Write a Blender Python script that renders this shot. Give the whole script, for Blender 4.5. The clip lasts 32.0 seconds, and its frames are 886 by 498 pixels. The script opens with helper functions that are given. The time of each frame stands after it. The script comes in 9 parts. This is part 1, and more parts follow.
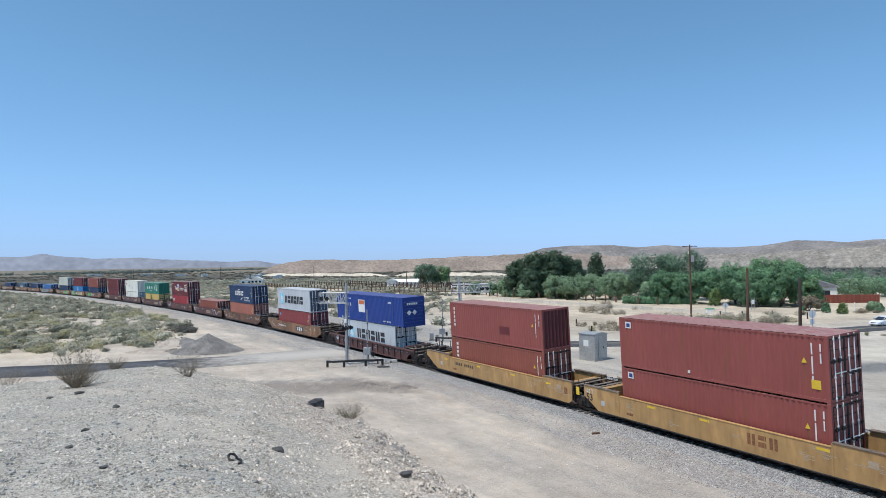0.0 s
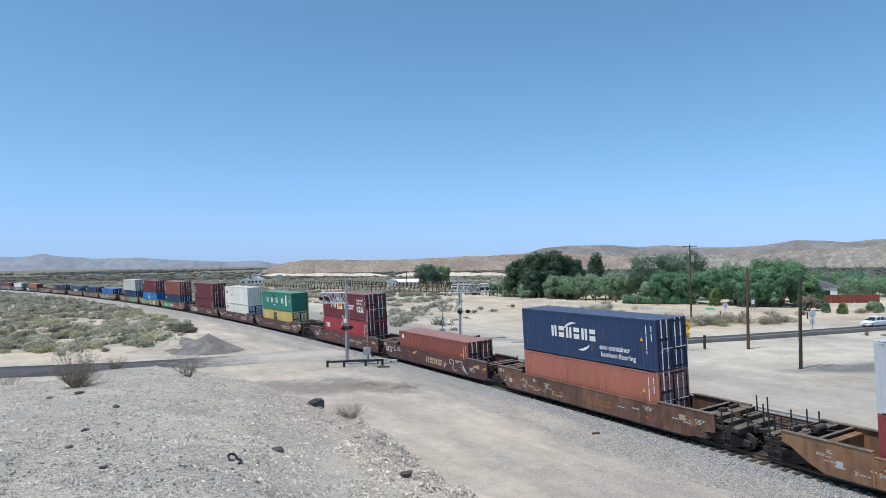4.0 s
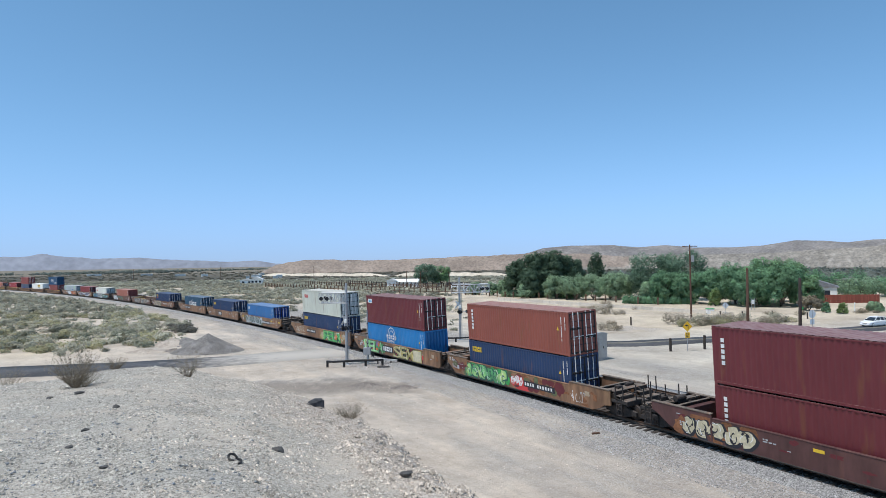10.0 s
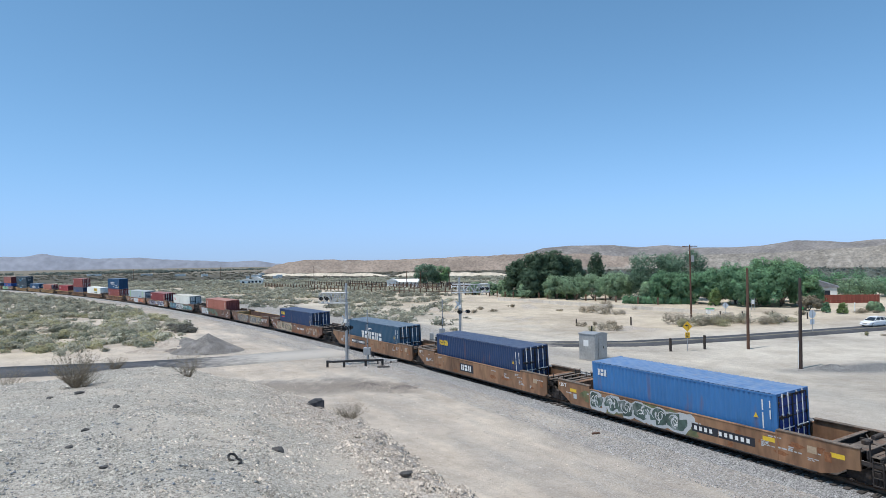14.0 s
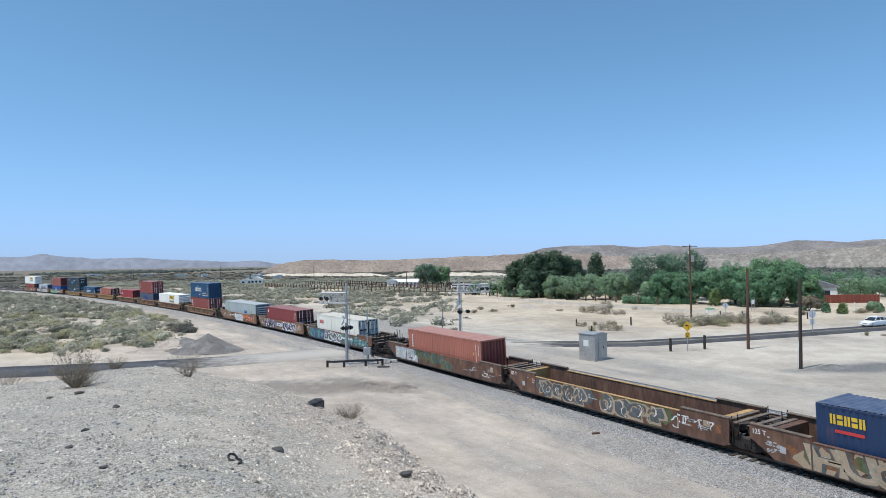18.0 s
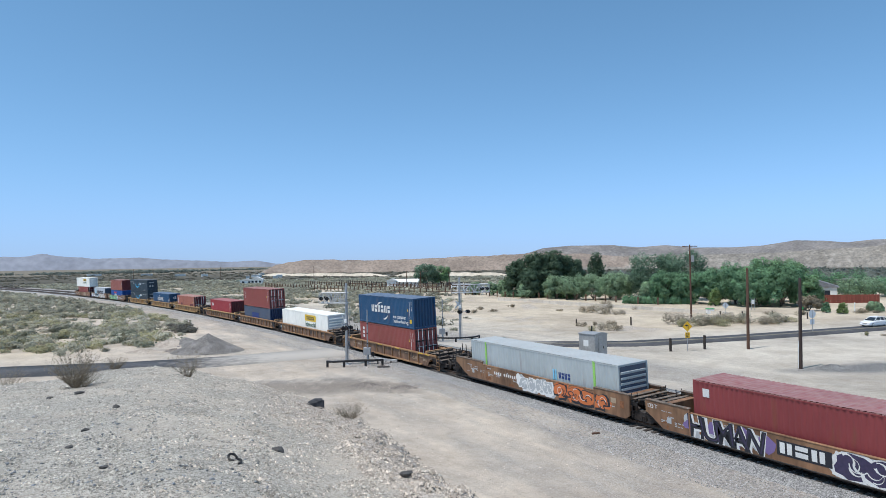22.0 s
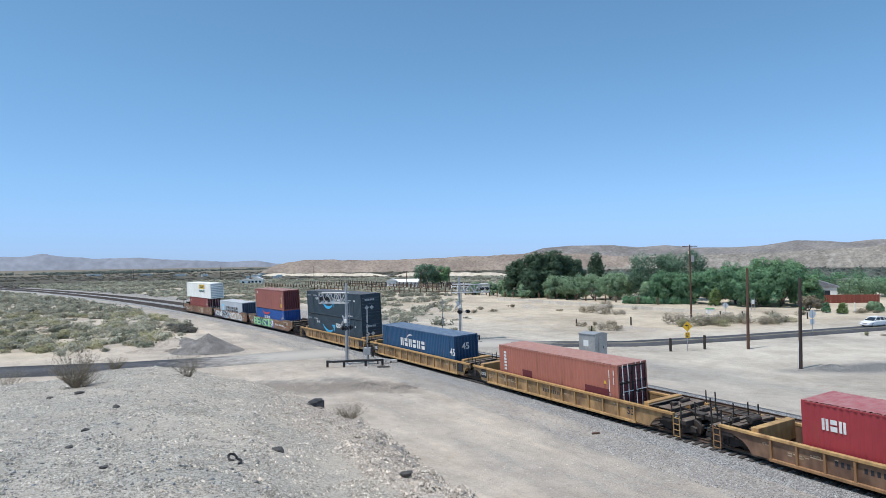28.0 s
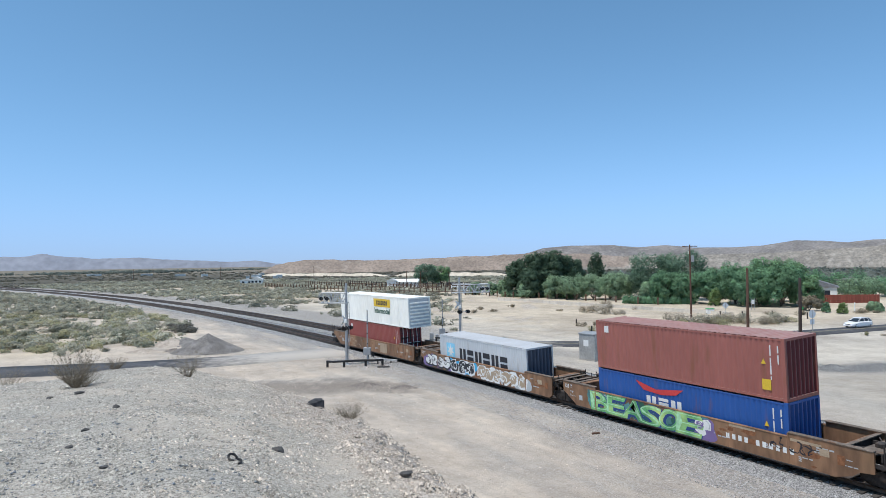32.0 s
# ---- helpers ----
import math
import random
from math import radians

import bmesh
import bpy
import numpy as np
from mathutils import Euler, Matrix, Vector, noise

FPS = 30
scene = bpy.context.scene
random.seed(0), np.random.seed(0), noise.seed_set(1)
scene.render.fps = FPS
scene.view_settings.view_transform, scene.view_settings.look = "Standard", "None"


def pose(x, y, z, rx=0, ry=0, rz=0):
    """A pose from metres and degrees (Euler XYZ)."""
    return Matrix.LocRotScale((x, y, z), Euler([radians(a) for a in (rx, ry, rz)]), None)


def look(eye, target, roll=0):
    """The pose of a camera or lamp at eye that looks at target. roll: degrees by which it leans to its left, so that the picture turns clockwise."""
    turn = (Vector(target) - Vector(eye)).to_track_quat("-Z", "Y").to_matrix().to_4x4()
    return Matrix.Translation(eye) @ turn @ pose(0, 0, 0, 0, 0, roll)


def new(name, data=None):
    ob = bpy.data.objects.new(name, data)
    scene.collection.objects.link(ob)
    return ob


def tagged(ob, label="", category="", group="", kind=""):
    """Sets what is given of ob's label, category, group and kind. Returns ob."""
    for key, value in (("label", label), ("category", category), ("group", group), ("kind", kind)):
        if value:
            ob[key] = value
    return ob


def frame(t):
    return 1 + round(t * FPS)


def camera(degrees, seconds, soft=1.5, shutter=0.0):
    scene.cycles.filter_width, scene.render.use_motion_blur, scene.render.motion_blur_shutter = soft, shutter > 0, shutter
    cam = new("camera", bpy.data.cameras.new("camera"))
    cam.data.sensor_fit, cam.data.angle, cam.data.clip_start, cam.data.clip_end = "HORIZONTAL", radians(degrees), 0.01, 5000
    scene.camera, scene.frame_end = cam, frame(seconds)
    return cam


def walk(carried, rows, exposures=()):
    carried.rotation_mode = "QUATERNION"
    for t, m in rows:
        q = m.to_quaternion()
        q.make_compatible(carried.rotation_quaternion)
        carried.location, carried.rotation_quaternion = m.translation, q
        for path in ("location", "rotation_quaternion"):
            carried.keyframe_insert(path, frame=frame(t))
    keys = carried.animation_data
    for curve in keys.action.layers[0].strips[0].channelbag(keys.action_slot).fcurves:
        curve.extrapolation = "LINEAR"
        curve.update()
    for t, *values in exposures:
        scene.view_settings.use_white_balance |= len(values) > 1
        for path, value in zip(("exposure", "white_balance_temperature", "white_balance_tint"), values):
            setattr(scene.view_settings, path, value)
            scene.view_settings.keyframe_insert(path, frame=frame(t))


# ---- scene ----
# ---- camera ----
cam = camera(68.79, 32.0, soft=0.56)
EYE = (0.0, 0.0, 9.36)
VIEW = Matrix.Translation(EYE) @ pose(0, 0, 0, 91.174, 0, 0) @ pose(0, 0, 0, 0, 0, -0.87)
walk(cam, [(0.0, VIEW), (32.0, VIEW)])
scene.view_settings.exposure = 0.0

# ---- daylight ----
SUN_FROM = Vector((-0.325, -0.215, 0.92)).normalized()
world = bpy.data.worlds.new("sky")
scene.world = world
world.use_nodes = True
wn = world.node_tree.nodes


def sky_layer(altitude, air, dust, ozone, tint):
    """Clear air of one kind, seen under the same sun."""
    t = wn.new("ShaderNodeTexSky")
    t.sky_type = "NISHITA"
    t.sun_disc = False
    t.sun_elevation = math.asin(SUN_FROM.z)
    t.sun_rotation = math.atan2(SUN_FROM.x, SUN_FROM.y)
    t.altitude, t.air_density, t.dust_density, t.ozone_density = altitude, air, dust, ozone
    x = wn.new("ShaderNodeMix")
    x.data_type, x.blend_type = "RGBA", "MULTIPLY"
    x.inputs[0].default_value = 1.0
    x.inputs[7].default_value = (*tint, 1)
    world.node_tree.links.new(t.outputs[0], x.inputs[6])
    return x.outputs[2]


# hazy low air under clear high air
low_air = sky_layer(1000, 1.877, 3.83, 0.0, (0.278, 0.413, 0.139))
high_air = sky_layer(8000, 2.266, 0.955, 2.51, (0.300, 0.440, 0.972))
both = wn.new("ShaderNodeMix")
both.data_type, both.blend_type = "RGBA", "ADD"
both.inputs[0].default_value = 1.0
world.node_tree.links.new(low_air, both.inputs[6])
world.node_tree.links.new(high_air, both.inputs[7])
world.node_tree.links.new(both.outputs[2], wn["Background"].inputs["Color"])
wn["Background"].inputs["Strength"].default_value = 0.137
sun = new("sun", bpy.data.lights.new("sun", "SUN"))
sun.data.energy = 3.55
sun.data.angle = radians(0.55)
sun.data.color = (1.0, 0.955, 0.955)
sun.matrix_world = look(SUN_FROM * 100, (0, 0, 0))

# ---- small tools ----


def group_of(name, label="", category="", group="", kind="", at=None):
    """An Empty that gathers the parts of one thing."""
    ob = new(name)
    ob.empty_display_size = 0.3
    if at is not None:
        ob.matrix_basis = at
    return tagged(ob, label, category, group, kind)


def paint_on(ob, material):
    """Gives one object its own material on a shared mesh."""
    if not ob.data.materials:
        ob.data.materials.append(None)
    ob.material_slots[0].link = "OBJECT"
    ob.material_slots[0].material = material


def put(name, mesh, material, parent=None, m=None, label=""):
    """An object on a shared mesh, under a parent, with its own paint."""
    ob = new(name, mesh)
    paint_on(ob, material)
    if parent is not None:
        ob.parent = parent
    if m is not None:
        ob.matrix_basis = m
    if label:
        ob["label"] = label
    return ob


def mesh_from(bm, name="piece", smooth=False):
    me = bpy.data.meshes.new(name)
    bm.normal_update()
    bm.to_mesh(me)
    bm.free()
    if smooth:
        me.shade_smooth()
    return me


def part(name, bm, material, parent, label="", m=None):
    """One bmesh as one mesh object under a thing or a part."""
    return put(name, mesh_from(bm, name), material, parent, m, label)


def add_box(bm, x0, x1, y0, y1, z0, z1, bevel=0.0):
    v = [bm.verts.new((x, y, z)) for x in (x0, x1) for y in (y0, y1) for z in (z0, z1)]
    fs = [bm.faces.new([v[i] for i in q]) for q in
          ((0, 1, 3, 2), (4, 6, 7, 5), (0, 4, 5, 1), (2, 3, 7, 6), (0, 2, 6, 4), (1, 5, 7, 3))]
    if bevel:
        edges = list({e for f in fs for e in f.edges})
        bmesh.ops.bevel(bm, geom=edges, offset=bevel, segments=1, affect="EDGES")
    return bm


def box(x0, x1, y0, y1, z0, z1, bevel=0.0):
    return add_box(bmesh.new(), x0, x1, y0, y1, z0, z1, bevel)


def add_tube(bm, a, b, r0, r1=None, n=8, caps=True):
    """A round bar from a to b."""
    r1 = r0 if r1 is None else r1
    a, b = Vector(a), Vector(b)
    q = (b - a).to_track_quat("Z", "Y")
    rings = []
    for p, r in ((a, r0), (b, r1)):
        rings.append([bm.verts.new(p + q @ Vector((r * math.cos(2 * math.pi * i / n), r * math.sin(2 * math.pi * i / n), 0)))
                      for i in range(n)])
    for i in range(n):
        bm.faces.new((rings[0][i], rings[0][(i + 1) % n], rings[1][(i + 1) % n], rings[1][i]))
    if caps:
        bm.faces.new(rings[0][::-1])
        bm.faces.new(rings[1])
    return bm


def tube(a, b, r0, r1=None, n=8):
    return add_tube(bmesh.new(), a, b, r0, r1, n)


def prism(points, y0, y1):
    """A side view (x, z) drawn out from y0 to y1."""
    bm = bmesh.new()
    a = [bm.verts.new((x, y0, z)) for x, z in points]
    b = [bm.verts.new((x, y1, z)) for x, z in points]
    n = len(points)
    bm.faces.new(a)
    bm.faces.new(b[::-1])
    for i in range(n):
        bm.faces.new((a[(i + 1) % n], a[i], b[i], b[(i + 1) % n]))
    bmesh.ops.recalc_face_normals(bm, faces=bm.faces)
    return bm


def grid_mesh(name, verts, faces, smooth=False):
    """A mesh from numpy arrays of corners and four-sided (or three-sided) faces."""
    me = bpy.data.meshes.new(name)
    verts = np.asarray(verts, np.float32)
    faces = np.asarray(faces, np.int32)
    k = faces.shape[1]
    me.vertices.add(len(verts))
    me.vertices.foreach_set("co", verts.ravel())
    me.loops.add(faces.size)
    me.loops.foreach_set("vertex_index", faces.ravel())
    me.polygons.add(len(faces))
    me.polygons.foreach_set("loop_start", np.arange(0, faces.size, k, dtype=np.int32))
    if smooth:
        me.polygons.foreach_set("use_smooth", np.ones(len(faces), bool))
    me.update(calc_edges=True)
    return me


def scatter(base_v, base_f, places, turns, scales, tilt=None):
    """Many copies of one small form, joined: corners and faces."""
    n, m = len(places), len(base_v)
    c, s = np.cos(turns)[:, None], np.sin(turns)[:, None]
    b = base_v[None] * np.asarray(scales)[:, None, :]
    if tilt is not None:
        ct, st = np.cos(tilt)[:, None], np.sin(tilt)[:, None]
        b = np.stack([b[..., 0], b[..., 1] * ct - b[..., 2] * st, b[..., 1] * st + b[..., 2] * ct], -1)
    v = np.stack([b[..., 0] * c - b[..., 1] * s, b[..., 0] * s + b[..., 1] * c, b[..., 2]], -1) + np.asarray(places)[:, None, :]
    f = base_f[None] + (np.arange(n) * m)[:, None, None]
    return v.reshape(-1, 3), f.reshape(-1, base_f.shape[1])


# ---- materials ----
def surface(name, colour, rough=0.6, metal=0.0, grain=8.0, vary=0.25, big=0.4, bigvary=0.2, bump=0.15, bump_scale=30.0,
            stain=None, stain_amount=0.0, stretch=(1, 1, 1), dust=None, dust_amount=0.0, per_piece=0.0, spec=0.5, island=0.0, thin=0.0):
    """A procedural surface: two scales of colour change, stains, dust on what faces up, and a fine relief."""
    m = bpy.data.materials.new(name)
    m.use_nodes = True
    t = m.node_tree
    n, link = t.nodes, t.links.new
    p = n["Principled BSDF"]
    p.inputs["Roughness"].default_value = rough
    p.inputs["Metallic"].default_value = metal
    p.inputs["Specular IOR Level"].default_value = spec if island == 0 else min(spec, 0.15)
    co = n.new("ShaderNodeTexCoord")
    mp = n.new("ShaderNodeMapping")
    mp.inputs["Scale"].default_value = stretch
    link(co.outputs["Object"], mp.inputs[0])

    def tex(scale, detail=4.0):
        x = n.new("ShaderNodeTexNoise")
        x.inputs["Scale"].default_value = scale
        x.inputs["Detail"].default_value = detail
        link(mp.outputs[0], x.inputs["Vector"])
        return x.outputs["Fac"]

    def mix(fac, a, b):
        x = n.new("ShaderNodeMix")
        x.data_type = "RGBA"
        for sock, val in ((x.inputs[0], fac), (x.inputs[6], a), (x.inputs[7], b)):
            if isinstance(val, bpy.types.NodeSocket):
                link(val, sock)
            else:
                sock.default_value = val if isinstance(val, float) else (*val[:3], 1)
        return x.outputs[2]

    def ramp(src, a, b, lo=0.0, hi=1.0):
        x = n.new("ShaderNodeMapRange")
        link(src, x.inputs[0])
        for i, val in enumerate((a, b, lo, hi)):
            x.inputs[i + 1].default_value = val
        return x.outputs[0]

    dark = [c * (1 - vary) for c in colour]
    light = [min(1, c * (1 + vary)) for c in colour]
    col = mix(ramp(tex(grain), 0.3, 0.7), dark, light)
    if bigvary:
        low = mix(ramp(tex(big, 3), 0.35, 0.65), [1 - bigvary] * 3, [1 + bigvary * 0.5] * 3)
        x = n.new("ShaderNodeMix")
        x.data_type, x.blend_type = "RGBA", "MULTIPLY"
        x.inputs[0].default_value = 1
        link(col, x.inputs[6])
        link(low, x.inputs[7])
        col = x.outputs[2]
    if stain and stain_amount > 0:
        col = mix(ramp(tex(grain * 0.35, 6), 0.62 - 0.25 * stain_amount, 0.72, 0, min(1, 0.3 + stain_amount)), col, stain)
    if per_piece or island:
        x = n.new("ShaderNodeHueSaturation")
        if island:
            oi = n.new("ShaderNodeNewGeometry")
            src, amount = oi.outputs["Random Per Island"], island
        else:
            oi = n.new("ShaderNodeObjectInfo")
            src, amount = oi.outputs["Random"], per_piece
        link(ramp(src, 0, 1, 1 - amount, 1 + amount), x.inputs["Value"])
        link(col, x.inputs["Color"])
        col = x.outputs[0]
    if dust:
        g = n.new("ShaderNodeNewGeometry")
        sp = n.new("ShaderNodeSeparateXYZ")
        link(g.outputs["Normal"], sp.inputs[0])
        up = ramp(sp.outputs["Z"], 0.3, 0.9, 0, dust_amount)
        mm = n.new("ShaderNodeMath")
        mm.operation = "MULTIPLY"
        link(up, mm.inputs[0])
        link(ramp(tex(1.2, 5), 0.3, 0.65, 0.35, 1), mm.inputs[1])
        col = mix(mm.outputs[0], col, dust)
    link(col, p.inputs["Base Color"])
    if thin:
        # leaves let part of the light through
        tl, mx = n.new("ShaderNodeBsdfTranslucent"), n.new("ShaderNodeMixShader")
        link(col, tl.inputs[0])
        mx.inputs[0].default_value = thin
        link(p.outputs[0], mx.inputs[1])
        link(tl.outputs[0], mx.inputs[2])
        link(mx.outputs[0], n["Material Output"].inputs[0])
    if bump:
        b = n.new("ShaderNodeBump")
        b.inputs["Strength"].default_value = bump
        b.inputs["Distance"].default_value = 0.02
        link(tex(bump_scale, 5), b.inputs["Height"])
        link(b.outputs[0], p.inputs["Normal"])
    return m


RUST = (0.20, 0.085, 0.04)


def box_paint(name, colour, rust=0.15, dust=0.35, soil=(0.55, 0.48, 0.42)):
    return surface(name, colour, 0.5, 0, 3.0, 0.06, 0.35, 0.08, 0.05, 25, RUST, rust, (1.6, 1.6, 0.35), soil, dust, 0.0, 0.4)


PAINT = {
    "red": box_paint("red_paint", (0.285, 0.074, 0.064)),
    "maroon": box_paint("maroon_paint", (0.150, 0.030, 0.036)),
    "bright_red": box_paint("bright_red_paint", (0.36, 0.045, 0.055), 0.05),
    "salmon": box_paint("salmon_paint", (0.41, 0.148, 0.104)),
    "brick": box_paint("brick_paint", (0.27, 0.078, 0.055)),
    "crimson": box_paint("crimson_paint", (0.255, 0.052, 0.055), 0.1),
    "faded": box_paint("faded_red_paint", (0.335, 0.118, 0.096), 0.25),
    "royal": box_paint("royal_blue_paint", (0.020, 0.095, 0.34), 0.05, 0.2),
    "grey": box_paint("grey_paint", (0.53, 0.56, 0.585), 0.02),
    "silver": box_paint("silver_grey_paint", (0.42, 0.47, 0.48), 0.02),
    "white": box_paint("white_paint", (0.81, 0.80, 0.71), 0.08, 0.9, (0.52, 0.46, 0.37)),
    "clean_white": box_paint("clean_white_paint", (0.95, 0.935, 0.86), 0.0, 0.1),
    "cream": box_paint("cream_paint", (0.57, 0.59, 0.51), 0.12, 0.6),
    "navy": box_paint("navy_paint", (0.020, 0.047, 0.118), 0.05, 0.22, (0.42, 0.44, 0.46)),
    "blue": box_paint("blue_paint", (0.012, 0.047, 0.245), 0.0, 0.2),
    "deep_blue": box_paint("deep_blue_paint", (0.018, 0.078, 0.170), 0.05, 0.42, (0.42, 0.44, 0.46)),
    "sky_blue": box_paint("sky_blue_paint", (0.020, 0.20, 0.48), 0.05, 0.15),
    "mid_blue": box_paint("mid_blue_paint", (0.042, 0.165, 0.39), 0.08, 0.42, (0.42, 0.44, 0.46)),
    "teal": box_paint("teal_blue_paint", (0.030, 0.085, 0.145), 0.05, 0.42, (0.42, 0.44, 0.46)),
    "slate": box_paint("slate_blue_paint", (0.085, 0.11, 0.16), 0.05),
    "green": box_paint("green_paint", (0.032, 0.215, 0.155), 0.03),
    "yellow": box_paint("mustard_paint", (0.62, 0.45, 0.15), 0.05),
    "black_blue": box_paint("black_blue_paint", (0.029, 0.050, 0.069), 0.0, 0.25),
}
MARK = {
    "white": surface("white_marking", (0.75, 0.75, 0.73), 0.6, 0, 20, 0.08, 1, 0.1, 0),
    "black": surface("black_marking", (0.02, 0.022, 0.03), 0.6, 0, 20, 0.1, 1, 0.1, 0),
    "red": surface("red_marking", (0.60, 0.05, 0.05), 0.6, 0, 20, 0.1, 1, 0.1, 0),
    "yellow": surface("yellow_marking", (0.75, 0.50, 0.04), 0.6, 0, 20, 0.1, 1, 0.1, 0),
    "cyan": surface("cyan_marking", (0.05, 0.42, 0.72), 0.6, 0, 20, 0.1, 1, 0.1, 0),
    "pale_blue": surface("pale_blue_marking", (0.25, 0.60, 0.80), 0.6, 0, 20, 0.1, 1, 0.1, 0),
    "lime": surface("lime_marking", (0.30, 0.62, 0.14), 0.6, 0, 20, 0.1, 1, 0.1, 0),
    "green": surface("green_marking", (0.04, 0.32, 0.10), 0.6, 0, 20, 0.1, 1, 0.1, 0),
    "orange": surface("orange_marking", (0.62, 0.17, 0.05), 0.6, 0, 20, 0.1, 1, 0.1, 0),
    "silver": surface("silver_marking", (0.45, 0.47, 0.48), 0.5, 0, 20, 0.1, 1, 0.1, 0),
    "violet": surface("violet_marking", (0.20, 0.14, 0.32), 0.6, 0, 20, 0.1, 1, 0.1, 0),
    "aqua": surface("aqua_marking", (0.09, 0.27, 0.27), 0.6, 0, 20, 0.15, 1, 0.1, 0),
    "tan": surface("tan_marking", (0.42, 0.32, 0.22), 0.6, 0, 20, 0.15, 1, 0.1, 0),
    "dark_red": surface("dark_red_marking", (0.13, 0.02, 0.025), 0.6, 0, 20, 0.1, 1, 0.1, 0),
    "dark_blue": surface("dark_blue_marking", (0.02, 0.05, 0.2), 0.6, 0, 20, 0.1, 1, 0.1, 0),
    "night": surface("dark_violet_spray", (0.05, 0.04, 0.09), 0.6, 0, 6, 0.2, 1, 0.2, 0),
    "dark_green": surface("dark_green_marking", (0.02, 0.105, 0.075), 0.6, 0, 20, 0.1, 1, 0.1, 0),
    "olive": surface("olive_spray_paint", (0.11, 0.13, 0.06), 0.6, 0, 5, 0.3, 1, 0.3, 0, stain=(0.2, 0.10, 0.05), stain_amount=0.5),
    "moss": surface("moss_spray_paint", (0.06, 0.10, 0.085), 0.6, 0, 5, 0.3, 1, 0.3, 0, stain=(0.35, 0.38, 0.38), stain_amount=0.4),
    "slate": surface("slate_spray_paint", (0.10, 0.115, 0.12), 0.6, 0, 5, 0.3, 1, 0.3, 0, stain=(0.16, 0.09, 0.05), stain_amount=0.4),
    "lime_spray": surface("lime_spray_paint", (0.13, 0.42, 0.16), 0.6, 0, 3, 0.3, 1.2, 0.3, 0, stain=(0.55, 0.70, 0.25), stain_amount=0.7),
    "green_spray": surface("green_spray_paint", (0.05, 0.36, 0.09), 0.6, 0, 3, 0.2, 1.2, 0.2, 0, stain=(0.03, 0.22, 0.06), stain_amount=0.5),
    "gold_spray": surface("gold_spray_paint", (0.50, 0.40, 0.14), 0.6, 0, 3, 0.3, 1.2, 0.3, 0, stain=(0.16, 0.22, 0.10), stain_amount=0.7),
    "teal_spray": surface("teal_spray_paint", (0.07, 0.20, 0.195), 0.6, 0, 3, 0.25, 1.2, 0.3, 0, stain=(0.05, 0.14, 0.18), stain_amount=0.6),
    "pale_lime": surface("pale_lime_marking", (0.40, 0.70, 0.42), 0.6, 0, 6, 0.2, 1, 0.2, 0),
    "sandy": surface("sandy_spray_paint", (0.40, 0.36, 0.28), 0.7, 0, 4, 0.25, 1, 0.25, 0),
    "umber_wash": surface("umber_wash_paint", (0.20, 0.115, 0.075), 0.8, 0, 4, 0.3, 1, 0.3, 0, stain=(0.11, 0.07, 0.05), stain_amount=0.5),
    "pale_gold": surface("pale_gold_marking", (0.58, 0.52, 0.36), 0.6, 0, 6, 0.2, 1, 0.2, 0),
    "rust": surface("rust_patch", (0.24, 0.10, 0.045), 0.85, 0, 9, 0.3, 1, 0.2, 0.1),
}
ROD = surface("galvanised_steel", (0.86, 0.86, 0.85), 0.5, 0.0, 12, 0.15, 1, 0.15, 0.05, 40)
WAGON = {
    "yellow": surface("yellow_wagon_paint", (0.45, 0.265, 0.105), 0.6, 0, 3, 0.16, 0.5, 0.18, 0.05, 25, RUST, 0.25, (1.2, 1.2, 0.4)),
    "ochre": surface("weathered_yellow_paint", (0.485, 0.305, 0.13), 0.7, 0, 3, 0.25, 0.5, 0.25, 0.06, 25, RUST, 0.45, (1.2, 1.2, 0.4)),
    "umber": surface("rust_brown_paint", (0.33, 0.185, 0.088), 0.7, 0, 3, 0.25, 0.5, 0.25, 0.06, 25, RUST, 0.4, (1.2, 1.2, 0.4)),
    "panel_ochre": surface("stained_ochre_paint", (0.41, 0.252, 0.116), 0.75, 0, 2.2, 0.3, 0.6, 0.35, 0.06, 25, (0.12, 0.068, 0.042), 0.75, (1.2, 1.2, 0.7)),
    "panel_brown": surface("rusted_panel_paint", (0.20, 0.115, 0.072), 0.75, 0, 2.2, 0.35, 0.6, 0.35, 0.06, 25, (0.11, 0.06, 0.042), 0.5, (1.2, 1.2, 0.7)),
    "orange": surface("orange_brown_paint", (0.235, 0.127, 0.070), 0.7, 0, 2.2, 0.34, 0.35, 0.4, 0.06, 25, (0.315, 0.19, 0.102), 0.35, (1.2, 1.2, 0.4)),
    "brown": surface("dark_brown_paint", (0.10, 0.044, 0.040), 0.65, 0, 3, 0.2, 0.5, 0.2, 0.06, 25, RUST, 0.1, (1.2, 1.2, 0.4)),
    "rusty": surface("rusty_brown_paint", (0.14, 0.073, 0.050), 0.8, 0, 4, 0.28, 0.6, 0.3, 0.1, 25, (0.25, 0.145, 0.09), 0.35, (1.2, 1.2, 0.4)),
}
GRIME = surface("brake_dust_steel", (0.038, 0.032, 0.030), 0.85, 0.1, 10, 0.35, 1.5, 0.3, 0.2, 40, (0.10, 0.065, 0.045), 0.3, (1, 1, 1), (0.16, 0.135, 0.115), 0.4)
RUBBER = surface("black_rubber", (0.018, 0.018, 0.02), 0.7, 0, 12, 0.3, 1.5, 0.3, 0.1, 40)
PLATE = surface("dusty_deck_plate", (0.185, 0.148, 0.118), 0.85, 0.1, 8, 0.3, 1.2, 0.3, 0.2, 40, RUST, 0.3)

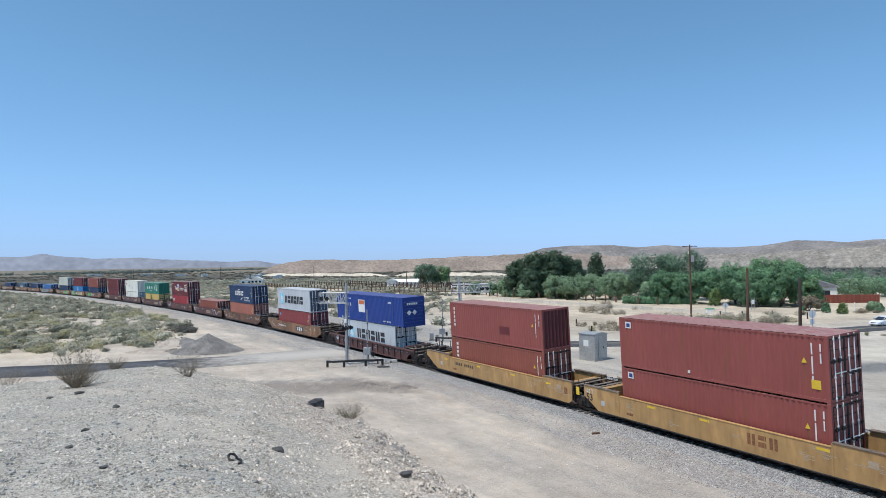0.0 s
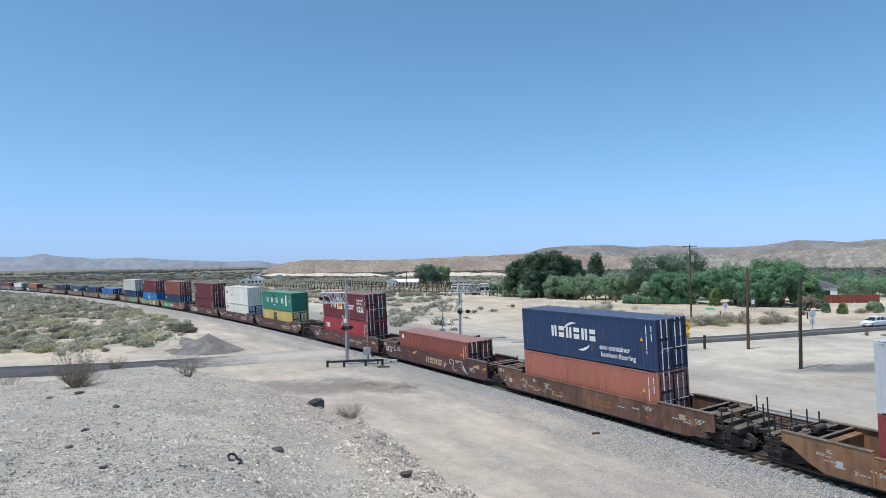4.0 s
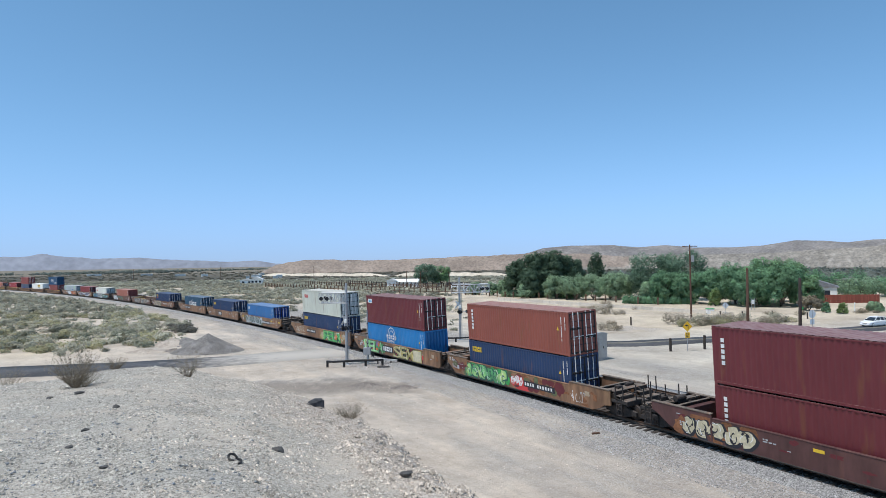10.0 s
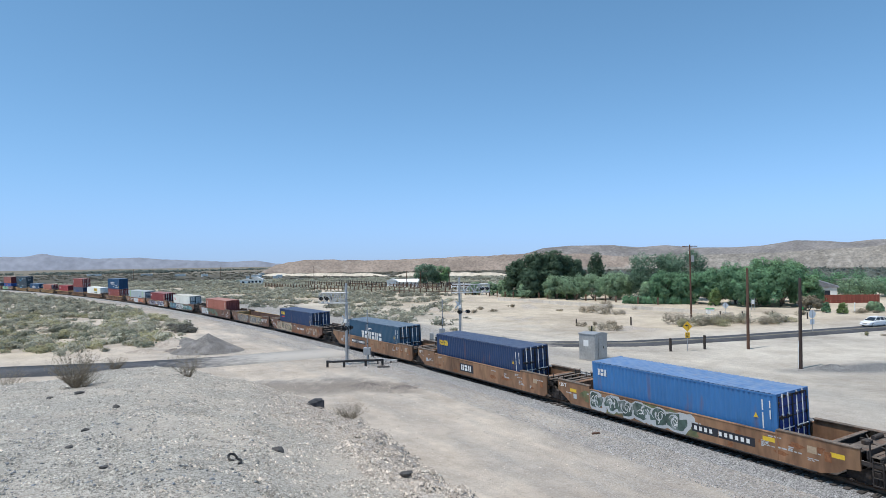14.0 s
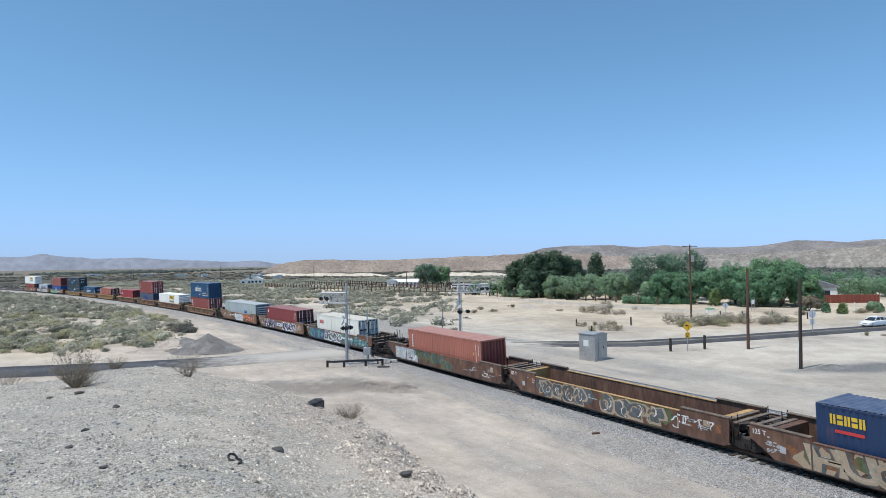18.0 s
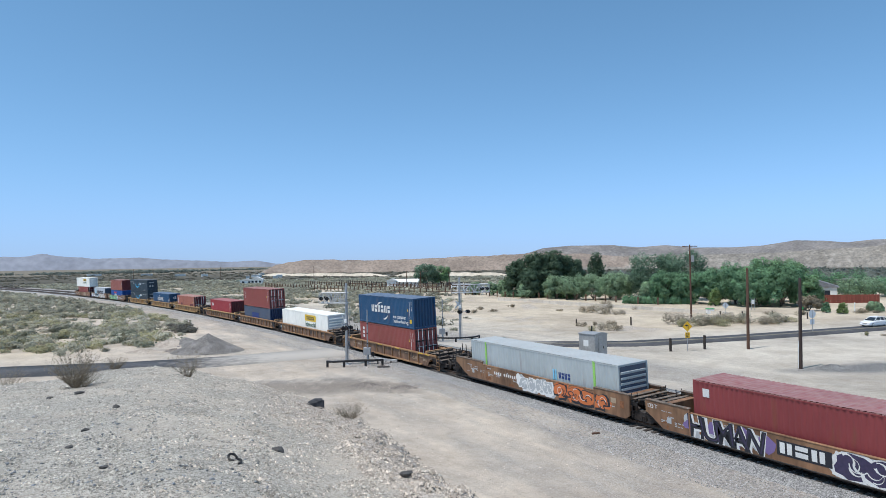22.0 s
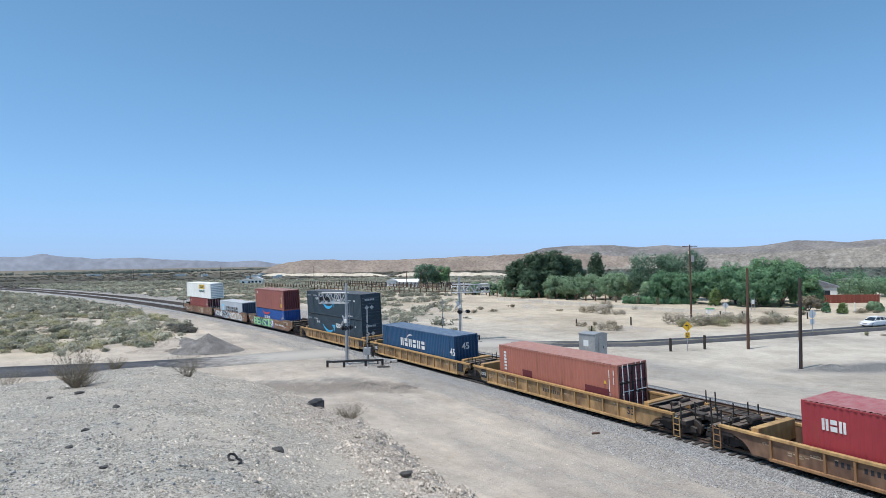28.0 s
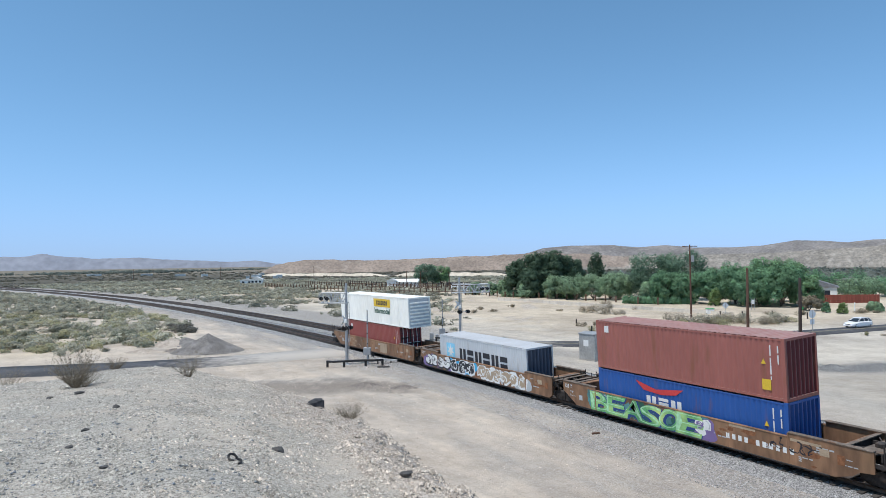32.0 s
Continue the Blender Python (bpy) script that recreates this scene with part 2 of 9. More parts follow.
# ---- the line of the railway ----
LINE = dict(x=10.6836, y=40.3352, heading=-1.054020, bend=-1.232057e-3, easing=-2.22799e-6, jerk=-2.55728e-9)
CANT = radians(2.77)
SPAN = (-440.0, 110.0)
_g = np.linspace(SPAN[0], SPAN[1], 2201)
_h = LINE["heading"] + LINE["bend"] * _g + LINE["easing"] * _g ** 2 / 2 + LINE["jerk"] * _g ** 3 / 6
_d = _g[1] - _g[0]
_x = np.concatenate([[0], np.cumsum((np.cos(_h[1:]) + np.cos(_h[:-1])) / 2 * _d)])
_y = np.concatenate([[0], np.cumsum((np.sin(_h[1:]) + np.sin(_h[:-1])) / 2 * _d)])
_x += LINE["x"] - np.interp(0, _g, _x)
_y += LINE["y"] - np.interp(0, _g, _y)


def line_at(s):
    """Place and heading of the near track's middle, s metres along; straight past both ends."""
    c = min(max(s, SPAN[0]), SPAN[1])
    a = float(np.interp(c, _g, _h))
    return float(np.interp(c, _g, _x)) + (s - c) * math.cos(a), float(np.interp(c, _g, _y)) + (s - c) * math.sin(a), a


def on_track(s, side=0.0, up=0.0):
    """The pose of a thing on the canted track: x runs along it, y to its left."""
    x, y, a = line_at(s)
    return (Matrix.Translation((x, y, 0)) @ Matrix.Rotation(a, 4, "Z") @ Matrix.Rotation(CANT, 4, "X")
            @ Matrix.Translation((0, side, up)))


def travelled(t):
    """How far the train has run after t seconds: it slows a little."""
    return 19.961 * t - 0.0270 * t * t


def beside_line(s, off):
    x, y, a = line_at(s)
    return x - math.sin(a) * off, y + math.cos(a) * off


_lx, _ly = _x[::8], _y[::8]


def line_distance(x, y, along=None):
    """Signed distance from the near track (left of travel is positive), for arrays; fills along, if given."""
    x, y = np.atleast_1d(x).astype(float), np.atleast_1d(y).astype(float)
    out = np.full(x.shape, 1e3)
    hx, hy = np.cos(_h[::8]), np.sin(_h[::8])
    near = (x > -420) & (x < 80) & (y > -80) & (y < 480)
    xs, ys = x[near], y[near]
    res, run = np.empty(xs.shape), np.empty(xs.shape)
    for i in range(0, len(xs), 4000):
        dx, dy = xs[i:i + 4000, None] - _lx[None], ys[i:i + 4000, None] - _ly[None]
        k = np.argmin(dx * dx + dy * dy, 1)
        j = np.arange(len(k))
        res[i:i + 4000] = -hy[k] * dx[j, k] + hx[k] * dy[j, k]
        run[i:i + 4000] = _g[::8][k] + hx[k] * dx[j, k] + hy[k] * dy[j, k]
    if along is not None:
        along[near] = run
    out[near] = res
    return out


# ---- the paved road: its middle line and half width ----
PLAIN = -0.5
ROAD_X = np.array([-400.0, -90, -60, -43, -32.6, -22.5, -17.5, -8, 0, 6.5, 14.2, 22, 36, 44.6, 52, 60, 75, 100, 160, 400])
ROAD_Y = np.array([50.0, 55, 58.8, 61.8, 63.5, 67.0, 69.9, 74.5, 77.8, 78.6, 76.4, 75.8, 79.8, 83.0, 85.8, 88.8, 94.6, 105, 137, 270])
ROAD_HALF = 3.6


def road_y(x):
    return np.interp(x, ROAD_X, ROAD_Y)


# ---- the shape of the ground ----
CREST_ANGLE = np.array([-180.0, -120, -80, -60, -45, -34.4, -30.9, -27, -24.2, -21.7, -18.5, -16.3, -13.9, -11.2, -10, -7.3, -4.2, -1.5, 2, 8, 20, 34, 60, 120, 180])
CREST_DIST = np.array([25.0, 27, 28, 29, 29, 29, 30, 31, 31, 31, 29, 28, 27, 25, 23, 18.5, 14.5, 11.5, 9, 7.5, 6, 5, 5, 12, 25])
CREST_Z = np.array([6.5, 6.0, 5.5, 5.2, 5.1, 5.12, 4.95, 5.0, 4.99, 4.81, 4.63, 4.54, 4.21, 4.14, 4.3, 4.92, 5.29, 5.72, 6.1, 6.3, 6.5, 6.7, 6.8, 6.7, 6.5])


def smooth_noise(x, y, scale, seed=0):
    """Cheap wavy noise for arrays, about -1 to 1."""
    r = np.random.default_rng(seed)
    out = np.zeros_like(x)
    for i in range(7):
        a, ph, k = r.uniform(0, 6.28), r.uniform(0, 6.28), r.uniform(0.6, 1.7) / scale
        out += np.sin((x * math.cos(a) + y * math.sin(a)) * k * 6.28 + ph)
    return out / 3.5


def ground_z(x, y):
    x, y = np.atleast_1d(x).astype(float), np.atleast_1d(y).astype(float)
    d, a = np.hypot(x, y), np.degrees(np.arctan2(x, y))
    rough = smooth_noise(x, y, 3.0, 1) * 0.05 + smooth_noise(x, y, 0.9, 2) * 0.02
    crest, top = np.interp(a, CREST_ANGLE, CREST_DIST), np.interp(a, CREST_ANGLE, CREST_Z)
    foot = 7.72
    inside = foot + (top - foot) * (d / crest)
    outside = top - (d - crest) * (0.55 + 0.25 * np.clip((d - crest) / 3, 0, 1))
    hill = np.where(d < crest, inside, outside) + rough + smooth_noise(x, y, 7, 6) * 0.06 * np.clip(d / 20, 0, 1)
    # the flank towards the line is a slope of loose rubble
    side = np.clip((d / crest - 0.55) / 0.2, 0, 1) * np.clip((a + 17) / 4, 0, 1) * np.clip((24 - a) / 4, 0, 1)
    hill = hill + side * (smooth_noise(x, y, 0.8, 8) * 0.075 + smooth_noise(x, y, 1.7, 9) * 0.06)
    off = line_distance(x, y)
    far = np.clip((np.abs(off) - 9) / 12, 0, 1) * np.clip((np.abs(y - road_y(x)) - 5) / 8, 0, 1)
    plain = PLAIN + far * (smooth_noise(x, y, 25, 3) * 0.10 + smooth_noise(x, y, 6, 4) * 0.05)
    return np.where(hill > PLAIN - 0.6, np.maximum(hill, plain), plain)


def axis_lines(breaks):
    out = [np.array([breaks[0][0]])]
    for (a, b, step) in breaks:
        n = max(1, int(round((b - a) / step)))
        out.append(np.linspace(a, b, n + 1)[1:])
    return np.concatenate(out)


gx = axis_lines([(-4700, -1200, 500), (-1200, -420, 60), (-420, -120, 8), (-120, -40, 2.0), (-40, -20, 0.6), (-20, 6, 0.3), (6, 40, 1.0), (40, 120, 2.5), (120, 420, 15), (420, 1200, 60), (1200, 4700, 500)])
gy = axis_lines([(-1500, -300, 200), (-300, -40, 13), (-40, -4, 3), (-4, 6, 0.7), (6, 36, 0.3), (36, 60, 0.7), (60, 130, 1.2), (130, 300, 5), (300, 900, 30), (900, 4800, 300)])
GX, GY = np.meshgrid(gx, gy)
GZ = ground_z(GX.ravel(), GY.ravel())
nx, ny = len(gx), len(gy)
ij = (np.arange(ny - 1)[:, None] * nx + np.arange(nx - 1)[None]).ravel()
ground_mesh = grid_mesh("ground", np.stack([GX.ravel(), GY.ravel(), GZ], 1), np.stack([ij, ij + 1, ij + nx + 1, ij + nx], 1), True)
_along = np.zeros(GX.size)
_off = line_distance(GX.ravel(), GY.ravel(), _along)
for key_, val_ in (("across", np.clip(_off, -90, 90)), ("along", _along)):
    ground_mesh.attributes.new(key_, "FLOAT", "POINT").data.foreach_set("value", val_.astype(np.float32))
_wob = smooth_noise(GX.ravel(), GY.ravel(), 9, 11)
# how stony the soil is: crushed rock on the hill, along the line and on the yard behind it
stony = np.clip((GZ - 0.4) / 1.0, 0, 1)
rocky = np.clip(2.5 - 1.7 * np.hypot((GX.ravel() - 39.5) / 8.0, (GY.ravel() - 57.2 - (GX.ravel() - 39.5) * 0.1) / 2.0) + _wob * 0.3, 0, 1)
_px, _py = GX.ravel() + 9.0, GY.ravel() - 52.6
_rag = smooth_noise(GX.ravel(), GY.ravel(), 2.2, 12) + 0.6 * smooth_noise(GX.ravel(), GY.ravel(), 0.9, 14)
rocky = np.maximum(rocky, np.clip(1.5 - np.hypot(_px / 10.0, _py / 3.0) + _wob * 0.4 + _rag * 0.22, 0, 0.8))
brown = np.clip(2.0 - np.hypot(_px / 9.0, (_py + 0.6) / 2.6) * 1.4 + _wob * 0.4, 0, 1)
ground_mesh.attributes.new("brown", "FLOAT", "POINT").data.foreach_set("value", brown.astype(np.float32))
ground_mesh.attributes.new("rocky", "FLOAT", "POINT").data.foreach_set("value", rocky.astype(np.float32))
_ang = np.degrees(np.arctan2(GX.ravel(), GY.ravel()))
_rel = np.hypot(GX.ravel(), GY.ravel()) / np.interp(_ang, CREST_ANGLE, CREST_DIST)
flank = np.clip((_rel - 0.52 + _wob * 0.08) / 0.2, 0, 1) * np.clip((_ang + 17) / 4, 0, 1) * np.clip((24 - _ang) / 4, 0, 1) * (GZ > PLAIN + 0.1)
ground_mesh.attributes.new("flank", "FLOAT", "POINT").data.foreach_set("value", flank.astype(np.float32))
dune = np.clip((np.abs(_off - 2) - 22 + _wob * 6) / 16, 0, 1) * np.clip((GY.ravel() - road_y(GX.ravel()) - 3) / 10, 0, 1)
ground_mesh.attributes.new("dune", "FLOAT", "POINT").data.foreach_set("value", dune.astype(np.float32))
warm = np.clip((_ang + 26) / 20 + _wob * 0.25, 0, 1) * np.clip(_rel, 0.25, 1)
ground_mesh.attributes.new("warm", "FLOAT", "POINT").data.foreach_set("value", warm.astype(np.float32))
at = ground_mesh.attributes.new("stony", "FLOAT", "POINT")
at.data.foreach_set("value", stony.astype(np.float32))
# far scrub darkens the plain by plants that cannot be told apart
# past 620 m it eases off, putting the pale of haze into the soil colour
scrub = np.clip((GY.ravel() - 330 + _wob * 20) / 35, 0, 1) * (0.97 - 0.22 * np.clip((GY.ravel() - 620) / 300, 0, 1))
at = ground_mesh.attributes.new("scrub", "FLOAT", "POINT")
at.data.foreach_set("value", scrub.astype(np.float32))


def ground_surface():
    m = bpy.data.materials.new("desert_soil")
    m.use_nodes = True
    t = m.node_tree
    n, link = t.nodes, t.links.new
    p = n["Principled BSDF"]
    p.inputs["Roughness"].default_value = 0.95
    p.inputs["Specular IOR Level"].default_value = 0.15
    co = n.new("ShaderNodeTexCoord")

    def tex(scale, detail=5.0):
        x = n.new("ShaderNodeTexNoise")
        x.inputs["Scale"].default_value, x.inputs["Detail"].default_value = scale, detail
        link(co.outputs["Object"], x.inputs["Vector"])
        return x.outputs["Fac"]

    def ramp(src, stops):
        x = n.new("ShaderNodeValToRGB")
        for i, (pos, c) in enumerate(stops):
            e = x.color_ramp.elements[i] if i < 2 else x.color_ramp.elements.new(pos)
            e.position, e.color = pos, (*c, 1)
        link(src, x.inputs[0])
        return x.outputs[0]

    def mix(fac, a, b, how="MIX"):
        x = n.new("ShaderNodeMix")
        x.data_type, x.blend_type = "RGBA", how
        if isinstance(fac, float):
            x.inputs[0].default_value = fac
        else:
            link(fac, x.inputs[0])
        link(a, x.inputs[6])
        link(b, x.inputs[7])
        return x.outputs[2]

    def attribute(name):
        x = n.new("ShaderNodeAttribute")
        x.attribute_name = name
        return x.outputs["Fac"]

    sand = ramp(tex(0.35, 6), [(0.30, (0.520, 0.460, 0.388)), (0.5, (0.600, 0.538, 0.458)), (0.7, (0.660, 0.600, 0.515))])
    sand = mix(1.0, sand, ramp(tex(14, 8), [(0.34, (0.80, 0.79, 0.78)), (0.5, (1.0, 1.0, 1.0)), (0.68, (1.1, 1.1, 1.1))]), "MULTIPLY")
    sand = mix(1.0, sand, ramp(tex(1.6, 7), [(0.36, (0.92, 0.91, 0.90)), (0.62, (1.04, 1.04, 1.04))]), "MULTIPLY")
    sand = mix(1.0, sand, ramp(tex(0.07, 5), [(0.36, (0.80, 0.79, 0.785)), (0.58, (1.05, 1.045, 1.03))]), "MULTIPLY")
    sand = mix(1.0, sand, ramp(attribute("dune"), [(0.0, (1.015, 0.985, 0.97)), (1.0, (0.975, 0.928, 0.85))]), "MULTIPLY")
    vo = n.new("ShaderNodeTexVoronoi")
    vo.inputs["Scale"].default_value = 15
    link(co.outputs["Object"], vo.inputs["Vector"])
    vo2 = n.new("ShaderNodeTexVoronoi")
    vo2.inputs["Scale"].default_value = 46
    link(co.outputs["Object"], vo2.inputs["Vector"])
    bw = n.new("ShaderNodeSeparateColor")
    link(vo.outputs["Color"], bw.inputs[0])
    bw2 = n.new("ShaderNodeSeparateColor")
    link(vo2.outputs["Color"], bw2.inputs[0])
    stones = ramp(bw.outputs[0], [(0.06, (0.20, 0.188, 0.165)), (0.4, (0.44, 0.412, 0.355)), (0.85, (0.60, 0.567, 0.50))])
    stones2 = ramp(bw2.outputs[0], [(0.08, (0.17, 0.16, 0.14)), (0.4, (0.43, 0.402, 0.345)), (0.85, (0.64, 0.605, 0.535))])
    stones = mix(0.72, stones, stones2)
    # the hill's soil turns from cool grey chips to pinkish tan towards the line
    stones = mix(1.0, stones, ramp(attribute("warm"), [(0.0, (0.84, 0.835, 0.835)), (1.0, (1.04, 0.955, 0.89))]), "MULTIPLY")
    stones = mix(ramp(tex(0.5, 4), [(0.42, (0, 0, 0)), (0.62, (0.55, 0.55, 0.55))]), stones, sand)
    col = mix(attribute("stony"), sand, stones)
    # wheel tracks and graded streaks run with the line; crushed rock thins out from the ballast
    def scaled(src, k):
        x = n.new("ShaderNodeMath")
        x.operation = "MULTIPLY"
        link(src, x.inputs[0])
        x.inputs[1].default_value = k
        return x.outputs[0]

    def band(ka, kb, detail, rough=0.6):
        c = n.new("ShaderNodeCombineXYZ")
        link(scaled(attribute("across"), ka), c.inputs[0])
        link(scaled(attribute("along"), kb), c.inputs[1])
        x = n.new("ShaderNodeTexNoise")
        x.inputs["Scale"].default_value, x.inputs["Detail"].default_value, x.inputs["Roughness"].default_value = 1.0, detail, rough
        link(c.outputs[0], x.inputs["Vector"])
        return x.outputs["Fac"]

    def two(op, a, b):
        x = n.new("ShaderNodeMath")
        x.operation = op
        for sock, val in zip(x.inputs, (a, b)):
            if isinstance(val, float):
                sock.default_value = val
            else:
                link(val, sock)
        return x.outputs[0]

    def span(src, a, b, lo, hi):
        x = n.new("ShaderNodeMapRange")
        link(src, x.inputs[0])
        for i, val in enumerate((a, b, lo, hi)):
            x.inputs[i + 1].default_value = val
        return x.outputs[0]

    # the yard beyond the line is paler, cooler dirt than the dunes
    yard = two("MULTIPLY", span(attribute("across"), 6.0, 16.0, 0.0, 1.0), span(attribute("dune"), 0.0, 1.0, 1.0, 0.0))
    col = mix(1.0, col, ramp(yard, [(0.0, (1, 1, 1)), (1.0, (0.93, 0.965, 0.98))]), "MULTIPLY")
    dist = two("ABSOLUTE", attribute("across"), 0.0)
    fade = span(dist, 20, 34, 1, 0)
    tracks = mix(fade, n.new("ShaderNodeRGB").outputs[0], ramp(band(0.30, 0.030, 5, 0.55), [(0.34, (0.86, 0.855, 0.85)), (0.48, (0.98, 0.975, 0.97)), (0.62, (1.06, 1.05, 1.03))]))
    n["RGB"].outputs[0].default_value = (1, 1, 1, 1)
    col = mix(1.0, col, tracks, "MULTIPLY")
    rock = ramp(two("ADD", scaled(bw.outputs[0], 0.5), scaled(bw2.outputs[0], 0.5)), [(0.12, (0.15, 0.138, 0.126)), (0.48, (0.275, 0.258, 0.238)), (0.8, (0.47, 0.448, 0.418))])
    near_ = span(two("ABSOLUTE", two("ADD", attribute("across"), -2.0), 0.0), 4.0, 13.0, 0.95, 0.27)
    amount = two("ADD", near_, scaled(two("ADD", band(0.22, 0.05, 8, 0.7), -0.5), 3.2))
    strip = two("MULTIPLY", span(two("ABSOLUTE", two("ADD", attribute("across"), -15.0), 0.0), 3.0, 8.0, 1.0, 0.0), span(attribute("along"), -70.0, -25.0, 1.5, 0.75))
    amount = two("MAXIMUM", amount, two("ADD", scaled(strip, 0.78), scaled(two("ADD", band(0.16, 0.05, 6, 0.6), -0.5), 1.6)))
    amount = span(two("MULTIPLY", amount, fade), 0.2, 1.0, 0.0, 0.85)
    amount = two("MAXIMUM", amount, attribute("rocky"))
    amount = two("MULTIPLY", amount, span(attribute("stony"), 0.0, 0.6, 1.0, 0.0))
    rock = mix(1.0, rock, ramp(attribute("rocky"), [(0.0, (1, 1, 1)), (1.0, (0.70, 0.715, 0.73))]), "MULTIPLY")
    rock = mix(1.0, rock, ramp(attribute("brown"), [(0.0, (1, 1, 1)), (1.0, (0.92, 0.83, 0.76))]), "MULTIPLY")
    col = mix(amount, col, rock)
    loose = ramp(two("ADD", scaled(bw2.outputs[0], 0.6), scaled(tex(9, 6), 0.5)), [(0.26, (0.24, 0.20, 0.168)), (0.5, (0.45, 0.388, 0.328)), (0.85, (0.64, 0.57, 0.495))])
    col = mix(scaled(attribute("flank"), 0.8), col, loose)
    green = ramp(tex(0.03, 7), [(0.40, (0.085, 0.079, 0.060)), (0.60, (0.115, 0.105, 0.081)), (0.76, (0.175, 0.157, 0.125))])
    col = mix(attribute("scrub"), col, green)
    link(col, p.inputs["Base Color"])
    b = n.new("ShaderNodeBump")
    b.inputs["Strength"].default_value, b.inputs["Distance"].default_value = 0.6, 0.03
    mh = n.new("ShaderNodeMath")
    mh.operation = "ADD"
    link(vo2.outputs["Distance"], mh.inputs[0])
    link(tex(18, 7), mh.inputs[1])
    link(mh.outputs[0], b.inputs["Height"])
    link(b.outputs[0], p.inputs["Normal"])
    return m


ground = put("ground", ground_mesh, ground_surface())
tagged(ground, "pale desert sand and gravel with a stony hill under the viewpoint", "ground", kind="structure")


# ---- road ----
def ribbon(name, xs, centre, half, z, material, thick=0.12):
    """A flat strip along a line, with edges that go into the ground."""
    xs = np.asarray(xs, float)
    ys = np.array([centre(v) for v in xs])
    tx, ty = np.gradient(xs), np.gradient(ys)
    ln = np.hypot(tx, ty)
    nxn, nyn = -ty / ln, tx / ln
    cols = ((-half, -thick), (-half, 0), (0, 0.05), (half, 0), (half, -thick))
    v = np.concatenate([np.stack([xs + nxn * o, ys + nyn * o, np.full(len(xs), z + dz)], 1) for o, dz in cols])
    k = len(xs)
    f = [(c * k + i + 1, c * k + i, (c + 1) * k + i, (c + 1) * k + i + 1) for c in range(len(cols) - 1) for i in range(k - 1)]
    f = [q[::-1] for q in f]
    return put(name, grid_mesh(name, v, f), material)


ROAD_PAINT = surface("worn_road_paint", (0.23, 0.21, 0.165), 0.8, 0, 12, 0.2, 1, 0.25, 0.05)
def road_surface():
    """Asphalt that runs out under blown sand near the railway."""
    m = surface("sand_blown_asphalt", (0.088, 0.088, 0.093), 0.9, 0, 6, 0.2, 0.25, 0.25, 0.2, 60, (0.30, 0.27, 0.23), 0.1, spec=0.25)
    n, link = m.node_tree.nodes, m.node_tree.links.new
    p = n["Principled BSDF"]
    src = p.inputs["Base Color"].links[0].from_socket
    at_, tx = n.new("ShaderNodeAttribute"), n.new("ShaderNodeTexNoise")
    at_.attribute_name = "dust"
    tx.inputs["Scale"].default_value, tx.inputs["Detail"].default_value = 0.9, 6
    co = n.new("ShaderNodeTexCoord")
    link(co.outputs["Object"], tx.inputs["Vector"])
    a, b = n.new("ShaderNodeMath"), n.new("ShaderNodeMapRange")
    a.operation = "ADD"
    link(at_.outputs["Fac"], a.inputs[0])
    link(tx.outputs["Fac"], a.inputs[1])
    link(a.outputs[0], b.inputs[0])
    b.inputs[1].default_value, b.inputs[2].default_value = 0.65, 1.25
    x = n.new("ShaderNodeMix")
    x.data_type = "RGBA"
    x.inputs[7].default_value = (0.47, 0.43, 0.38, 1)
    link(b.outputs[0], x.inputs[0])
    link(src, x.inputs[6])
    link(x.outputs[2], p.inputs["Base Color"])
    return m


BLOWN = road_surface()
left_xs = np.concatenate([np.arange(-400, -90, 20), np.arange(-90, 9, 1.0)])
right_xs = np.concatenate([np.arange(8, 80, 1.5), np.arange(80, 401, 20)])
road = ribbon("road", left_xs, road_y, ROAD_HALF, PLAIN + 0.035, BLOWN)
dust = np.clip((np.tile(left_xs, 5) + 30) / 14, 0.0, 0.85)
road.data.attributes.new("dust", "FLOAT", "POINT").data.foreach_set("value", dust.astype(np.float32))
tagged(road, "narrow grey asphalt road with sandy edges", "road", kind="structure")
road2 = ribbon("road", right_xs, road_y, 2.5, PLAIN + 0.035, BLOWN)
dust = np.clip(1 - (np.tile(right_xs, 5) - 8) / 7, 0.0, 0.85)
road2.data.attributes.new("dust", "FLOAT", "POINT").data.foreach_set("value", dust.astype(np.float32))
tagged(road2, "grey asphalt road curving past the yard", "road", kind="structure")
for xs, base in ((right_xs, road2),):
    for o in (-0.14, 0.14):
        stripe = ribbon("centre_line", xs, lambda v, o=o: float(road_y(v)) + o, 0.045, PLAIN + 0.093, ROAD_PAINT, 0.01)
        stripe.parent = base

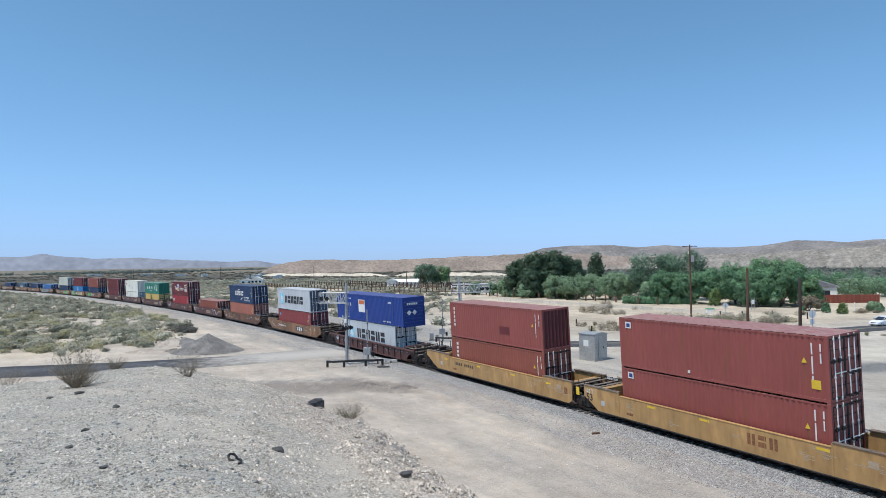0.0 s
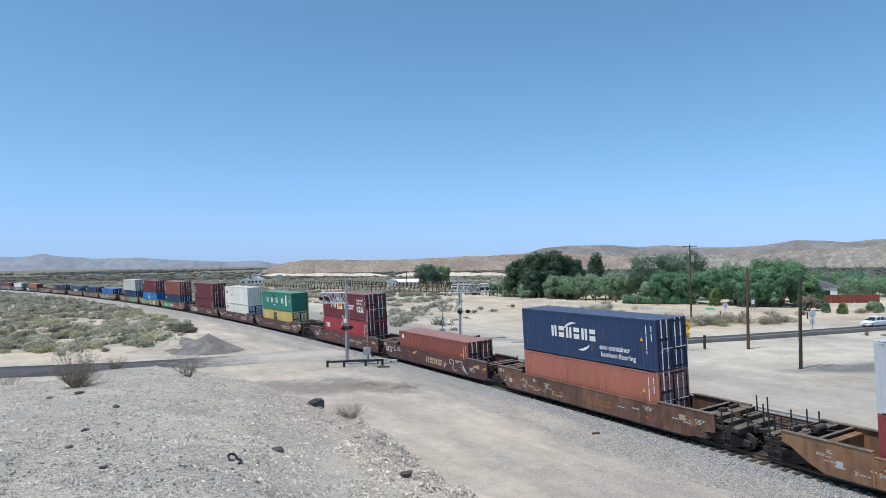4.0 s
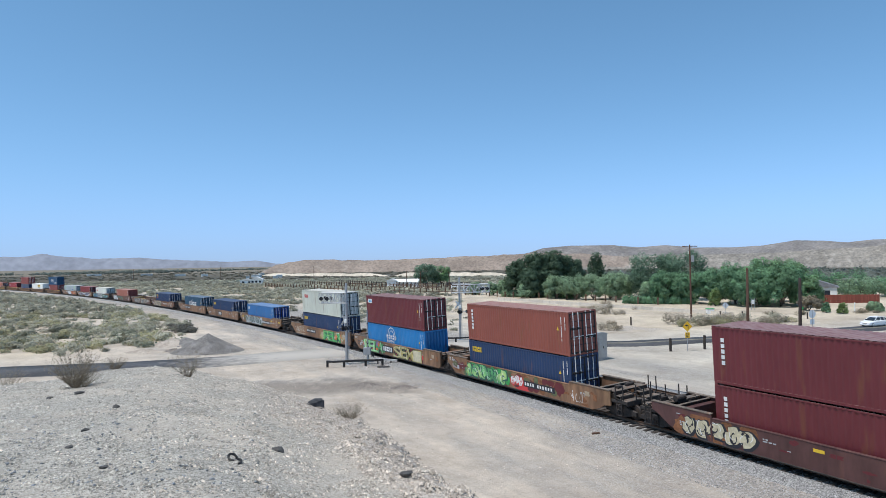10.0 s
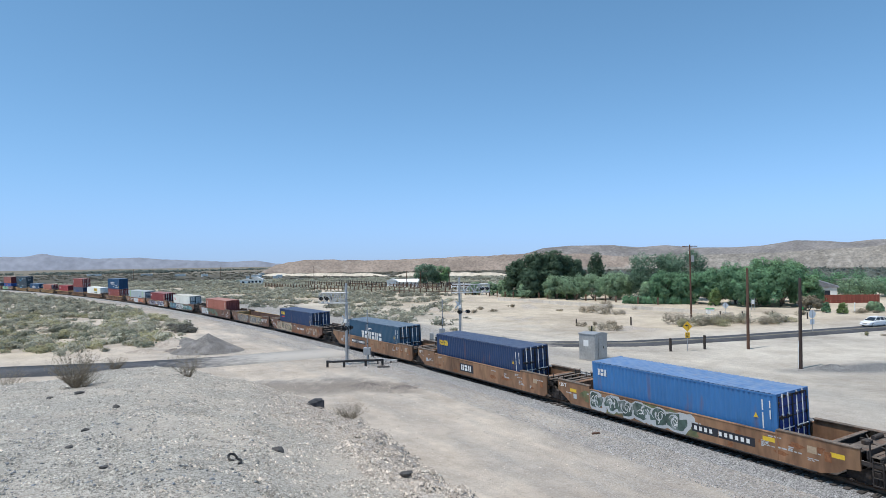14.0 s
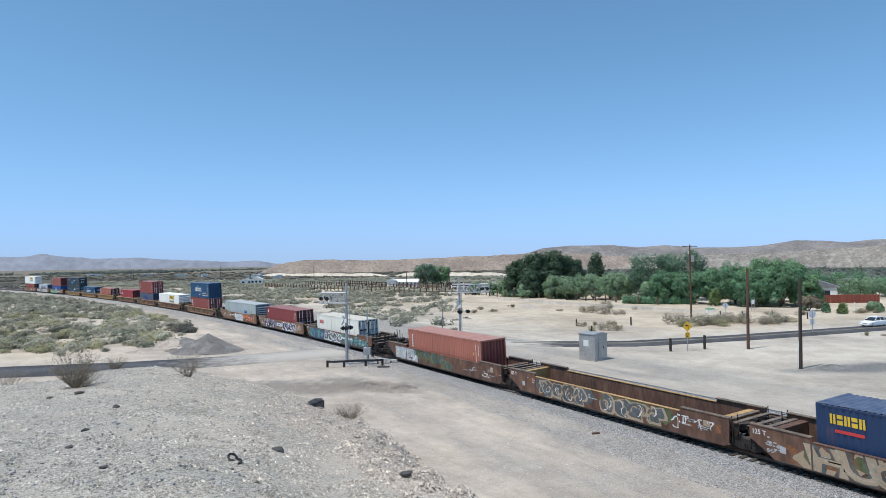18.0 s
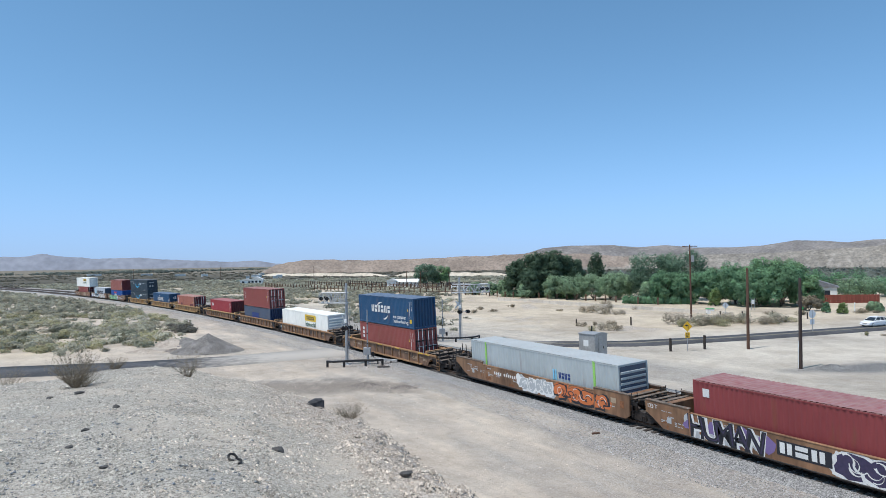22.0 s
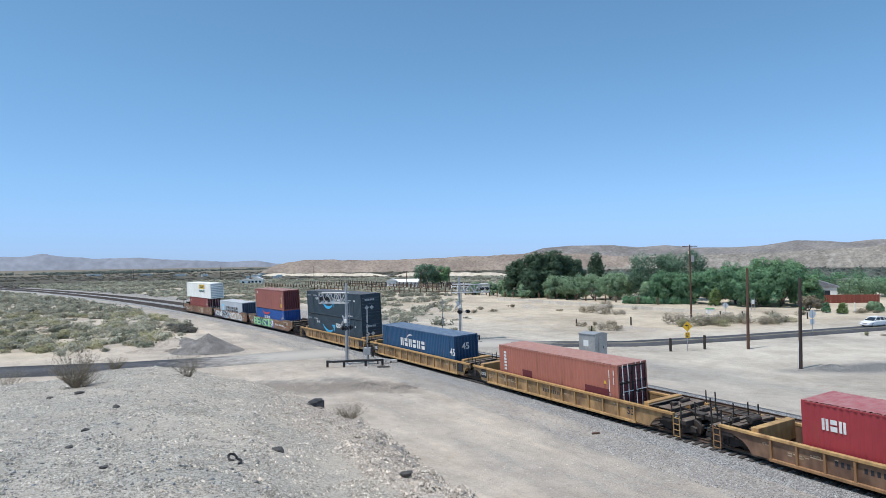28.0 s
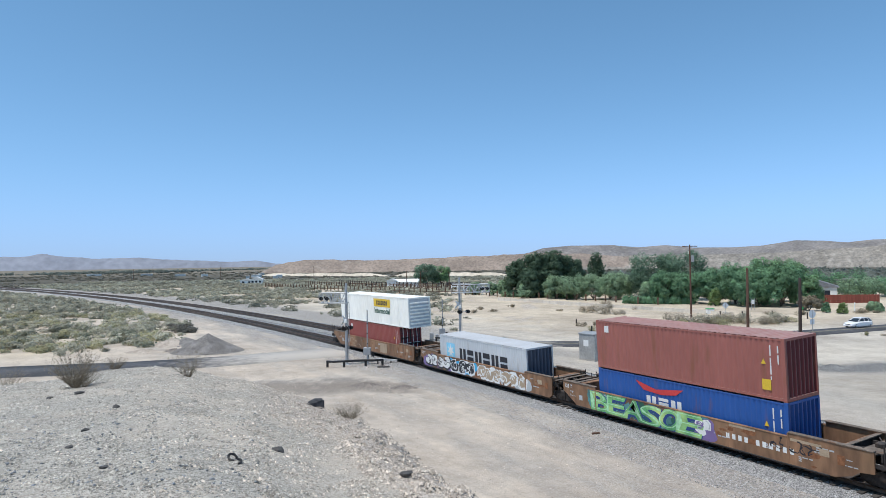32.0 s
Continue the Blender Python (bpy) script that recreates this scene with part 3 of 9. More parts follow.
# ---- railway track ----
def crushed(name, dark, mid, light, scale):
    """Crushed rock: every stone its own grey, with gaps between."""
    m = bpy.data.materials.new(name)
    m.use_nodes = True
    n, link = m.node_tree.nodes, m.node_tree.links.new
    p = n["Principled BSDF"]
    p.inputs["Roughness"].default_value, p.inputs["Specular IOR Level"].default_value = 0.95, 0.2
    co, vo, sp, cr = n.new("ShaderNodeTexCoord"), n.new("ShaderNodeTexVoronoi"), n.new("ShaderNodeSeparateColor"), n.new("ShaderNodeValToRGB")
    vo.inputs["Scale"].default_value = scale
    link(co.outputs["Object"], vo.inputs["Vector"])
    link(vo.outputs["Color"], sp.inputs[0])
    link(sp.outputs[0], cr.inputs[0])
    for i, (pos, c) in enumerate(((0.1, dark), (0.55, mid), (0.95, light))):
        e = cr.color_ramp.elements[i] if i < 2 else cr.color_ramp.elements.new(pos)
        e.position, e.color = pos, (*c, 1)
    no, dr, mx = n.new("ShaderNodeTexNoise"), n.new("ShaderNodeMapRange"), n.new("ShaderNodeMix")
    no.inputs["Scale"].default_value, no.inputs["Detail"].default_value = 0.5, 6
    link(co.outputs["Object"], no.inputs["Vector"])
    link(no.outputs["Fac"], dr.inputs[0])
    for i, val in enumerate((0.5, 0.8, 0.0, 0.25)):
        dr.inputs[i + 1].default_value = val
    mx.data_type = "RGBA"
    mx.inputs[7].default_value = (0.44, 0.38, 0.31, 1)
    link(dr.outputs[0], mx.inputs[0])
    link(cr.outputs[0], mx.inputs[6])
    link(mx.outputs[2], p.inputs["Base Color"])
    b = n.new("ShaderNodeBump")
    b.inputs["Strength"].default_value, b.inputs["Distance"].default_value = 1.0, 0.06
    b.invert = True
    link(vo.outputs["Distance"], b.inputs["Height"])
    link(b.outputs[0], p.inputs["Normal"])
    return m


BALLAST = crushed("grey_ballast", (0.17, 0.167, 0.162), (0.35, 0.343, 0.333), (0.54, 0.53, 0.515), 23)
BED = surface("oiled_ballast", (0.065, 0.058, 0.056), 0.9, 0, 14, 0.5, 0.4, 0.12, 0.7, 22, spec=0.2)
SLEEPER = surface("weathered_sleeper", (0.075, 0.064, 0.056), 0.9, 0, 6, 0.3, 0.5, 0.2, 0.3, 30, stretch=(0.5, 4, 4), per_piece=0.25)
SLEEPERS = surface("weathered_sleepers", (0.105, 0.088, 0.075), 0.9, 0, 6, 0.3, 0.5, 0.2, 0.3, 30, island=0.25)
RAIL = surface("rail_steel", (0.16, 0.105, 0.075), 0.5, 0.6, 10, 0.2, 1, 0.2, 0.05)
LINE_S = np.concatenate([np.arange(-440, -60, 4.0), np.arange(-60, 62, 1.5), np.arange(65, 640, 25.0)])


def swept(name, profile, s_values, offset, material, cant=CANT):
    """A profile (across, up) carried along the line, closed round, on the canted track."""
    v, k = [], len(profile)
    for s in s_values:
        x, y, a = line_at(s)
        for across, up in profile:
            n_ = offset + across * math.cos(cant) - up * math.sin(cant)
            v.append((x - math.sin(a) * n_, y + math.cos(a) * n_, across * math.sin(cant) + up * math.cos(cant)))
    m_ = len(s_values)
    f = [(i * k + j, i * k + (j + 1) % k, (i + 1) * k + (j + 1) % k, (i + 1) * k + j) for i in range(m_ - 1) for j in range(k)]
    return put(name, grid_mesh(name, np.array(v), f), material)


rail_profile = [(-0.07, -0.17), (0.07, -0.17), (0.07, -0.15), (0.012, -0.13), (0.012, -0.04), (0.036, -0.03), (0.036, 0.0), (-0.036, 0.0), (-0.036, -0.03), (-0.012, -0.04), (-0.012, -0.13), (-0.07, -0.15)]
bed_profile = [(-5.0, -0.80), (4.0, -0.75), (2.0, -0.27), (1.3, -0.235), (-1.3, -0.235), (-2.0, -0.27)]
SECOND = 6.2
tie_bm = box(-0.12, 0.12, -1.4, 1.4, -0.36, -0.175, 0.012)
tie_mesh = mesh_from(tie_bm, "sleeper")
def beside_track(s, side):
    """A pose on the track that runs side metres beside the near one, at the same height."""
    x, y, a = line_at(s)
    return Matrix.Translation((x - math.sin(a) * side, y + math.cos(a) * side, 0)) @ Matrix.Rotation(a, 4, "Z") @ Matrix.Rotation(CANT, 4, "X")


for side, label in ((0.0, "railway track with rusty rails on dark oiled ballast"), (SECOND, "second railway track on grey ballast")):
    track = group_of("railway_track", label, "railway track", "tracks of the line", "structure")
    b = swept("ballast_bed", bed_profile, LINE_S, side, BALLAST)
    b.parent = track
    core = swept("track_bed", [(-1.0, -0.4), (1.0, -0.4), (0.95, -0.222), (-0.95, -0.222)], LINE_S, side, BED)
    core.parent = track
    for g in (-0.755, 0.755):
        r = swept("rail", [(a + g, u) for a, u in rail_profile], LINE_S, side, RAIL)
        r.parent = track
    near = np.arange(-90, 35, 0.55) if side == 0 else np.arange(-110, -60, 0.55)
    for s in near:
        put("sleeper", tie_mesh, SLEEPER, track, beside_track(s, side))
    base_v = np.array([v.co for v in tie_mesh.vertices])
    quads = np.array([p.vertices[:] for p in tie_mesh.polygons if len(p.vertices) == 4])
    vs, fs, count = [], [], 0
    for s in np.concatenate([np.arange(-420, near[0], 0.55), np.arange(near[-1] + 0.55, 90, 0.55)]):
        m_ = np.array(beside_track(s, side))
        vs.append(base_v @ m_[:3, :3].T + m_[:3, 3])
        fs.append(quads + count)
        count += len(base_v)
    rest = put("sleepers", grid_mesh("sleepers", np.concatenate(vs), np.concatenate(fs)), SLEEPERS, track)
    tagged(rest, kind="stuff")

# ---- containers ----
SHAPES = {}


def ridged(length, height, depth=0.036, pitch=0.28, steps=(0.28, 0.5, 0.78)):
    """A corrugated sheet: along x, standing in z, its outer face at y = 0 looking to -y."""
    key = ("ridged", length, height, pitch, steps)
    if key not in SHAPES:
        n = max(3, int(round(length / pitch)))
        p = length / n
        xs, ys = [], []
        for i in range(n):
            for fx, fy in ((0.0, 0.0), (steps[0], 0.0), (steps[1], depth), (steps[2], depth)):
                xs.append(-length / 2 + (i + fx) * p)
                ys.append(fy)
        xs.append(length / 2)
        ys.append(0.0)
        k = len(xs)
        v = [(x, y, 0) for x, y in zip(xs, ys)] + [(x, y, height) for x, y in zip(xs, ys)]
        f = [(i, i + 1, k + i + 1, k + i) for i in range(k - 1)]
        SHAPES[key] = grid_mesh("corrugated_sheet", v, f)
    return SHAPES[key]


def frame_shape(length, height):
    key = ("frame", length, height)
    if key not in SHAPES:
        bm = bmesh.new()
        l, w = length / 2, 1.219
        for sx in (-1, 1):
            for sy in (-1, 1):
                add_box(bm, min(sx * l, sx * (l - 0.16)), max(sx * l, sx * (l - 0.16)), min(sy * w, sy * (w - 0.11)), max(sy * w, sy * (w - 0.11)), 0.11, height - 0.11)
            add_box(bm, min(sx * l, sx * (l - 0.1)), max(sx * l, sx * (l - 0.1)), -w + 0.11, w - 0.11, height - 0.13, height - 0.006)
            add_box(bm, min(sx * l, sx * (l - 0.1)), max(sx * l, sx * (l - 0.1)), -w + 0.11, w - 0.11, 0.02, 0.17)
        for sy in (-1, 1):
            add_box(bm, -l + 0.16, l - 0.16, min(sy * w, sy * (w - 0.06)), max(sy * w, sy * (w - 0.06)), height - 0.115, height - 0.05)
            add_box(bm, -l + 0.16, l - 0.16, min(sy * w, sy * (w - 0.06)), max(sy * w, sy * (w - 0.06)), 0.045, 0.165)
        add_box(bm, -l + 0.1, l - 0.1, -w + 0.06, w - 0.06, 0.10, 0.16)
        SHAPES[key] = mesh_from(bm, "container_frame")
    return SHAPES[key]


def roof_shape(length):
    key = ("roof", length)
    if key not in SHAPES:
        l, n = length / 2 - 0.1, int(length / 0.28)
        p = 2 * l / n
        xs, zs = [], []
        for i in range(n):
            for fx, fz in ((0.0, 0.0), (0.3, 0.0), (0.45, -0.018), (0.85, -0.018)):
                xs.append(-l + (i + fx) * p)
                zs.append(fz)
        xs.append(l)
        zs.append(0.0)
        k = len(xs)
        v = [(x, -1.17, z) for x, z in zip(xs, zs)] + [(x, 1.17, z) for x, z in zip(xs, zs)]
        SHAPES[key] = grid_mesh("roof_sheet", v, [(i, i + 1, k + i + 1, k + i) for i in range(k - 1)])
    return SHAPES[key]


def casting_shape():
    if "casting" not in SHAPES:
        bm = box(-0.089, 0.089, -0.081, 0.081, -0.059, 0.059, 0.012)
        add_box(bm, -0.04, 0.04, -0.084, -0.078, -0.03, 0.03)
        SHAPES["casting"] = mesh_from(bm, "corner_casting")
    return SHAPES["casting"]


def door_shape(height):
    """One leaf of an end door, hinged; its outer face looks to +x."""
    key = ("door", height)
    if key not in SHAPES:
        h = height - 0.30
        bm = box(-0.045, 0.0, -0.53, 0.53, 0, h)
        for i in range(5):
            z = h * (0.1 + i * 0.2)
            add_box(bm, 0.0, 0.018, -0.47, 0.47, z - h * 0.055, z + h * 0.055, 0.008)
        SHAPES[key] = mesh_from(bm, "door_leaf")
    return SHAPES[key]


def gasket_shape(height):
    """The rubber seal round one leaf."""
    key = ("gasket", height)
    if key not in SHAPES:
        h = height - 0.30
        bm = box(-0.01, 0.022, -0.545, -0.485, 0, h)
        add_box(bm, -0.01, 0.022, 0.485, 0.545, 0, h)
        add_box(bm, -0.01, 0.022, -0.485, 0.485, 0, 0.06)
        add_box(bm, -0.01, 0.022, -0.485, 0.485, h - 0.06, h)
        for i in range(4):
            z = h * (0.2 + i * 0.2)
            add_box(bm, -0.01, 0.004, -0.485, 0.485, z - 0.018, z + 0.018)
        SHAPES[key] = mesh_from(bm, "gasket")
    return SHAPES[key]


def lock_shape(height):
    """Handles, hasps and cam keepers of one leaf."""
    key = ("lock", height)
    if key not in SHAPES:
        h = height - 0.30
        bm = bmesh.new()
        for y in (-0.27, 0.17):
            add_box(bm, 0.02, 0.10, y - 0.09, y + 0.09, -0.05, 0.09, 0.015)
            add_box(bm, 0.02, 0.10, y - 0.09, y + 0.09, h - 0.10, h + 0.04, 0.015)
            add_box(bm, 0.02, 0.10, y - 0.06, y + 0.20, h * 0.36, h * 0.36 + 0.10, 0.015)
            add_box(bm, 0.02, 0.09, y + 0.14, y + 0.24, h * 0.34, h * 0.34 + 0.20, 0.015)
        for i in range(4):
            z = h * (0.12 + i * 0.25)
            add_box(bm, 0.0, 0.06, 0.44, 0.56, z - 0.05, z + 0.05, 0.01)
        SHAPES[key] = mesh_from(bm, "lock_gear")
    return SHAPES[key]


def rod_shape(height):
    key = ("rod", height)
    if key not in SHAPES:
        h = height - 0.10
        bm = tube((0.05, 0, -0.10), (0.05, 0, h - 0.1), 0.028, n=6)
        for z in (0.0, h * 0.33, h * 0.62, h - 0.24):
            add_box(bm, 0.0, 0.08, -0.045, 0.045, z - 0.035, z + 0.035)
        add_box(bm, 0.055, 0.085, 0.0, 0.36, h * 0.38, h * 0.38 + 0.04)
        SHAPES[key] = mesh_from(bm, "lock_rod")
    return SHAPES[key]


def slat_shape(height):
    """The ribbed nose of a domestic container."""
    key = ("slats", height)
    if key not in SHAPES:
        h = height - 0.3
        bm = box(-0.045, 0.0, -1.10, 1.10, 0, h)
        SHAPES[key] = mesh_from(bm, "ribbed_nose")
        SHAPES["nose_rib"] = mesh_from(box(0.0, 0.09, -1.04, 1.04, -0.075, 0.075, 0.02), "nose_rib")
    return SHAPES[key]


HC, STD = 2.896, 2.591
L40, L45, L53 = 12.192, 13.716, 16.154
BASE_Z = 0.26
MOVING = []


def container(colour, label, s0, up, length=L40, height=HC, nose="door", rods=True, nose_tone=None, post=None, wide=0.0):
    """One shipping container riding at s0 on the train, its floor up metres over the rails."""
    c = group_of("shipping_container", label, "container", "containers on the train")
    paint = PAINT[colour]
    l = length / 2
    put("frame", frame_shape(length, height), paint, c)
    for sx in (-1, 1):
        for sy in (-1, 1):
            for z in (0.059, height - 0.059):
                cx = l - 0.089
                put("corner_casting", casting_shape(), paint, c, Matrix.Translation((sx * cx, sy * 1.14, z)) @ Matrix.Rotation(0 if sy < 0 else math.pi, 4, "Z"))
    pitch = 0.28 if length < 14 else 0.30
    sheet = ridged(length - 0.32, height - 0.24, 0.036 if length < 14 else 0.028, pitch)
    put("side_panel", sheet, paint, c, Matrix.Translation((0, -1.212, 0.165)))
    put("side_panel", sheet, paint, c, Matrix.Translation((0, 1.212, 0.165)) @ Matrix.Rotation(math.pi, 4, "Z"))
    put("roof_panel", roof_shape(length), paint, c, Matrix.Translation((0, 0, height - 0.008)))
    end = ridged(2.20, height - 0.30, 0.045, 0.24)
    put("end_wall", end, paint, c, Matrix.Translation((-l + 0.03, 0, 0.17)) @ Matrix.Rotation(-math.pi / 2, 4, "Z"))
    # end colours darker than the sides carry the shade of the leading end
    np_ = PAINT[nose_tone] if nose_tone else paint
    if nose == "door":
        for sy in (-1, 1):
            d = put("door", door_shape(height), np_, c, Matrix.Translation((l - 0.03, sy * 0.545, 0.17)))
            tagged(put("gasket", gasket_shape(height), RUBBER, d, None, "black rubber door seal"), "black rubber door seal", kind="stuff")
            gear = put("lock_gear", lock_shape(height), GRIME, d, Matrix.Rotation(0 if sy > 0 else math.pi, 4, "X") @ Matrix.Translation((0, 0, 0 if sy > 0 else -(height - 0.30))))
            tagged(gear, kind="stuff")
            for o in (-0.27, 0.17):
                put("lock_rod", rod_shape(height), ROD if rods else np_, d, Matrix.Translation((0, o, 0)), "galvanised lock rod")
    elif nose == "wall":
        put("end_wall", ridged(2.20, height - 0.30, 0.15, 0.31, (0.34, 0.42, 0.92)), np_, c, Matrix.Translation((l - 0.03, 0, 0.17)) @ Matrix.Rotation(math.pi / 2, 4, "Z"))
    else:
        # slate behind silver ribs puts shade into the gaps' colour
        nose_ = put("ribbed_nose", slat_shape(height), PAINT["slate"] if colour == "silver" else np_, c, Matrix.Translation((l - 0.05, 0, 0.17)))
        for i in range(7):
            put("rib", SHAPES["nose_rib"], paint, nose_, Matrix.Translation((0, 0, (height - 0.3) * (0.10 + 0.125 * i))))
    if length > 13:
        stack = SHAPES.setdefault(("stack", height), mesh_from(box(-0.10, 0.10, -0.012, 0.012, 0.02, height - 0.02), "stacking_post"))
        for sx in (-1, 1):
            for sy in (-1, 1):
                put("stacking_post", stack, MARK[post] if post else paint, c, Matrix.Translation((sx * 6.0, sy * 1.218, 0)))
    MOVING.append((c, s0, up))
    return c


# ---- well wagons ----
def wheelset(parent, x, z=0.42):
    if "axle" not in SHAPES:
        bm = bmesh.new()
        for sy in (-1, 1):
            add_tube(bm, (0, sy * 0.70, 0), (0, sy * 0.80, 0), 0.42, n=20)
            add_tube(bm, (0, sy * 0.67, 0), (0, sy * 0.70, 0), 0.445, n=20)
            add_tube(bm, (0, sy * 0.80, 0), (0, sy * 1.02, 0), 0.11, n=10)
        add_tube(bm, (0, -0.7, 0), (0, 0.7, 0), 0.09, n=10)
        SHAPES["axle"] = mesh_from(bm, "wheelset")
        f = prism([(-1.2, 0.30), (-1.0, 0.30), (-0.45, 0.12), (0.45, 0.12), (1.0, 0.30), (1.2, 0.30), (1.2, 0.52), (0.75, 0.60), (0.4, 0.74), (-0.4, 0.74), (-0.75, 0.60), (-1.2, 0.52)], -0.09, 0.09)
        SHAPES["side_frame"] = mesh_from(f, "side_frame")
        b = box(-0.2, 0.2, -1.15, 1.15, 0.42, 0.72, 0.03)
        SHAPES["bolster"] = mesh_from(b, "bolster")
        SHAPES["spring"] = mesh_from(tube((0, 0, 0.2), (0, 0, 0.45), 0.055, n=8), "spring")
    return put("wheelset", SHAPES["axle"], GRIME, parent, Matrix.Translation((x, 0, z)))


def truck(wagon, x):
    t = group_of("bogie")
    t.parent = wagon
    t.matrix_basis = Matrix.Translation((x, 0, 0))
    wheelset(t, -0.89)
    wheelset(t, 0.89)
    for sy in (-1, 1):
        put("side_frame", SHAPES["side_frame"], GRIME, t, Matrix.Translation((0, sy * 1.0, 0)))
        for i in (-0.14, 0, 0.14):
            put("spring", SHAPES["spring"], GRIME, t, Matrix.Translation((i, sy * 1.12, 0)))
    put("bolster", SHAPES["bolster"], GRIME, t)


RIBBED_END = {"coupler": 10.3, "joint": 9.5}


def side_shape(style, front, back, far, top=1.5):
    """One side wall of a well: its ends differ for a coupler and for a shared bogie."""
    key = ("side", style, front, back, far, top)
    if key in SHAPES:
        return SHAPES[key]
    if style == "plate":
        fore = [(8.2, 0.20), (8.9, 0.42), (9.25, 0.66), (9.8, 0.72), (9.8, 1.60)] if front == "coupler" else [(8.75, 0.20), (9.05, 0.42), (9.12, 1.60)]
        aft = [(-10.1, 1.60), (-10.1, 1.16), (-9.7, 1.02), (-8.9, 0.50), (-8.2, 0.20)] if back == "coupler" else [(-9.2, 1.60), (-9.2, 0.95), (-8.9, 0.80), (-8.0, 0.22)]
        pts = aft + fore + [(6.2, 1.60), (6.2, 1.42), (-6.2, 1.42), (-6.2, 1.60)]
    else:
        # each end sweeps up over the bogie
        f_, b_ = RIBBED_END[front], RIBBED_END[back]
        z_ = top - 0.02
        k_, j_ = (1.0 if back == "coupler" else 0.6), (1.0 if front == "coupler" else 0.6)
        pts = [(-b_, z_), (-b_, 0.84), (-b_ + 0.9 * k_, 0.80), (-b_ + 1.3 * k_, 0.66), (-b_ + 1.55 * k_, 0.42), (-b_ + 1.75 * k_, 0.14),
               (f_ - 1.75 * j_, 0.14), (f_ - 1.55 * j_, 0.42), (f_ - 1.3 * j_, 0.66), (f_ - 0.9 * j_, 0.80), (f_, 0.84), (f_, z_)]
    y0, y1 = (-1.5, -1.40) if style == "plate" else (-1.42, -1.36)
    if far:
        y0, y1 = -y1, -y0
    SHAPES[key] = mesh_from(prism(pts, y0, y1), "well_side")
    return SHAPES[key]


def simple(key, make):
    if key not in SHAPES:
        SHAPES[key] = mesh_from(make(), key)
    return SHAPES[key]


def ladder_shape():
    bm = bmesh.new()
    for y in (-0.22, 0.22):
        add_box(bm, -0.015, 0.015, y - 0.02, y + 0.02, 0.35, 1.75)
    for i in range(5):
        add_tube(bm, (0, -0.22, 0.45 + i * 0.28), (0, 0.22, 0.45 + i * 0.28), 0.014, n=5)
    return bm


def deck_shape(h):
    """The end platform over a bogie: a centre sill, bearers, risers and open treads under a deck at height h."""
    bm = box(8.5, 11.2, -0.24, 0.24, 0.74, 1.08, 0.03)
    for sy in (-1, 1):
        add_box(bm, 9.5, 11.05, sy * 1.40 - 0.03, sy * 1.40 + 0.03, h - 0.62, h - 0.44, 0.01)
        add_box(bm, 8.55, 9.25, sy * 0.62 - 0.04, sy * 0.62 + 0.04, h - 0.30, h - 0.14)
        add_tube(bm, (8.55, sy * 1.3, h - 0.12), (9.2, sy * 0.4, h - 0.12), 0.035, n=5)
        add_box(bm, 10.0, 10.06, sy * 0.82 - 0.56, sy * 0.82 + 0.56, h - 0.34, h - 0.02)
        add_box(bm, 10.48, 10.53, sy * 0.80 - 0.56, sy * 0.80 + 0.56, h - 0.58, h - 0.24)
        add_box(bm, 11.0, 11.06, sy * 0.80 - 0.60, sy * 0.80 + 0.60, h - 0.72, h - 0.46)
        # hangers and pipes below the treads
        add_box(bm, 9.9, 10.0, sy * 1.15 - 0.05, sy * 1.15 + 0.05, h - 0.75, h - 0.1)
        add_tube(bm, (9.4, sy * 1.25, h - 0.66), (11.0, sy * 0.95, h - 0.80), 0.03, n=5)
    add_box(bm, 8.55, 8.62, -1.36, 1.36, h - 0.34, h - 0.04)
    add_box(bm, 9.18, 9.25, -1.36, 1.36, h - 0.34, h - 0.04)
    return bm


def plate_shape(h):
    """Deck plate across the end, then two treads that step down to the coupler."""
    bm = box(9.22, 10.06, -1.36, 1.36, h - 0.02, h + 0.015, 0.006)
    for sy in (-1, 1):
        add_box(bm, 10.10, 10.50, sy * 0.82 - 0.55, sy * 0.82 + 0.55, h - 0.24, h - 0.205, 0.006)
        add_box(bm, 10.56, 11.05, sy * 0.80 - 0.58, sy * 0.80 + 0.58, h - 0.46, h - 0.425, 0.006)
    add_box(bm, 8.50, 8.70, -1.36, 1.36, h - 0.03, h + 0.01)
    return bm


def low_plate_shape(h):
    """A low deck over the trailing bogie and a cross beam before the open pocket of the well."""
    bm = box(9.20, 9.62, -1.36, 1.36, h - 0.02, h + 0.015, 0.006)
    add_box(bm, 9.66, 11.0, -1.28, -0.28, h - 0.36, h - 0.325, 0.006)
    add_box(bm, 9.66, 11.0, 0.28, 1.28, h - 0.36, h - 0.325, 0.006)
    add_box(bm, 8.50, 8.66, -1.36, 1.36, h - 0.03, h + 0.01)
    return bm


def grab_post_shape():
    return box(-0.028, 0.028, -0.028, 0.028, 0.0, 0.92, 0.005)


def stirrup_shape():
    """A hanging side ladder: two stiles and three rungs."""
    bm = bmesh.new()
    for x in (-0.2, 0.2):
        add_box(bm, x - 0.022, x + 0.022, -0.022, 0.022, -1.0, 0.1)
    for z in (-0.98, -0.66, -0.34, -0.02):
        add_box(bm, -0.2, 0.2, -0.022, 0.022, z - 0.018, z + 0.018)
    return bm


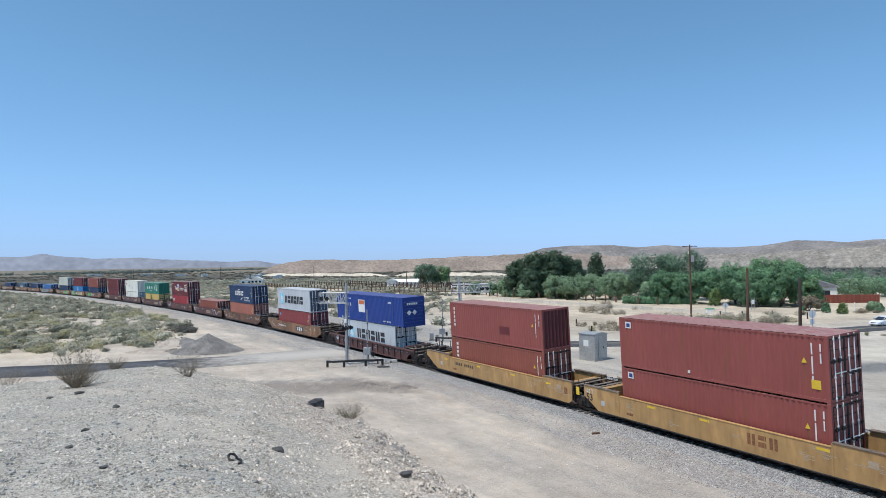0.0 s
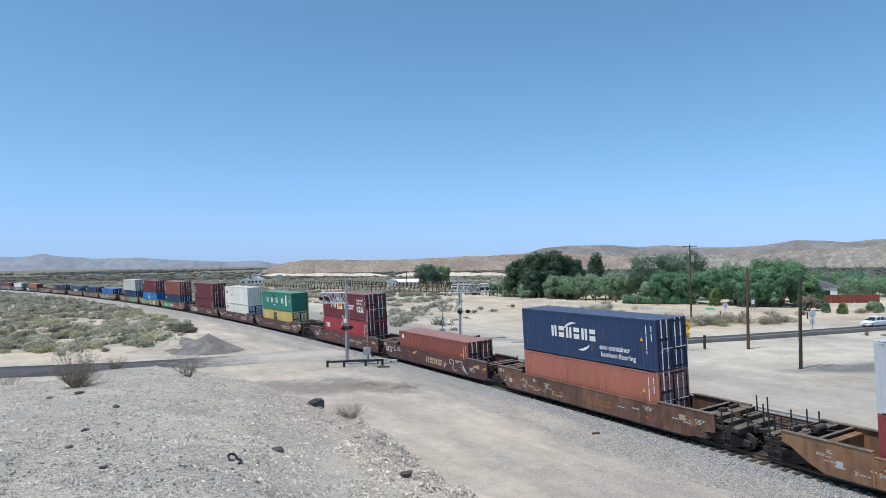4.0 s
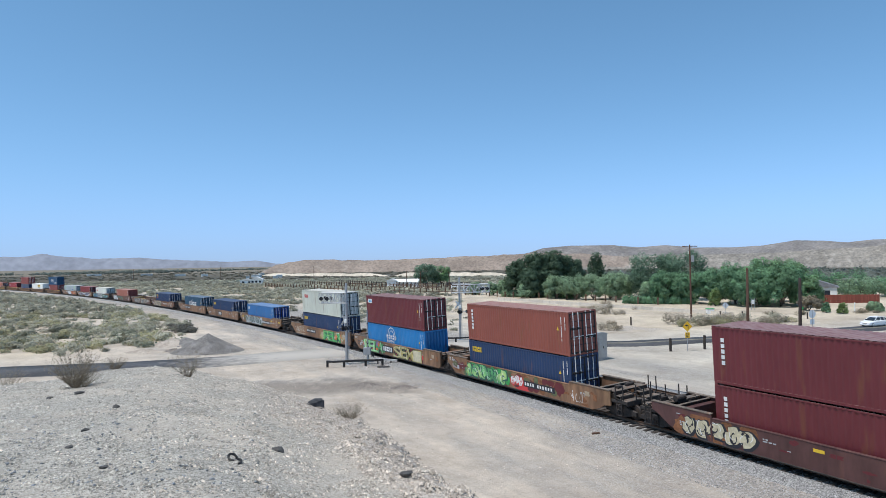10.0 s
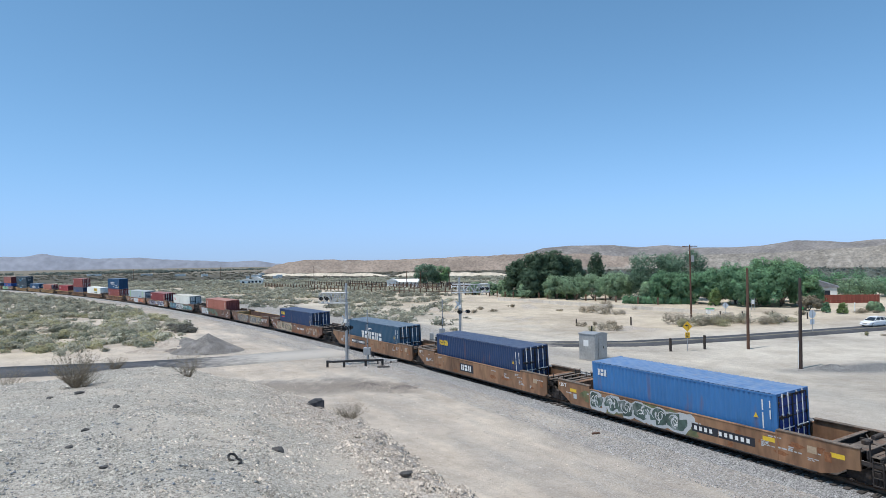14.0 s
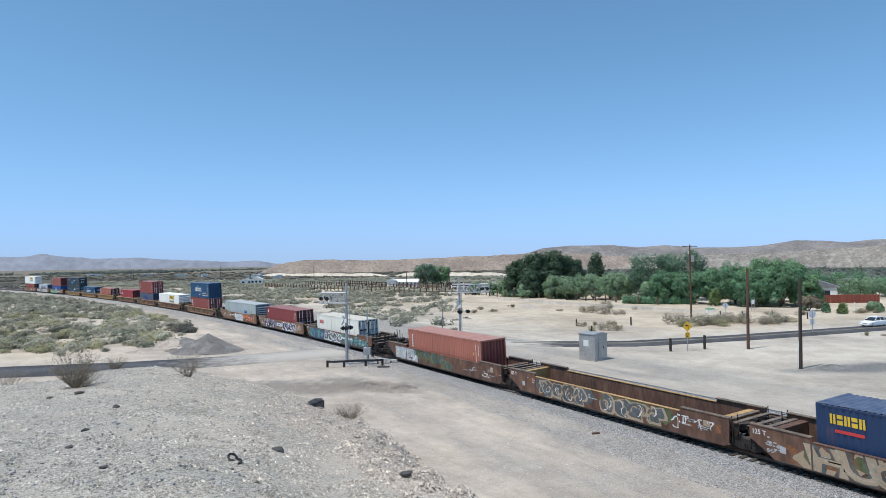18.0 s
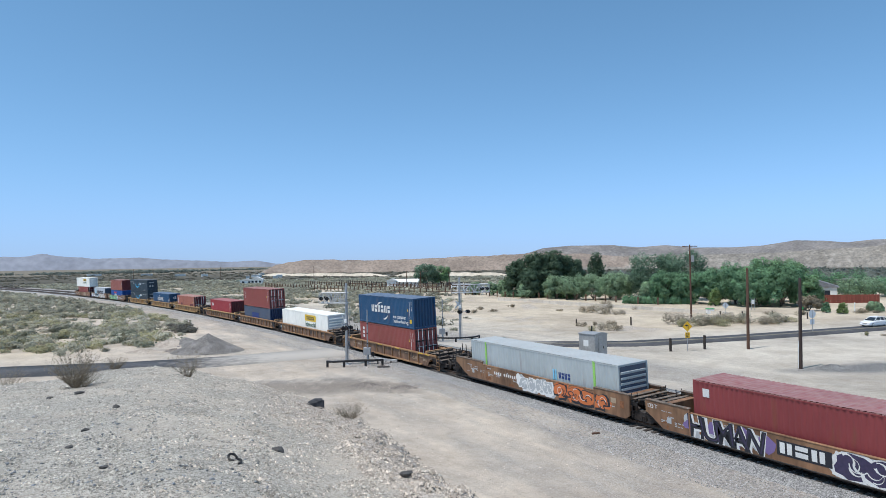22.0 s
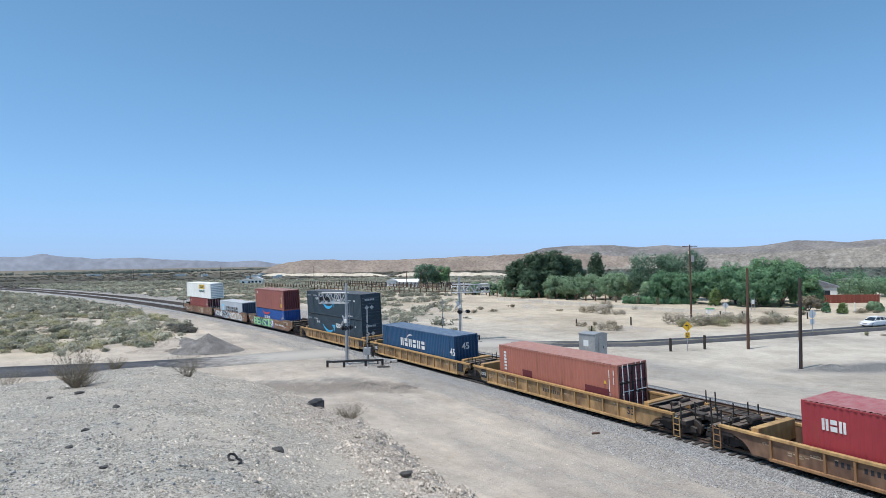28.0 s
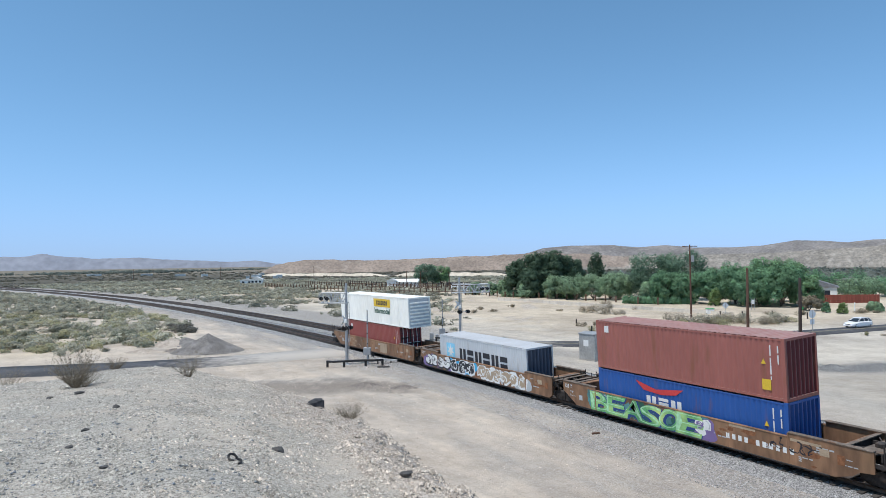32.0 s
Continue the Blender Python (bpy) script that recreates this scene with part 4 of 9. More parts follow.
def gear_shape(h):
    """Brake cylinder on its bracket, lever, pipes and the hand-brake wheel at a trailing end."""
    bm = tube((9.0, 0.15, h + 0.22), (9.0, 0.85, h + 0.22), 0.17, n=14)
    add_box(bm, 8.88, 9.12, 0.25, 0.75, h, h + 0.1)
    add_tube(bm, (9.0, 0.15, h + 0.22), (9.55, -0.5, h + 0.12), 0.035, n=6)
    add_tube(bm, (9.0, 0.85, h + 0.2), (10.0, 1.05, h - 0.2), 0.028, n=6)
    add_box(bm, 9.70, 9.82, 0.62, 1.10, h - 0.33, h + 0.22, 0.02)
    add_tube(bm, (9.3, -1.1, h + 0.05), (10.8, -1.0, h - 0.25), 0.025, n=6)
    add_tube(bm, (10.4, 0.2, h - 0.3), (11.3, 0.25, 0.7), 0.03, n=6)
    return bm


def brake_wheel_shape(h):
    """The hand-brake wheel: a rim on three spokes."""
    bm = bmesh.new()
    for i in range(12):
        a, b = i * math.pi / 6, (i + 1) * math.pi / 6
        add_tube(bm, (9.9, 0.86 + 0.27 * math.cos(a), h + 0.12 + 0.27 * math.sin(a)), (9.9, 0.86 + 0.27 * math.cos(b), h + 0.12 + 0.27 * math.sin(b)), 0.022, n=5)
    for a in (0.5, 2.6, 4.7):
        add_tube(bm, (9.9, 0.86, h + 0.12), (9.9, 0.86 + 0.27 * math.cos(a), h + 0.12 + 0.27 * math.sin(a)), 0.018, n=5)
    return bm


def clutter_shape(h):
    """Valves, hose and rods at a leading end."""
    bm = box(9.45, 9.75, -0.75, -0.35, h + 0.01, h + 0.20, 0.03)
    add_tube(bm, (9.5, 0.1, h + 0.12), (9.5, 0.75, h + 0.12), 0.10, n=10)
    add_tube(bm, (9.3, 0.9, h + 0.08), (10.4, 0.5, h - 0.12), 0.028, n=6)
    add_tube(bm, (9.6, -0.5, h + 0.1), (10.9, -0.25, h - 0.30), 0.028, n=6)
    add_tube(bm, (10.6, 0.2, h - 0.4), (11.35, 0.28, 0.55), 0.032, n=6)
    add_tube(bm, (10.3, -1.2, h - 0.2), (10.3, 1.2, h - 0.2), 0.02, n=5)
    return bm


def coupler_shape():
    bm = box(11.1, 11.62, -0.10, 0.10, 0.78, 1.0, 0.03)
    add_box(bm, 11.45, 11.75, -0.16, 0.16, 0.72, 1.06, 0.05)
    return bm


def joint_shape():
    """The narrow end of a unit where it shares a bogie with the next."""
    bm = box(8.5, 9.62, -0.45, 0.45, 0.70, 1.12, 0.04)
    for sy in (-1, 1):
        add_box(bm, 8.5, 9.45, sy * 1.22 - 0.04, sy * 1.22 + 0.04, 0.98, 1.22, 0.01)
        add_box(bm, 8.5, 9.5, sy * 0.62 - 0.05, sy * 0.62 + 0.05, 1.0, 1.2)
        add_tube(bm, (8.6, sy * 1.1, 1.18), (9.4, sy * 0.5, 1.18), 0.03, n=5)
    return bm


def plank_shape():
    return box(-0.13, 0.13, -1.34, 1.34, 0.0, 0.045, 0.008)


def worn_side(w, style, colour, s0):
    """Small stencils, reflectors and rust patches on the side of a wagon that faces the hill."""
    r = random.Random(int(-s0 * 10) + 7000)
    y = -1.5006 if style == "plate" else -1.4206
    top = 1.36 if style == "plate" else 1.0
    white = bmesh.new()
    if style == "plate" and colour != "yellow":
        dark = bmesh.new()
        for i in range(16):
            x, z = r.uniform(-8.2, 8.4), r.uniform(0.35, top - 0.12)
            rx, rz = r.uniform(0.08, 0.45), min(r.uniform(0.05, 0.22), z - 0.24, top - z)
            dark.faces.new([dark.verts.new((x + rx * math.cos(a) * r.uniform(0.5, 1.2), y - 0.00003 * i, z + rz * math.sin(a) * r.uniform(0.5, 1.0))) for a in [k * 0.4488 for k in range(14)]])
        tagged(part("rust_patch", dark, MARK["dark_red" if colour == "brown" else "rust"], w), kind="stuff")
    for i in range(17):
        x, z, h = r.choice((r.uniform(-8.6, -5.2), r.uniform(4.2, 8.6), r.uniform(-8, 8))), r.uniform(0.62, top - 0.1), r.uniform(0.035, 0.07)
        for line in range(r.choice((1, 1, 2, 3))):
            a = x
            for word in range(r.choice((1, 2, 3))):
                b = a + r.uniform(0.08, 0.26)
                zz = z - line * h * 1.7
                white.faces.new([white.verts.new((p, y - 0.0022, q)) for p, q in ((a, zz), (b, zz), (b, zz + h), (a, zz + h))])
                a = b + 0.05
    tagged(part("stencil", white, MARK["tan" if colour in ("yellow", "ochre", "umber") else "silver"], w), kind="stuff")


def well_wagon(colour, label, s0, style="plate", front="joint", back="joint", inner=None, top=1.5, bay=1.25):
    """One unit of an intermodal wagon; front is the leading end."""
    w = group_of("well_wagon", label, "railway wagon", "wagons of the train")
    paint = WAGON[colour]
    cap = WAGON[inner] if inner else paint
    flip = Matrix.Rotation(math.pi, 4, "Z")
    one = Matrix.Identity(4)
    for far in (False, True):
        sheet = WAGON["panel_brown"] if colour == "umber" else WAGON["panel_ochre"] if colour == "ochre" else paint
        side = put("well_side", side_shape(style, front, back, far, top), sheet, w)
        m = flip if far else one
        if style == "ribbed":
            rib = simple("rib%.2f" % top, lambda: box(-0.055, 0.055, -1.52, -1.42, 0.14, top - 0.14, 0.01))
            count = int(15.2 / bay)
            for i in range(count + 1):
                put("rib", rib, paint, side, m @ Matrix.Translation(((i - count / 2) * bay, 0, 0)))
            x0_, x1_ = (-RIBBED_END[back], RIBBED_END[front]) if not far else (-RIBBED_END[front], RIBBED_END[back])
            put("top_chord", simple("chord_r%.2f%.1f%.1f" % (top, x0_, x1_), lambda: box(x0_, x1_, -1.54, -1.34, top - 0.14, top, 0.015)), cap, side, m)
            put("bottom_chord", simple("chord_b", lambda: box(-7.6, 7.6, -1.53, -1.36, 0.08, 0.22, 0.015)), paint, side, m)
            for sx in (-1, 1):
                if (front if (sx > 0) != far else back) != "joint":
                    continue
                put("end_panel", simple("end_panel%.2f" % top, lambda: box(-0.42, 0.42, -1.50, -1.425, 0.40, top - 0.16, 0.01)), RUBBER if colour in ("ochre", "umber") else GRIME, side, m @ Matrix.Translation((sx * 8.0, 0, 0)), "black stencil panel")
        else:
            put("bottom_flange", simple("flange_p", lambda: box(-8.0, 8.0, -1.53, -1.38, 0.16, 0.22, 0.008)), GRIME, side, m)
            for x_ in (-6.2, 6.2):
                put("stiffener", simple("stiff_p", lambda: box(-0.04, 0.04, -1.515, -1.495, 0.22, 1.6)), paint, side, m @ Matrix.Translation((x_, 0, 0)))
            for x_ in (-3.1, 0.0, 3.1):
                put("weld_seam", simple("seam_p", lambda: box(-0.012, 0.012, -1.504, -1.499, 0.22, 1.40)), paint, side, m @ Matrix.Translation((x_, 0, 0)))
            for x_, z_, w_, h_, mk in ((7.6, 0.95, 0.42, 0.3, "tan"), (-7.7, 0.6, 0.3, 0.3, "silver"), (8.35, 0.75, 0.3, 0.42, "rust"), (-5.6, 0.45, 0.5, 0.14, "rust")):
                key_ = ("data", w_, h_)
                put("data_plate", SHAPES.setdefault(key_, mesh_from(box(0, w_, -1.506, -1.499, 0, h_), "data_plate")), MARK[mk], side, m @ Matrix.Translation((x_, 0, z_)))
            put("top_chord", simple("chord_p", lambda: box(-6.15, 6.15, -1.52, -1.36, 1.40, 1.45, 0.01)), cap, side, m)
            reach = {"coupler": (9.8, 10.1), "joint": (9.12, 9.2)}
            for sx, end_ in ((-1, reach[front][0] if far else reach[back][1]), (1, reach[back][1] if far else reach[front][0])):
                put("end_chord", simple("chord_e%.2f%d" % (end_, sx), lambda: box(min(sx * 6.2, sx * end_), max(sx * 6.2, sx * end_), -1.53, -1.30, 1.60, 1.655, 0.012)), PLATE, side, m)
    floor = simple("well_floor", lambda: add_box(add_box(add_box(box(-7.9, 7.9, -1.38, -1.0, 0.10, 0.24), -7.9, 7.9, 1.0, 1.38, 0.10, 0.24), -6.6, -5.6, -1.0, 1.0, 0.10, 0.24), 5.6, 6.6, -1.0, 1.0, 0.10, 0.24))
    put("well_floor", floor, GRIME, w)
    bulk = simple("bulkhead", lambda: box(8.15, 8.55, -1.38, 1.38, 0.45, 1.42, 0.02))
    for m, kind, lead in ((one, front, True), (flip, back, False)):
        put("bulkhead", bulk, cap, w, m)
        if kind == "coupler":
            h = 1.58 if style == "plate" else top + 0.10
            iron = GRIME if style == "plate" or colour == "brown" else paint
            put("end_platform", simple("deck%.2f" % h, lambda: deck_shape(h)), GRIME, w, m)
            if lead:
                put("deck_plate", simple("deck_plate%.2f" % h, lambda: plate_shape(h)), PLATE, w, m)
                tagged(put("brake_valve", simple("clutter%.2f" % h, lambda: clutter_shape(h)), GRIME, w, m), kind="stuff")
            else:
                put("deck_plate", simple("low_plate%.2f" % h, lambda: low_plate_shape(h)), PLATE, w, m)
                tagged(put("brake_gear", simple("gear%.2f" % h, lambda: gear_shape(h)), GRIME, w, m), kind="stuff")
                put("brake_wheel", simple("brake_wheel%.2f" % h, lambda: brake_wheel_shape(h)), GRIME, w, m)
            put("coupler", simple("coupler", coupler_shape), GRIME, w, m)
            post_ = simple("grab_post", grab_post_shape)
            for xx, yy, zz in ((10.15, -1.40, h - 0.50), (10.75, -1.40, h - 0.50), (10.15, 1.40, h - 0.30), (10.75, 1.40, h - 0.30), (11.03, -0.62, h - 0.46), (11.03, 0.62, h - 0.46)):
                put("grab_post", post_, GRIME, w, m @ Matrix.Translation((xx, yy, zz)))
            for sy in (-1, 1):
                put("side_ladder", simple("stirrup", stirrup_shape), iron, w, m @ Matrix.Translation((10.45, sy * 1.44, h - 0.35)))
            truck(w, 10.2 if lead else -10.2)
        else:
            put("joint_end", simple("joint", joint_shape), GRIME, w, m)
            for x_ in (8.72, 9.30):
                put("walkway_plank", simple("plank", plank_shape), PLATE, w, m @ Matrix.Translation((x_, 0, 1.225 if style == "ribbed" else 1.40)))
            if lead:
                truck(w, 9.75)
            for sy in (-1, 1):
                put("ladder", simple("ladder", ladder_shape), GRIME, w, m @ Matrix.Translation((9.22, sy * 1.2, 0)))
    worn_side(w, style, colour, s0)
    if colour in ("ochre", "umber") and back == "joint":
        tagged(words(w, "125T", -8.36, top - 0.62, 0.24, "white", -1.5045, None, "stencil"), kind="stuff")
    elif style == "plate" and back == "joint":
        tagged(words(w, "125 T", -9.08, 1.22, 0.22, "white", -1.5035, None, "stencil"), kind="stuff")
    MOVING.append((w, s0, 0.0))
    return w


# ---- marks on things ----
def blocks(parent, x, z, width, height, n, mark, y=-1.224, gap=0.3, lean=0.0, label="", name="lettering"):
    """Lettering that does not stand as words: n plain shapes if tall, slim bars if small."""
    bm = bmesh.new()
    p = width / n

    def quad(x0, x1, z0, z1):
        bm.faces.new([bm.verts.new((xx + lean * (zz - z), y, zz)) for xx, zz in ((x0, z0), (x1, z0), (x1, z1), (x0, z1))])

    if n >= 6 and height < 0.35:
        # a row of small figures: one slim upright bar each, with a wider space after the fourth
        q = width / (n + 0.8)
        for i in range(n):
            a = x + q * (i + (0.8 if i > 3 else 0.0))
            quad(a, a + q * 0.56, z + height * 0.12, z + height * 0.88)
        return tagged(part(name, bm, MARK[mark], parent, label), kind="stuff")
    for i in range(n):
        wide = p * (1 - gap * 0.7)
        a, b = x + i * p, x + i * p + wide
        h = height
        if h < 0.30:
            quad(a, b, z + h * 0.1, z + h * 0.9)
            continue
        # one plain upright block for each letter, parted by a slim slit
        if i % 2:
            quad(a, b, z, z + h * 0.44)
            quad(a, b, z + h * 0.60, z + h)
        else:
            quad(a, a + wide * 0.42, z, z + h)
            quad(a + wide * 0.60, b, z, z + h)
    return tagged(part(name, bm, MARK[mark], parent, label), kind="stuff")


def plate(parent, x, z, width, height, mark, y=-1.223, label="", name="panel_mark"):
    bm = bmesh.new()
    bm.faces.new([bm.verts.new(p) for p in ((x, y, z), (x + width, y, z), (x + width, y, z + height), (x, y, z + height))])
    return part(name, bm, MARK[mark], parent, label)


def words(parent, text, x, z, height, mark, y=-1.225, m=None, name="lettering", label=""):
    """Plain words in the built-in font, on the side that faces -y."""
    cu = bpy.data.curves.new("lettering", "FONT")
    cu.body, cu.size, cu.offset = text, height * 1.4, height * 0.028
    tmp = bpy.data.objects.new("lettering", cu)
    me = bpy.data.meshes.new_from_object(tmp)
    bpy.data.objects.remove(tmp)
    bpy.data.curves.remove(cu)
    me.materials.clear()
    where = Matrix.Translation((x, y, z)) @ Matrix.Rotation(math.pi / 2, 4, "X")
    return put(name, me, MARK[mark], parent, m @ where if m is not None else where, label)


def codes(c, length, height, mark="white"):
    """The upright rows of small numbers near the leading end of a side, and the hazard triangle."""
    x = length / 2 - 0.75
    for dx, spans in ((0.0, ((0.0, 0.5), (0.58, 1.35), (1.43, 1.6))), (0.38, ((0.0, 0.34), (0.42, 0.85)))):
        bm = bmesh.new()
        for u0, u1 in spans:
            z1, n, hh = height - 0.35 - u0, 1, (u1 - u0) / 0.8
            bm.faces.new([bm.verts.new(p) for p in ((x + dx, -1.224, z1 - hh / n * 0.8), (x + dx + 0.065, -1.224, z1 - hh / n * 0.8), (x + dx + 0.065, -1.224, z1), (x + dx, -1.224, z1))])
        tagged(part("number_column", bm, MARK[mark], c), kind="stuff")
    bm = bmesh.new()
    bm.faces.new([bm.verts.new(p) for p in ((x - 0.45, -1.224, height - 1.25), (x - 0.2, -1.224, height - 1.25), (x - 0.325, -1.224, height - 1.0))])
    part("hazard_mark", bm, MARK["yellow"], c)


def arc_mark(c, x, z, r, a0, a1, mark, w0=0.03, w1=0.16, y=-1.2245):
    """A swoosh: part of a ring that thickens along its way."""
    bm = bmesh.new()
    n, inner, outer = 14, [], []
    for i in range(n + 1):
        f = i / n
        a = radians(a0 + (a1 - a0) * f)
        w = w0 + (w1 - w0) * math.sin(f * math.pi)
        inner.append(bm.verts.new((x + (r - w / 2) * math.cos(a), y, z + (r - w / 2) * math.sin(a))))
        outer.append(bm.verts.new((x + (r + w / 2) * math.cos(a), y, z + (r + w / 2) * math.sin(a))))
    for i in range(n):
        bm.faces.new((inner[i], inner[i + 1], outer[i + 1], outer[i]))
    return part("emblem", bm, MARK[mark], c)


def star_mark(c, x, z, r, y=-1.2262):
    """A white star of seven points on its blue square."""
    bm = bmesh.new()
    hub = bm.verts.new((x, y, z))
    ring = [bm.verts.new((x + (r if k % 2 == 0 else r * 0.42) * math.sin(k * math.pi / 7), y, z + (r if k % 2 == 0 else r * 0.42) * math.cos(k * math.pi / 7))) for k in range(14)]
    for k in range(14):
        bm.faces.new((hub, ring[k], ring[(k + 1) % 14]))
    return part("emblem", bm, MARK["white"], c, "white seven-pointed star")


def nose_marks(c, mark):
    """Two diamonds and a line of lettering on the ribs of a domestic container's nose."""
    for y in (-0.55, 0.05):
        bm = bmesh.new()
        bm.faces.new([bm.verts.new((L53 / 2 + 0.045, y + a, 1.4 + b)) for a, b in ((0, -0.26), (0.26, 0), (0, 0.26), (-0.26, 0))])
        part("diamond_mark", bm, MARK[mark], c)
    bm = bmesh.new()
    for i in range(6):
        y = -0.75 + i * 0.2
        bm.faces.new([bm.verts.new((L53 / 2 + 0.046, y + a, 2.15 + b)) for a, b in ((0, 0), (0.15, 0), (0.15, 0.2), (0, 0.2))])
    part("lettering", bm, MARK[mark], c)


def clamp_side(x, z):
    return min(9.05, max(-9.05, x)), min(1.41, max(0.225, z))


def blot(bm, x, z, rx, rz, y, r, n=13, rough=0.25):
    bm.faces.new([bm.verts.new((q[0], y, q[1])) for q in
                  [clamp_side(x + rx * math.cos(a) * r.uniform(1 - rough, 1 + rough), z + rz * math.sin(a) * r.uniform(1 - rough, 1 + rough))
                   for a in [2 * math.pi * i / n for i in range(n)]]])


def cloud(w, x0, x1, colours, seed, y=-1.5025):
    """Overlapping blots of sprayed colour behind the lettering."""
    r = random.Random(seed)
    for k, mark in enumerate(colours):
        bm = bmesh.new()
        count = max(3, int((x1 - x0) * (1.6 - 0.3 * k)))
        for i in range(count):
            blot(bm, x0 + (x1 - x0) * (i + r.random()) / count, r.uniform(0.45, 1.2), r.uniform(0.35, 0.7) * (1 - 0.2 * k), r.uniform(0.3, 0.55) * (1 - 0.2 * k), y - 0.0006 * k - 0.00004 * i, r)
        tagged(part("graffiti_cloud", bm, MARK[mark], w), kind="stuff")


def rough_panel(w, x0, x1, seed):
    """A whole end rolled over in silver paint, with pale runs down it."""
    r = random.Random(seed)
    bm = bmesh.new()
    n = 22
    lo = [bm.verts.new((x0 + (x1 - x0) * i / n, -1.5030, 0.23 + r.uniform(0, 0.10))) for i in range(n + 1)]
    hi = [bm.verts.new((x0 + (x1 - x0) * i / n, -1.5030, 1.40 - r.uniform(0, 0.08))) for i in range(n + 1)]
    for i in range(n):
        bm.faces.new((lo[i], lo[i + 1], hi[i + 1], hi[i]))
    part("painted_panel", bm, MARK["silver"], w)
    for mark, count, y in (("white", 15, -1.5036), ("pale_gold", 9, -1.5042), ("olive", 6, -1.5048)):
        bm = bmesh.new()
        for i in range(count):
            x, z = r.uniform(x0 + 0.1, x1 - 0.1), r.uniform(0.35, 1.0)
            line = [Vector((x + 0.05 * math.sin(q * 1.3 + i), z + q * 0.09)) for q in range(r.randint(3, 6))]
            stroke(bm, line, r.uniform(0.06, 0.20), y - 0.00003 * i, i)
        tagged(part("paint_run", bm, MARK[mark], w), kind="stuff")


def stroke(bm, line, width, y, k=0):
    rows = []
    n = len(line) - 1
    for i, q in enumerate(line):
        d = (line[min(n, i + 1)] - line[max(0, i - 1)]).normalized()
        h = width / 2 * (0.75 + 0.35 * math.sin(i * 0.9 + k))
        rows.append([bm.verts.new((c[0], y, c[1])) for c in (clamp_side(q.x + g * -d.y * h, q.y + g * d.x * h) for g in (1, -1))])
    for u, v in zip(rows, rows[1:]):
        bm.faces.new((u[0], u[1], v[1], v[0]))


def spray(w, x0, x1, fill, edge, seed, z0=0.3, z1=1.35, back=None, letters=5):
    """Sprayed lettering that cannot be read: swollen interlocking forms with outlines and inner strokes, or bare scrawl."""
    r = random.Random(seed)
    p = (x1 - x0) / letters
    mid, tall = (z0 + z1) / 2, z1 - z0
    if not back:
        # one thin looping line
        bm = bmesh.new()
        for k in range(letters):
            a = x0 + k * p
            line, turn, at = [], r.uniform(0, 6.28), Vector((a + p * 0.3, r.uniform(z0 + 0.2 * tall, z1 - 0.2 * tall)))
            for i in range(16):
                line.append(at.copy())
                turn += r.uniform(-1.3, 1.3)
                at += Vector((math.cos(turn) * p * 0.28 + p * 0.035, math.sin(turn) * tall * 0.24))
                at.x = min(a + p * 1.2, max(a - p * 0.1, at.x))
                at.y = min(z1, max(z0, at.y))
            stroke(bm, line, min(0.085, p * 0.16), -1.5055 - 0.0001 * k, k)
        tagged(part("graffiti", bm, MARK[fill], w), kind="stuff")
        return
    cloud(w, x0 - 0.2, x1 + 0.2, [back, edge] if edge in ("white", "silver", "pale_blue") else [back], seed + 1)
    bodies = [(x0 + (i + 0.5) * p + r.uniform(-0.08, 0.08) * p, mid + r.uniform(-0.06, 0.06), p * r.uniform(0.5, 0.66), tall * r.uniform(0.42, 0.54)) for i in range(letters)]
    shapes = []
    for cx, cz, rx, rz in bodies:
        n = 16
        notch = r.choice((2, 6, 10, 14))
        ring = []
        for i in range(n):
            a = 2 * math.pi * i / n + math.pi / n
            k = (abs(math.cos(a)) ** 3.0 + abs(math.sin(a)) ** 3.0) ** (-1 / 3.0)
            k *= r.uniform(0.82, 1.12) * (0.45 if i == notch else 1.0)
            ring.append((cx, cz, rx * k * math.cos(a) + 0.12 * rz * math.sin(a), rz * k * math.sin(a)))
        shapes.append(ring)
    for mark, grow, y, ox, oz in ((edge if edge != fill else "black", 1.12, -1.5050, 0.05, -0.05), (fill, 0.90, -1.5062, 0, 0)):
        bm = bmesh.new()
        for j, ring in enumerate(shapes):
            bm.faces.new([bm.verts.new((q[0], y - 0.0001 * j, q[1])) for q in [clamp_side(cx + dx * grow + ox, cz + dz * grow + oz) for cx, cz, dx, dz in ring]])
        tagged(part("graffiti", bm, MARK[mark], w), kind="stuff")
    for mark, width, count, y in ((edge, 0.11, 3, -1.5078), ("white" if fill != "white" else "silver", 0.05, 2, -1.5090)):
        bm = bmesh.new()
        for j, (cx, cz, rx, rz) in enumerate(bodies):
            for q in range(count):
                a0 = r.uniform(0, 6.28)
                ax, az = cx + r.uniform(-0.45, 0.45) * rx, cz + r.uniform(-0.4, 0.4) * rz
                line = [Vector((ax + rx * 0.38 * math.cos(a0 + f * 0.42), az + rz * 0.5 * math.sin(a0 + f * 0.42))) for f in range(7)]
                stroke(bm, line, width * min(1, p), y - 0.0001 * (j * 3 + q), q)
        tagged(part("graffiti", bm, MARK[mark], w), kind="stuff")


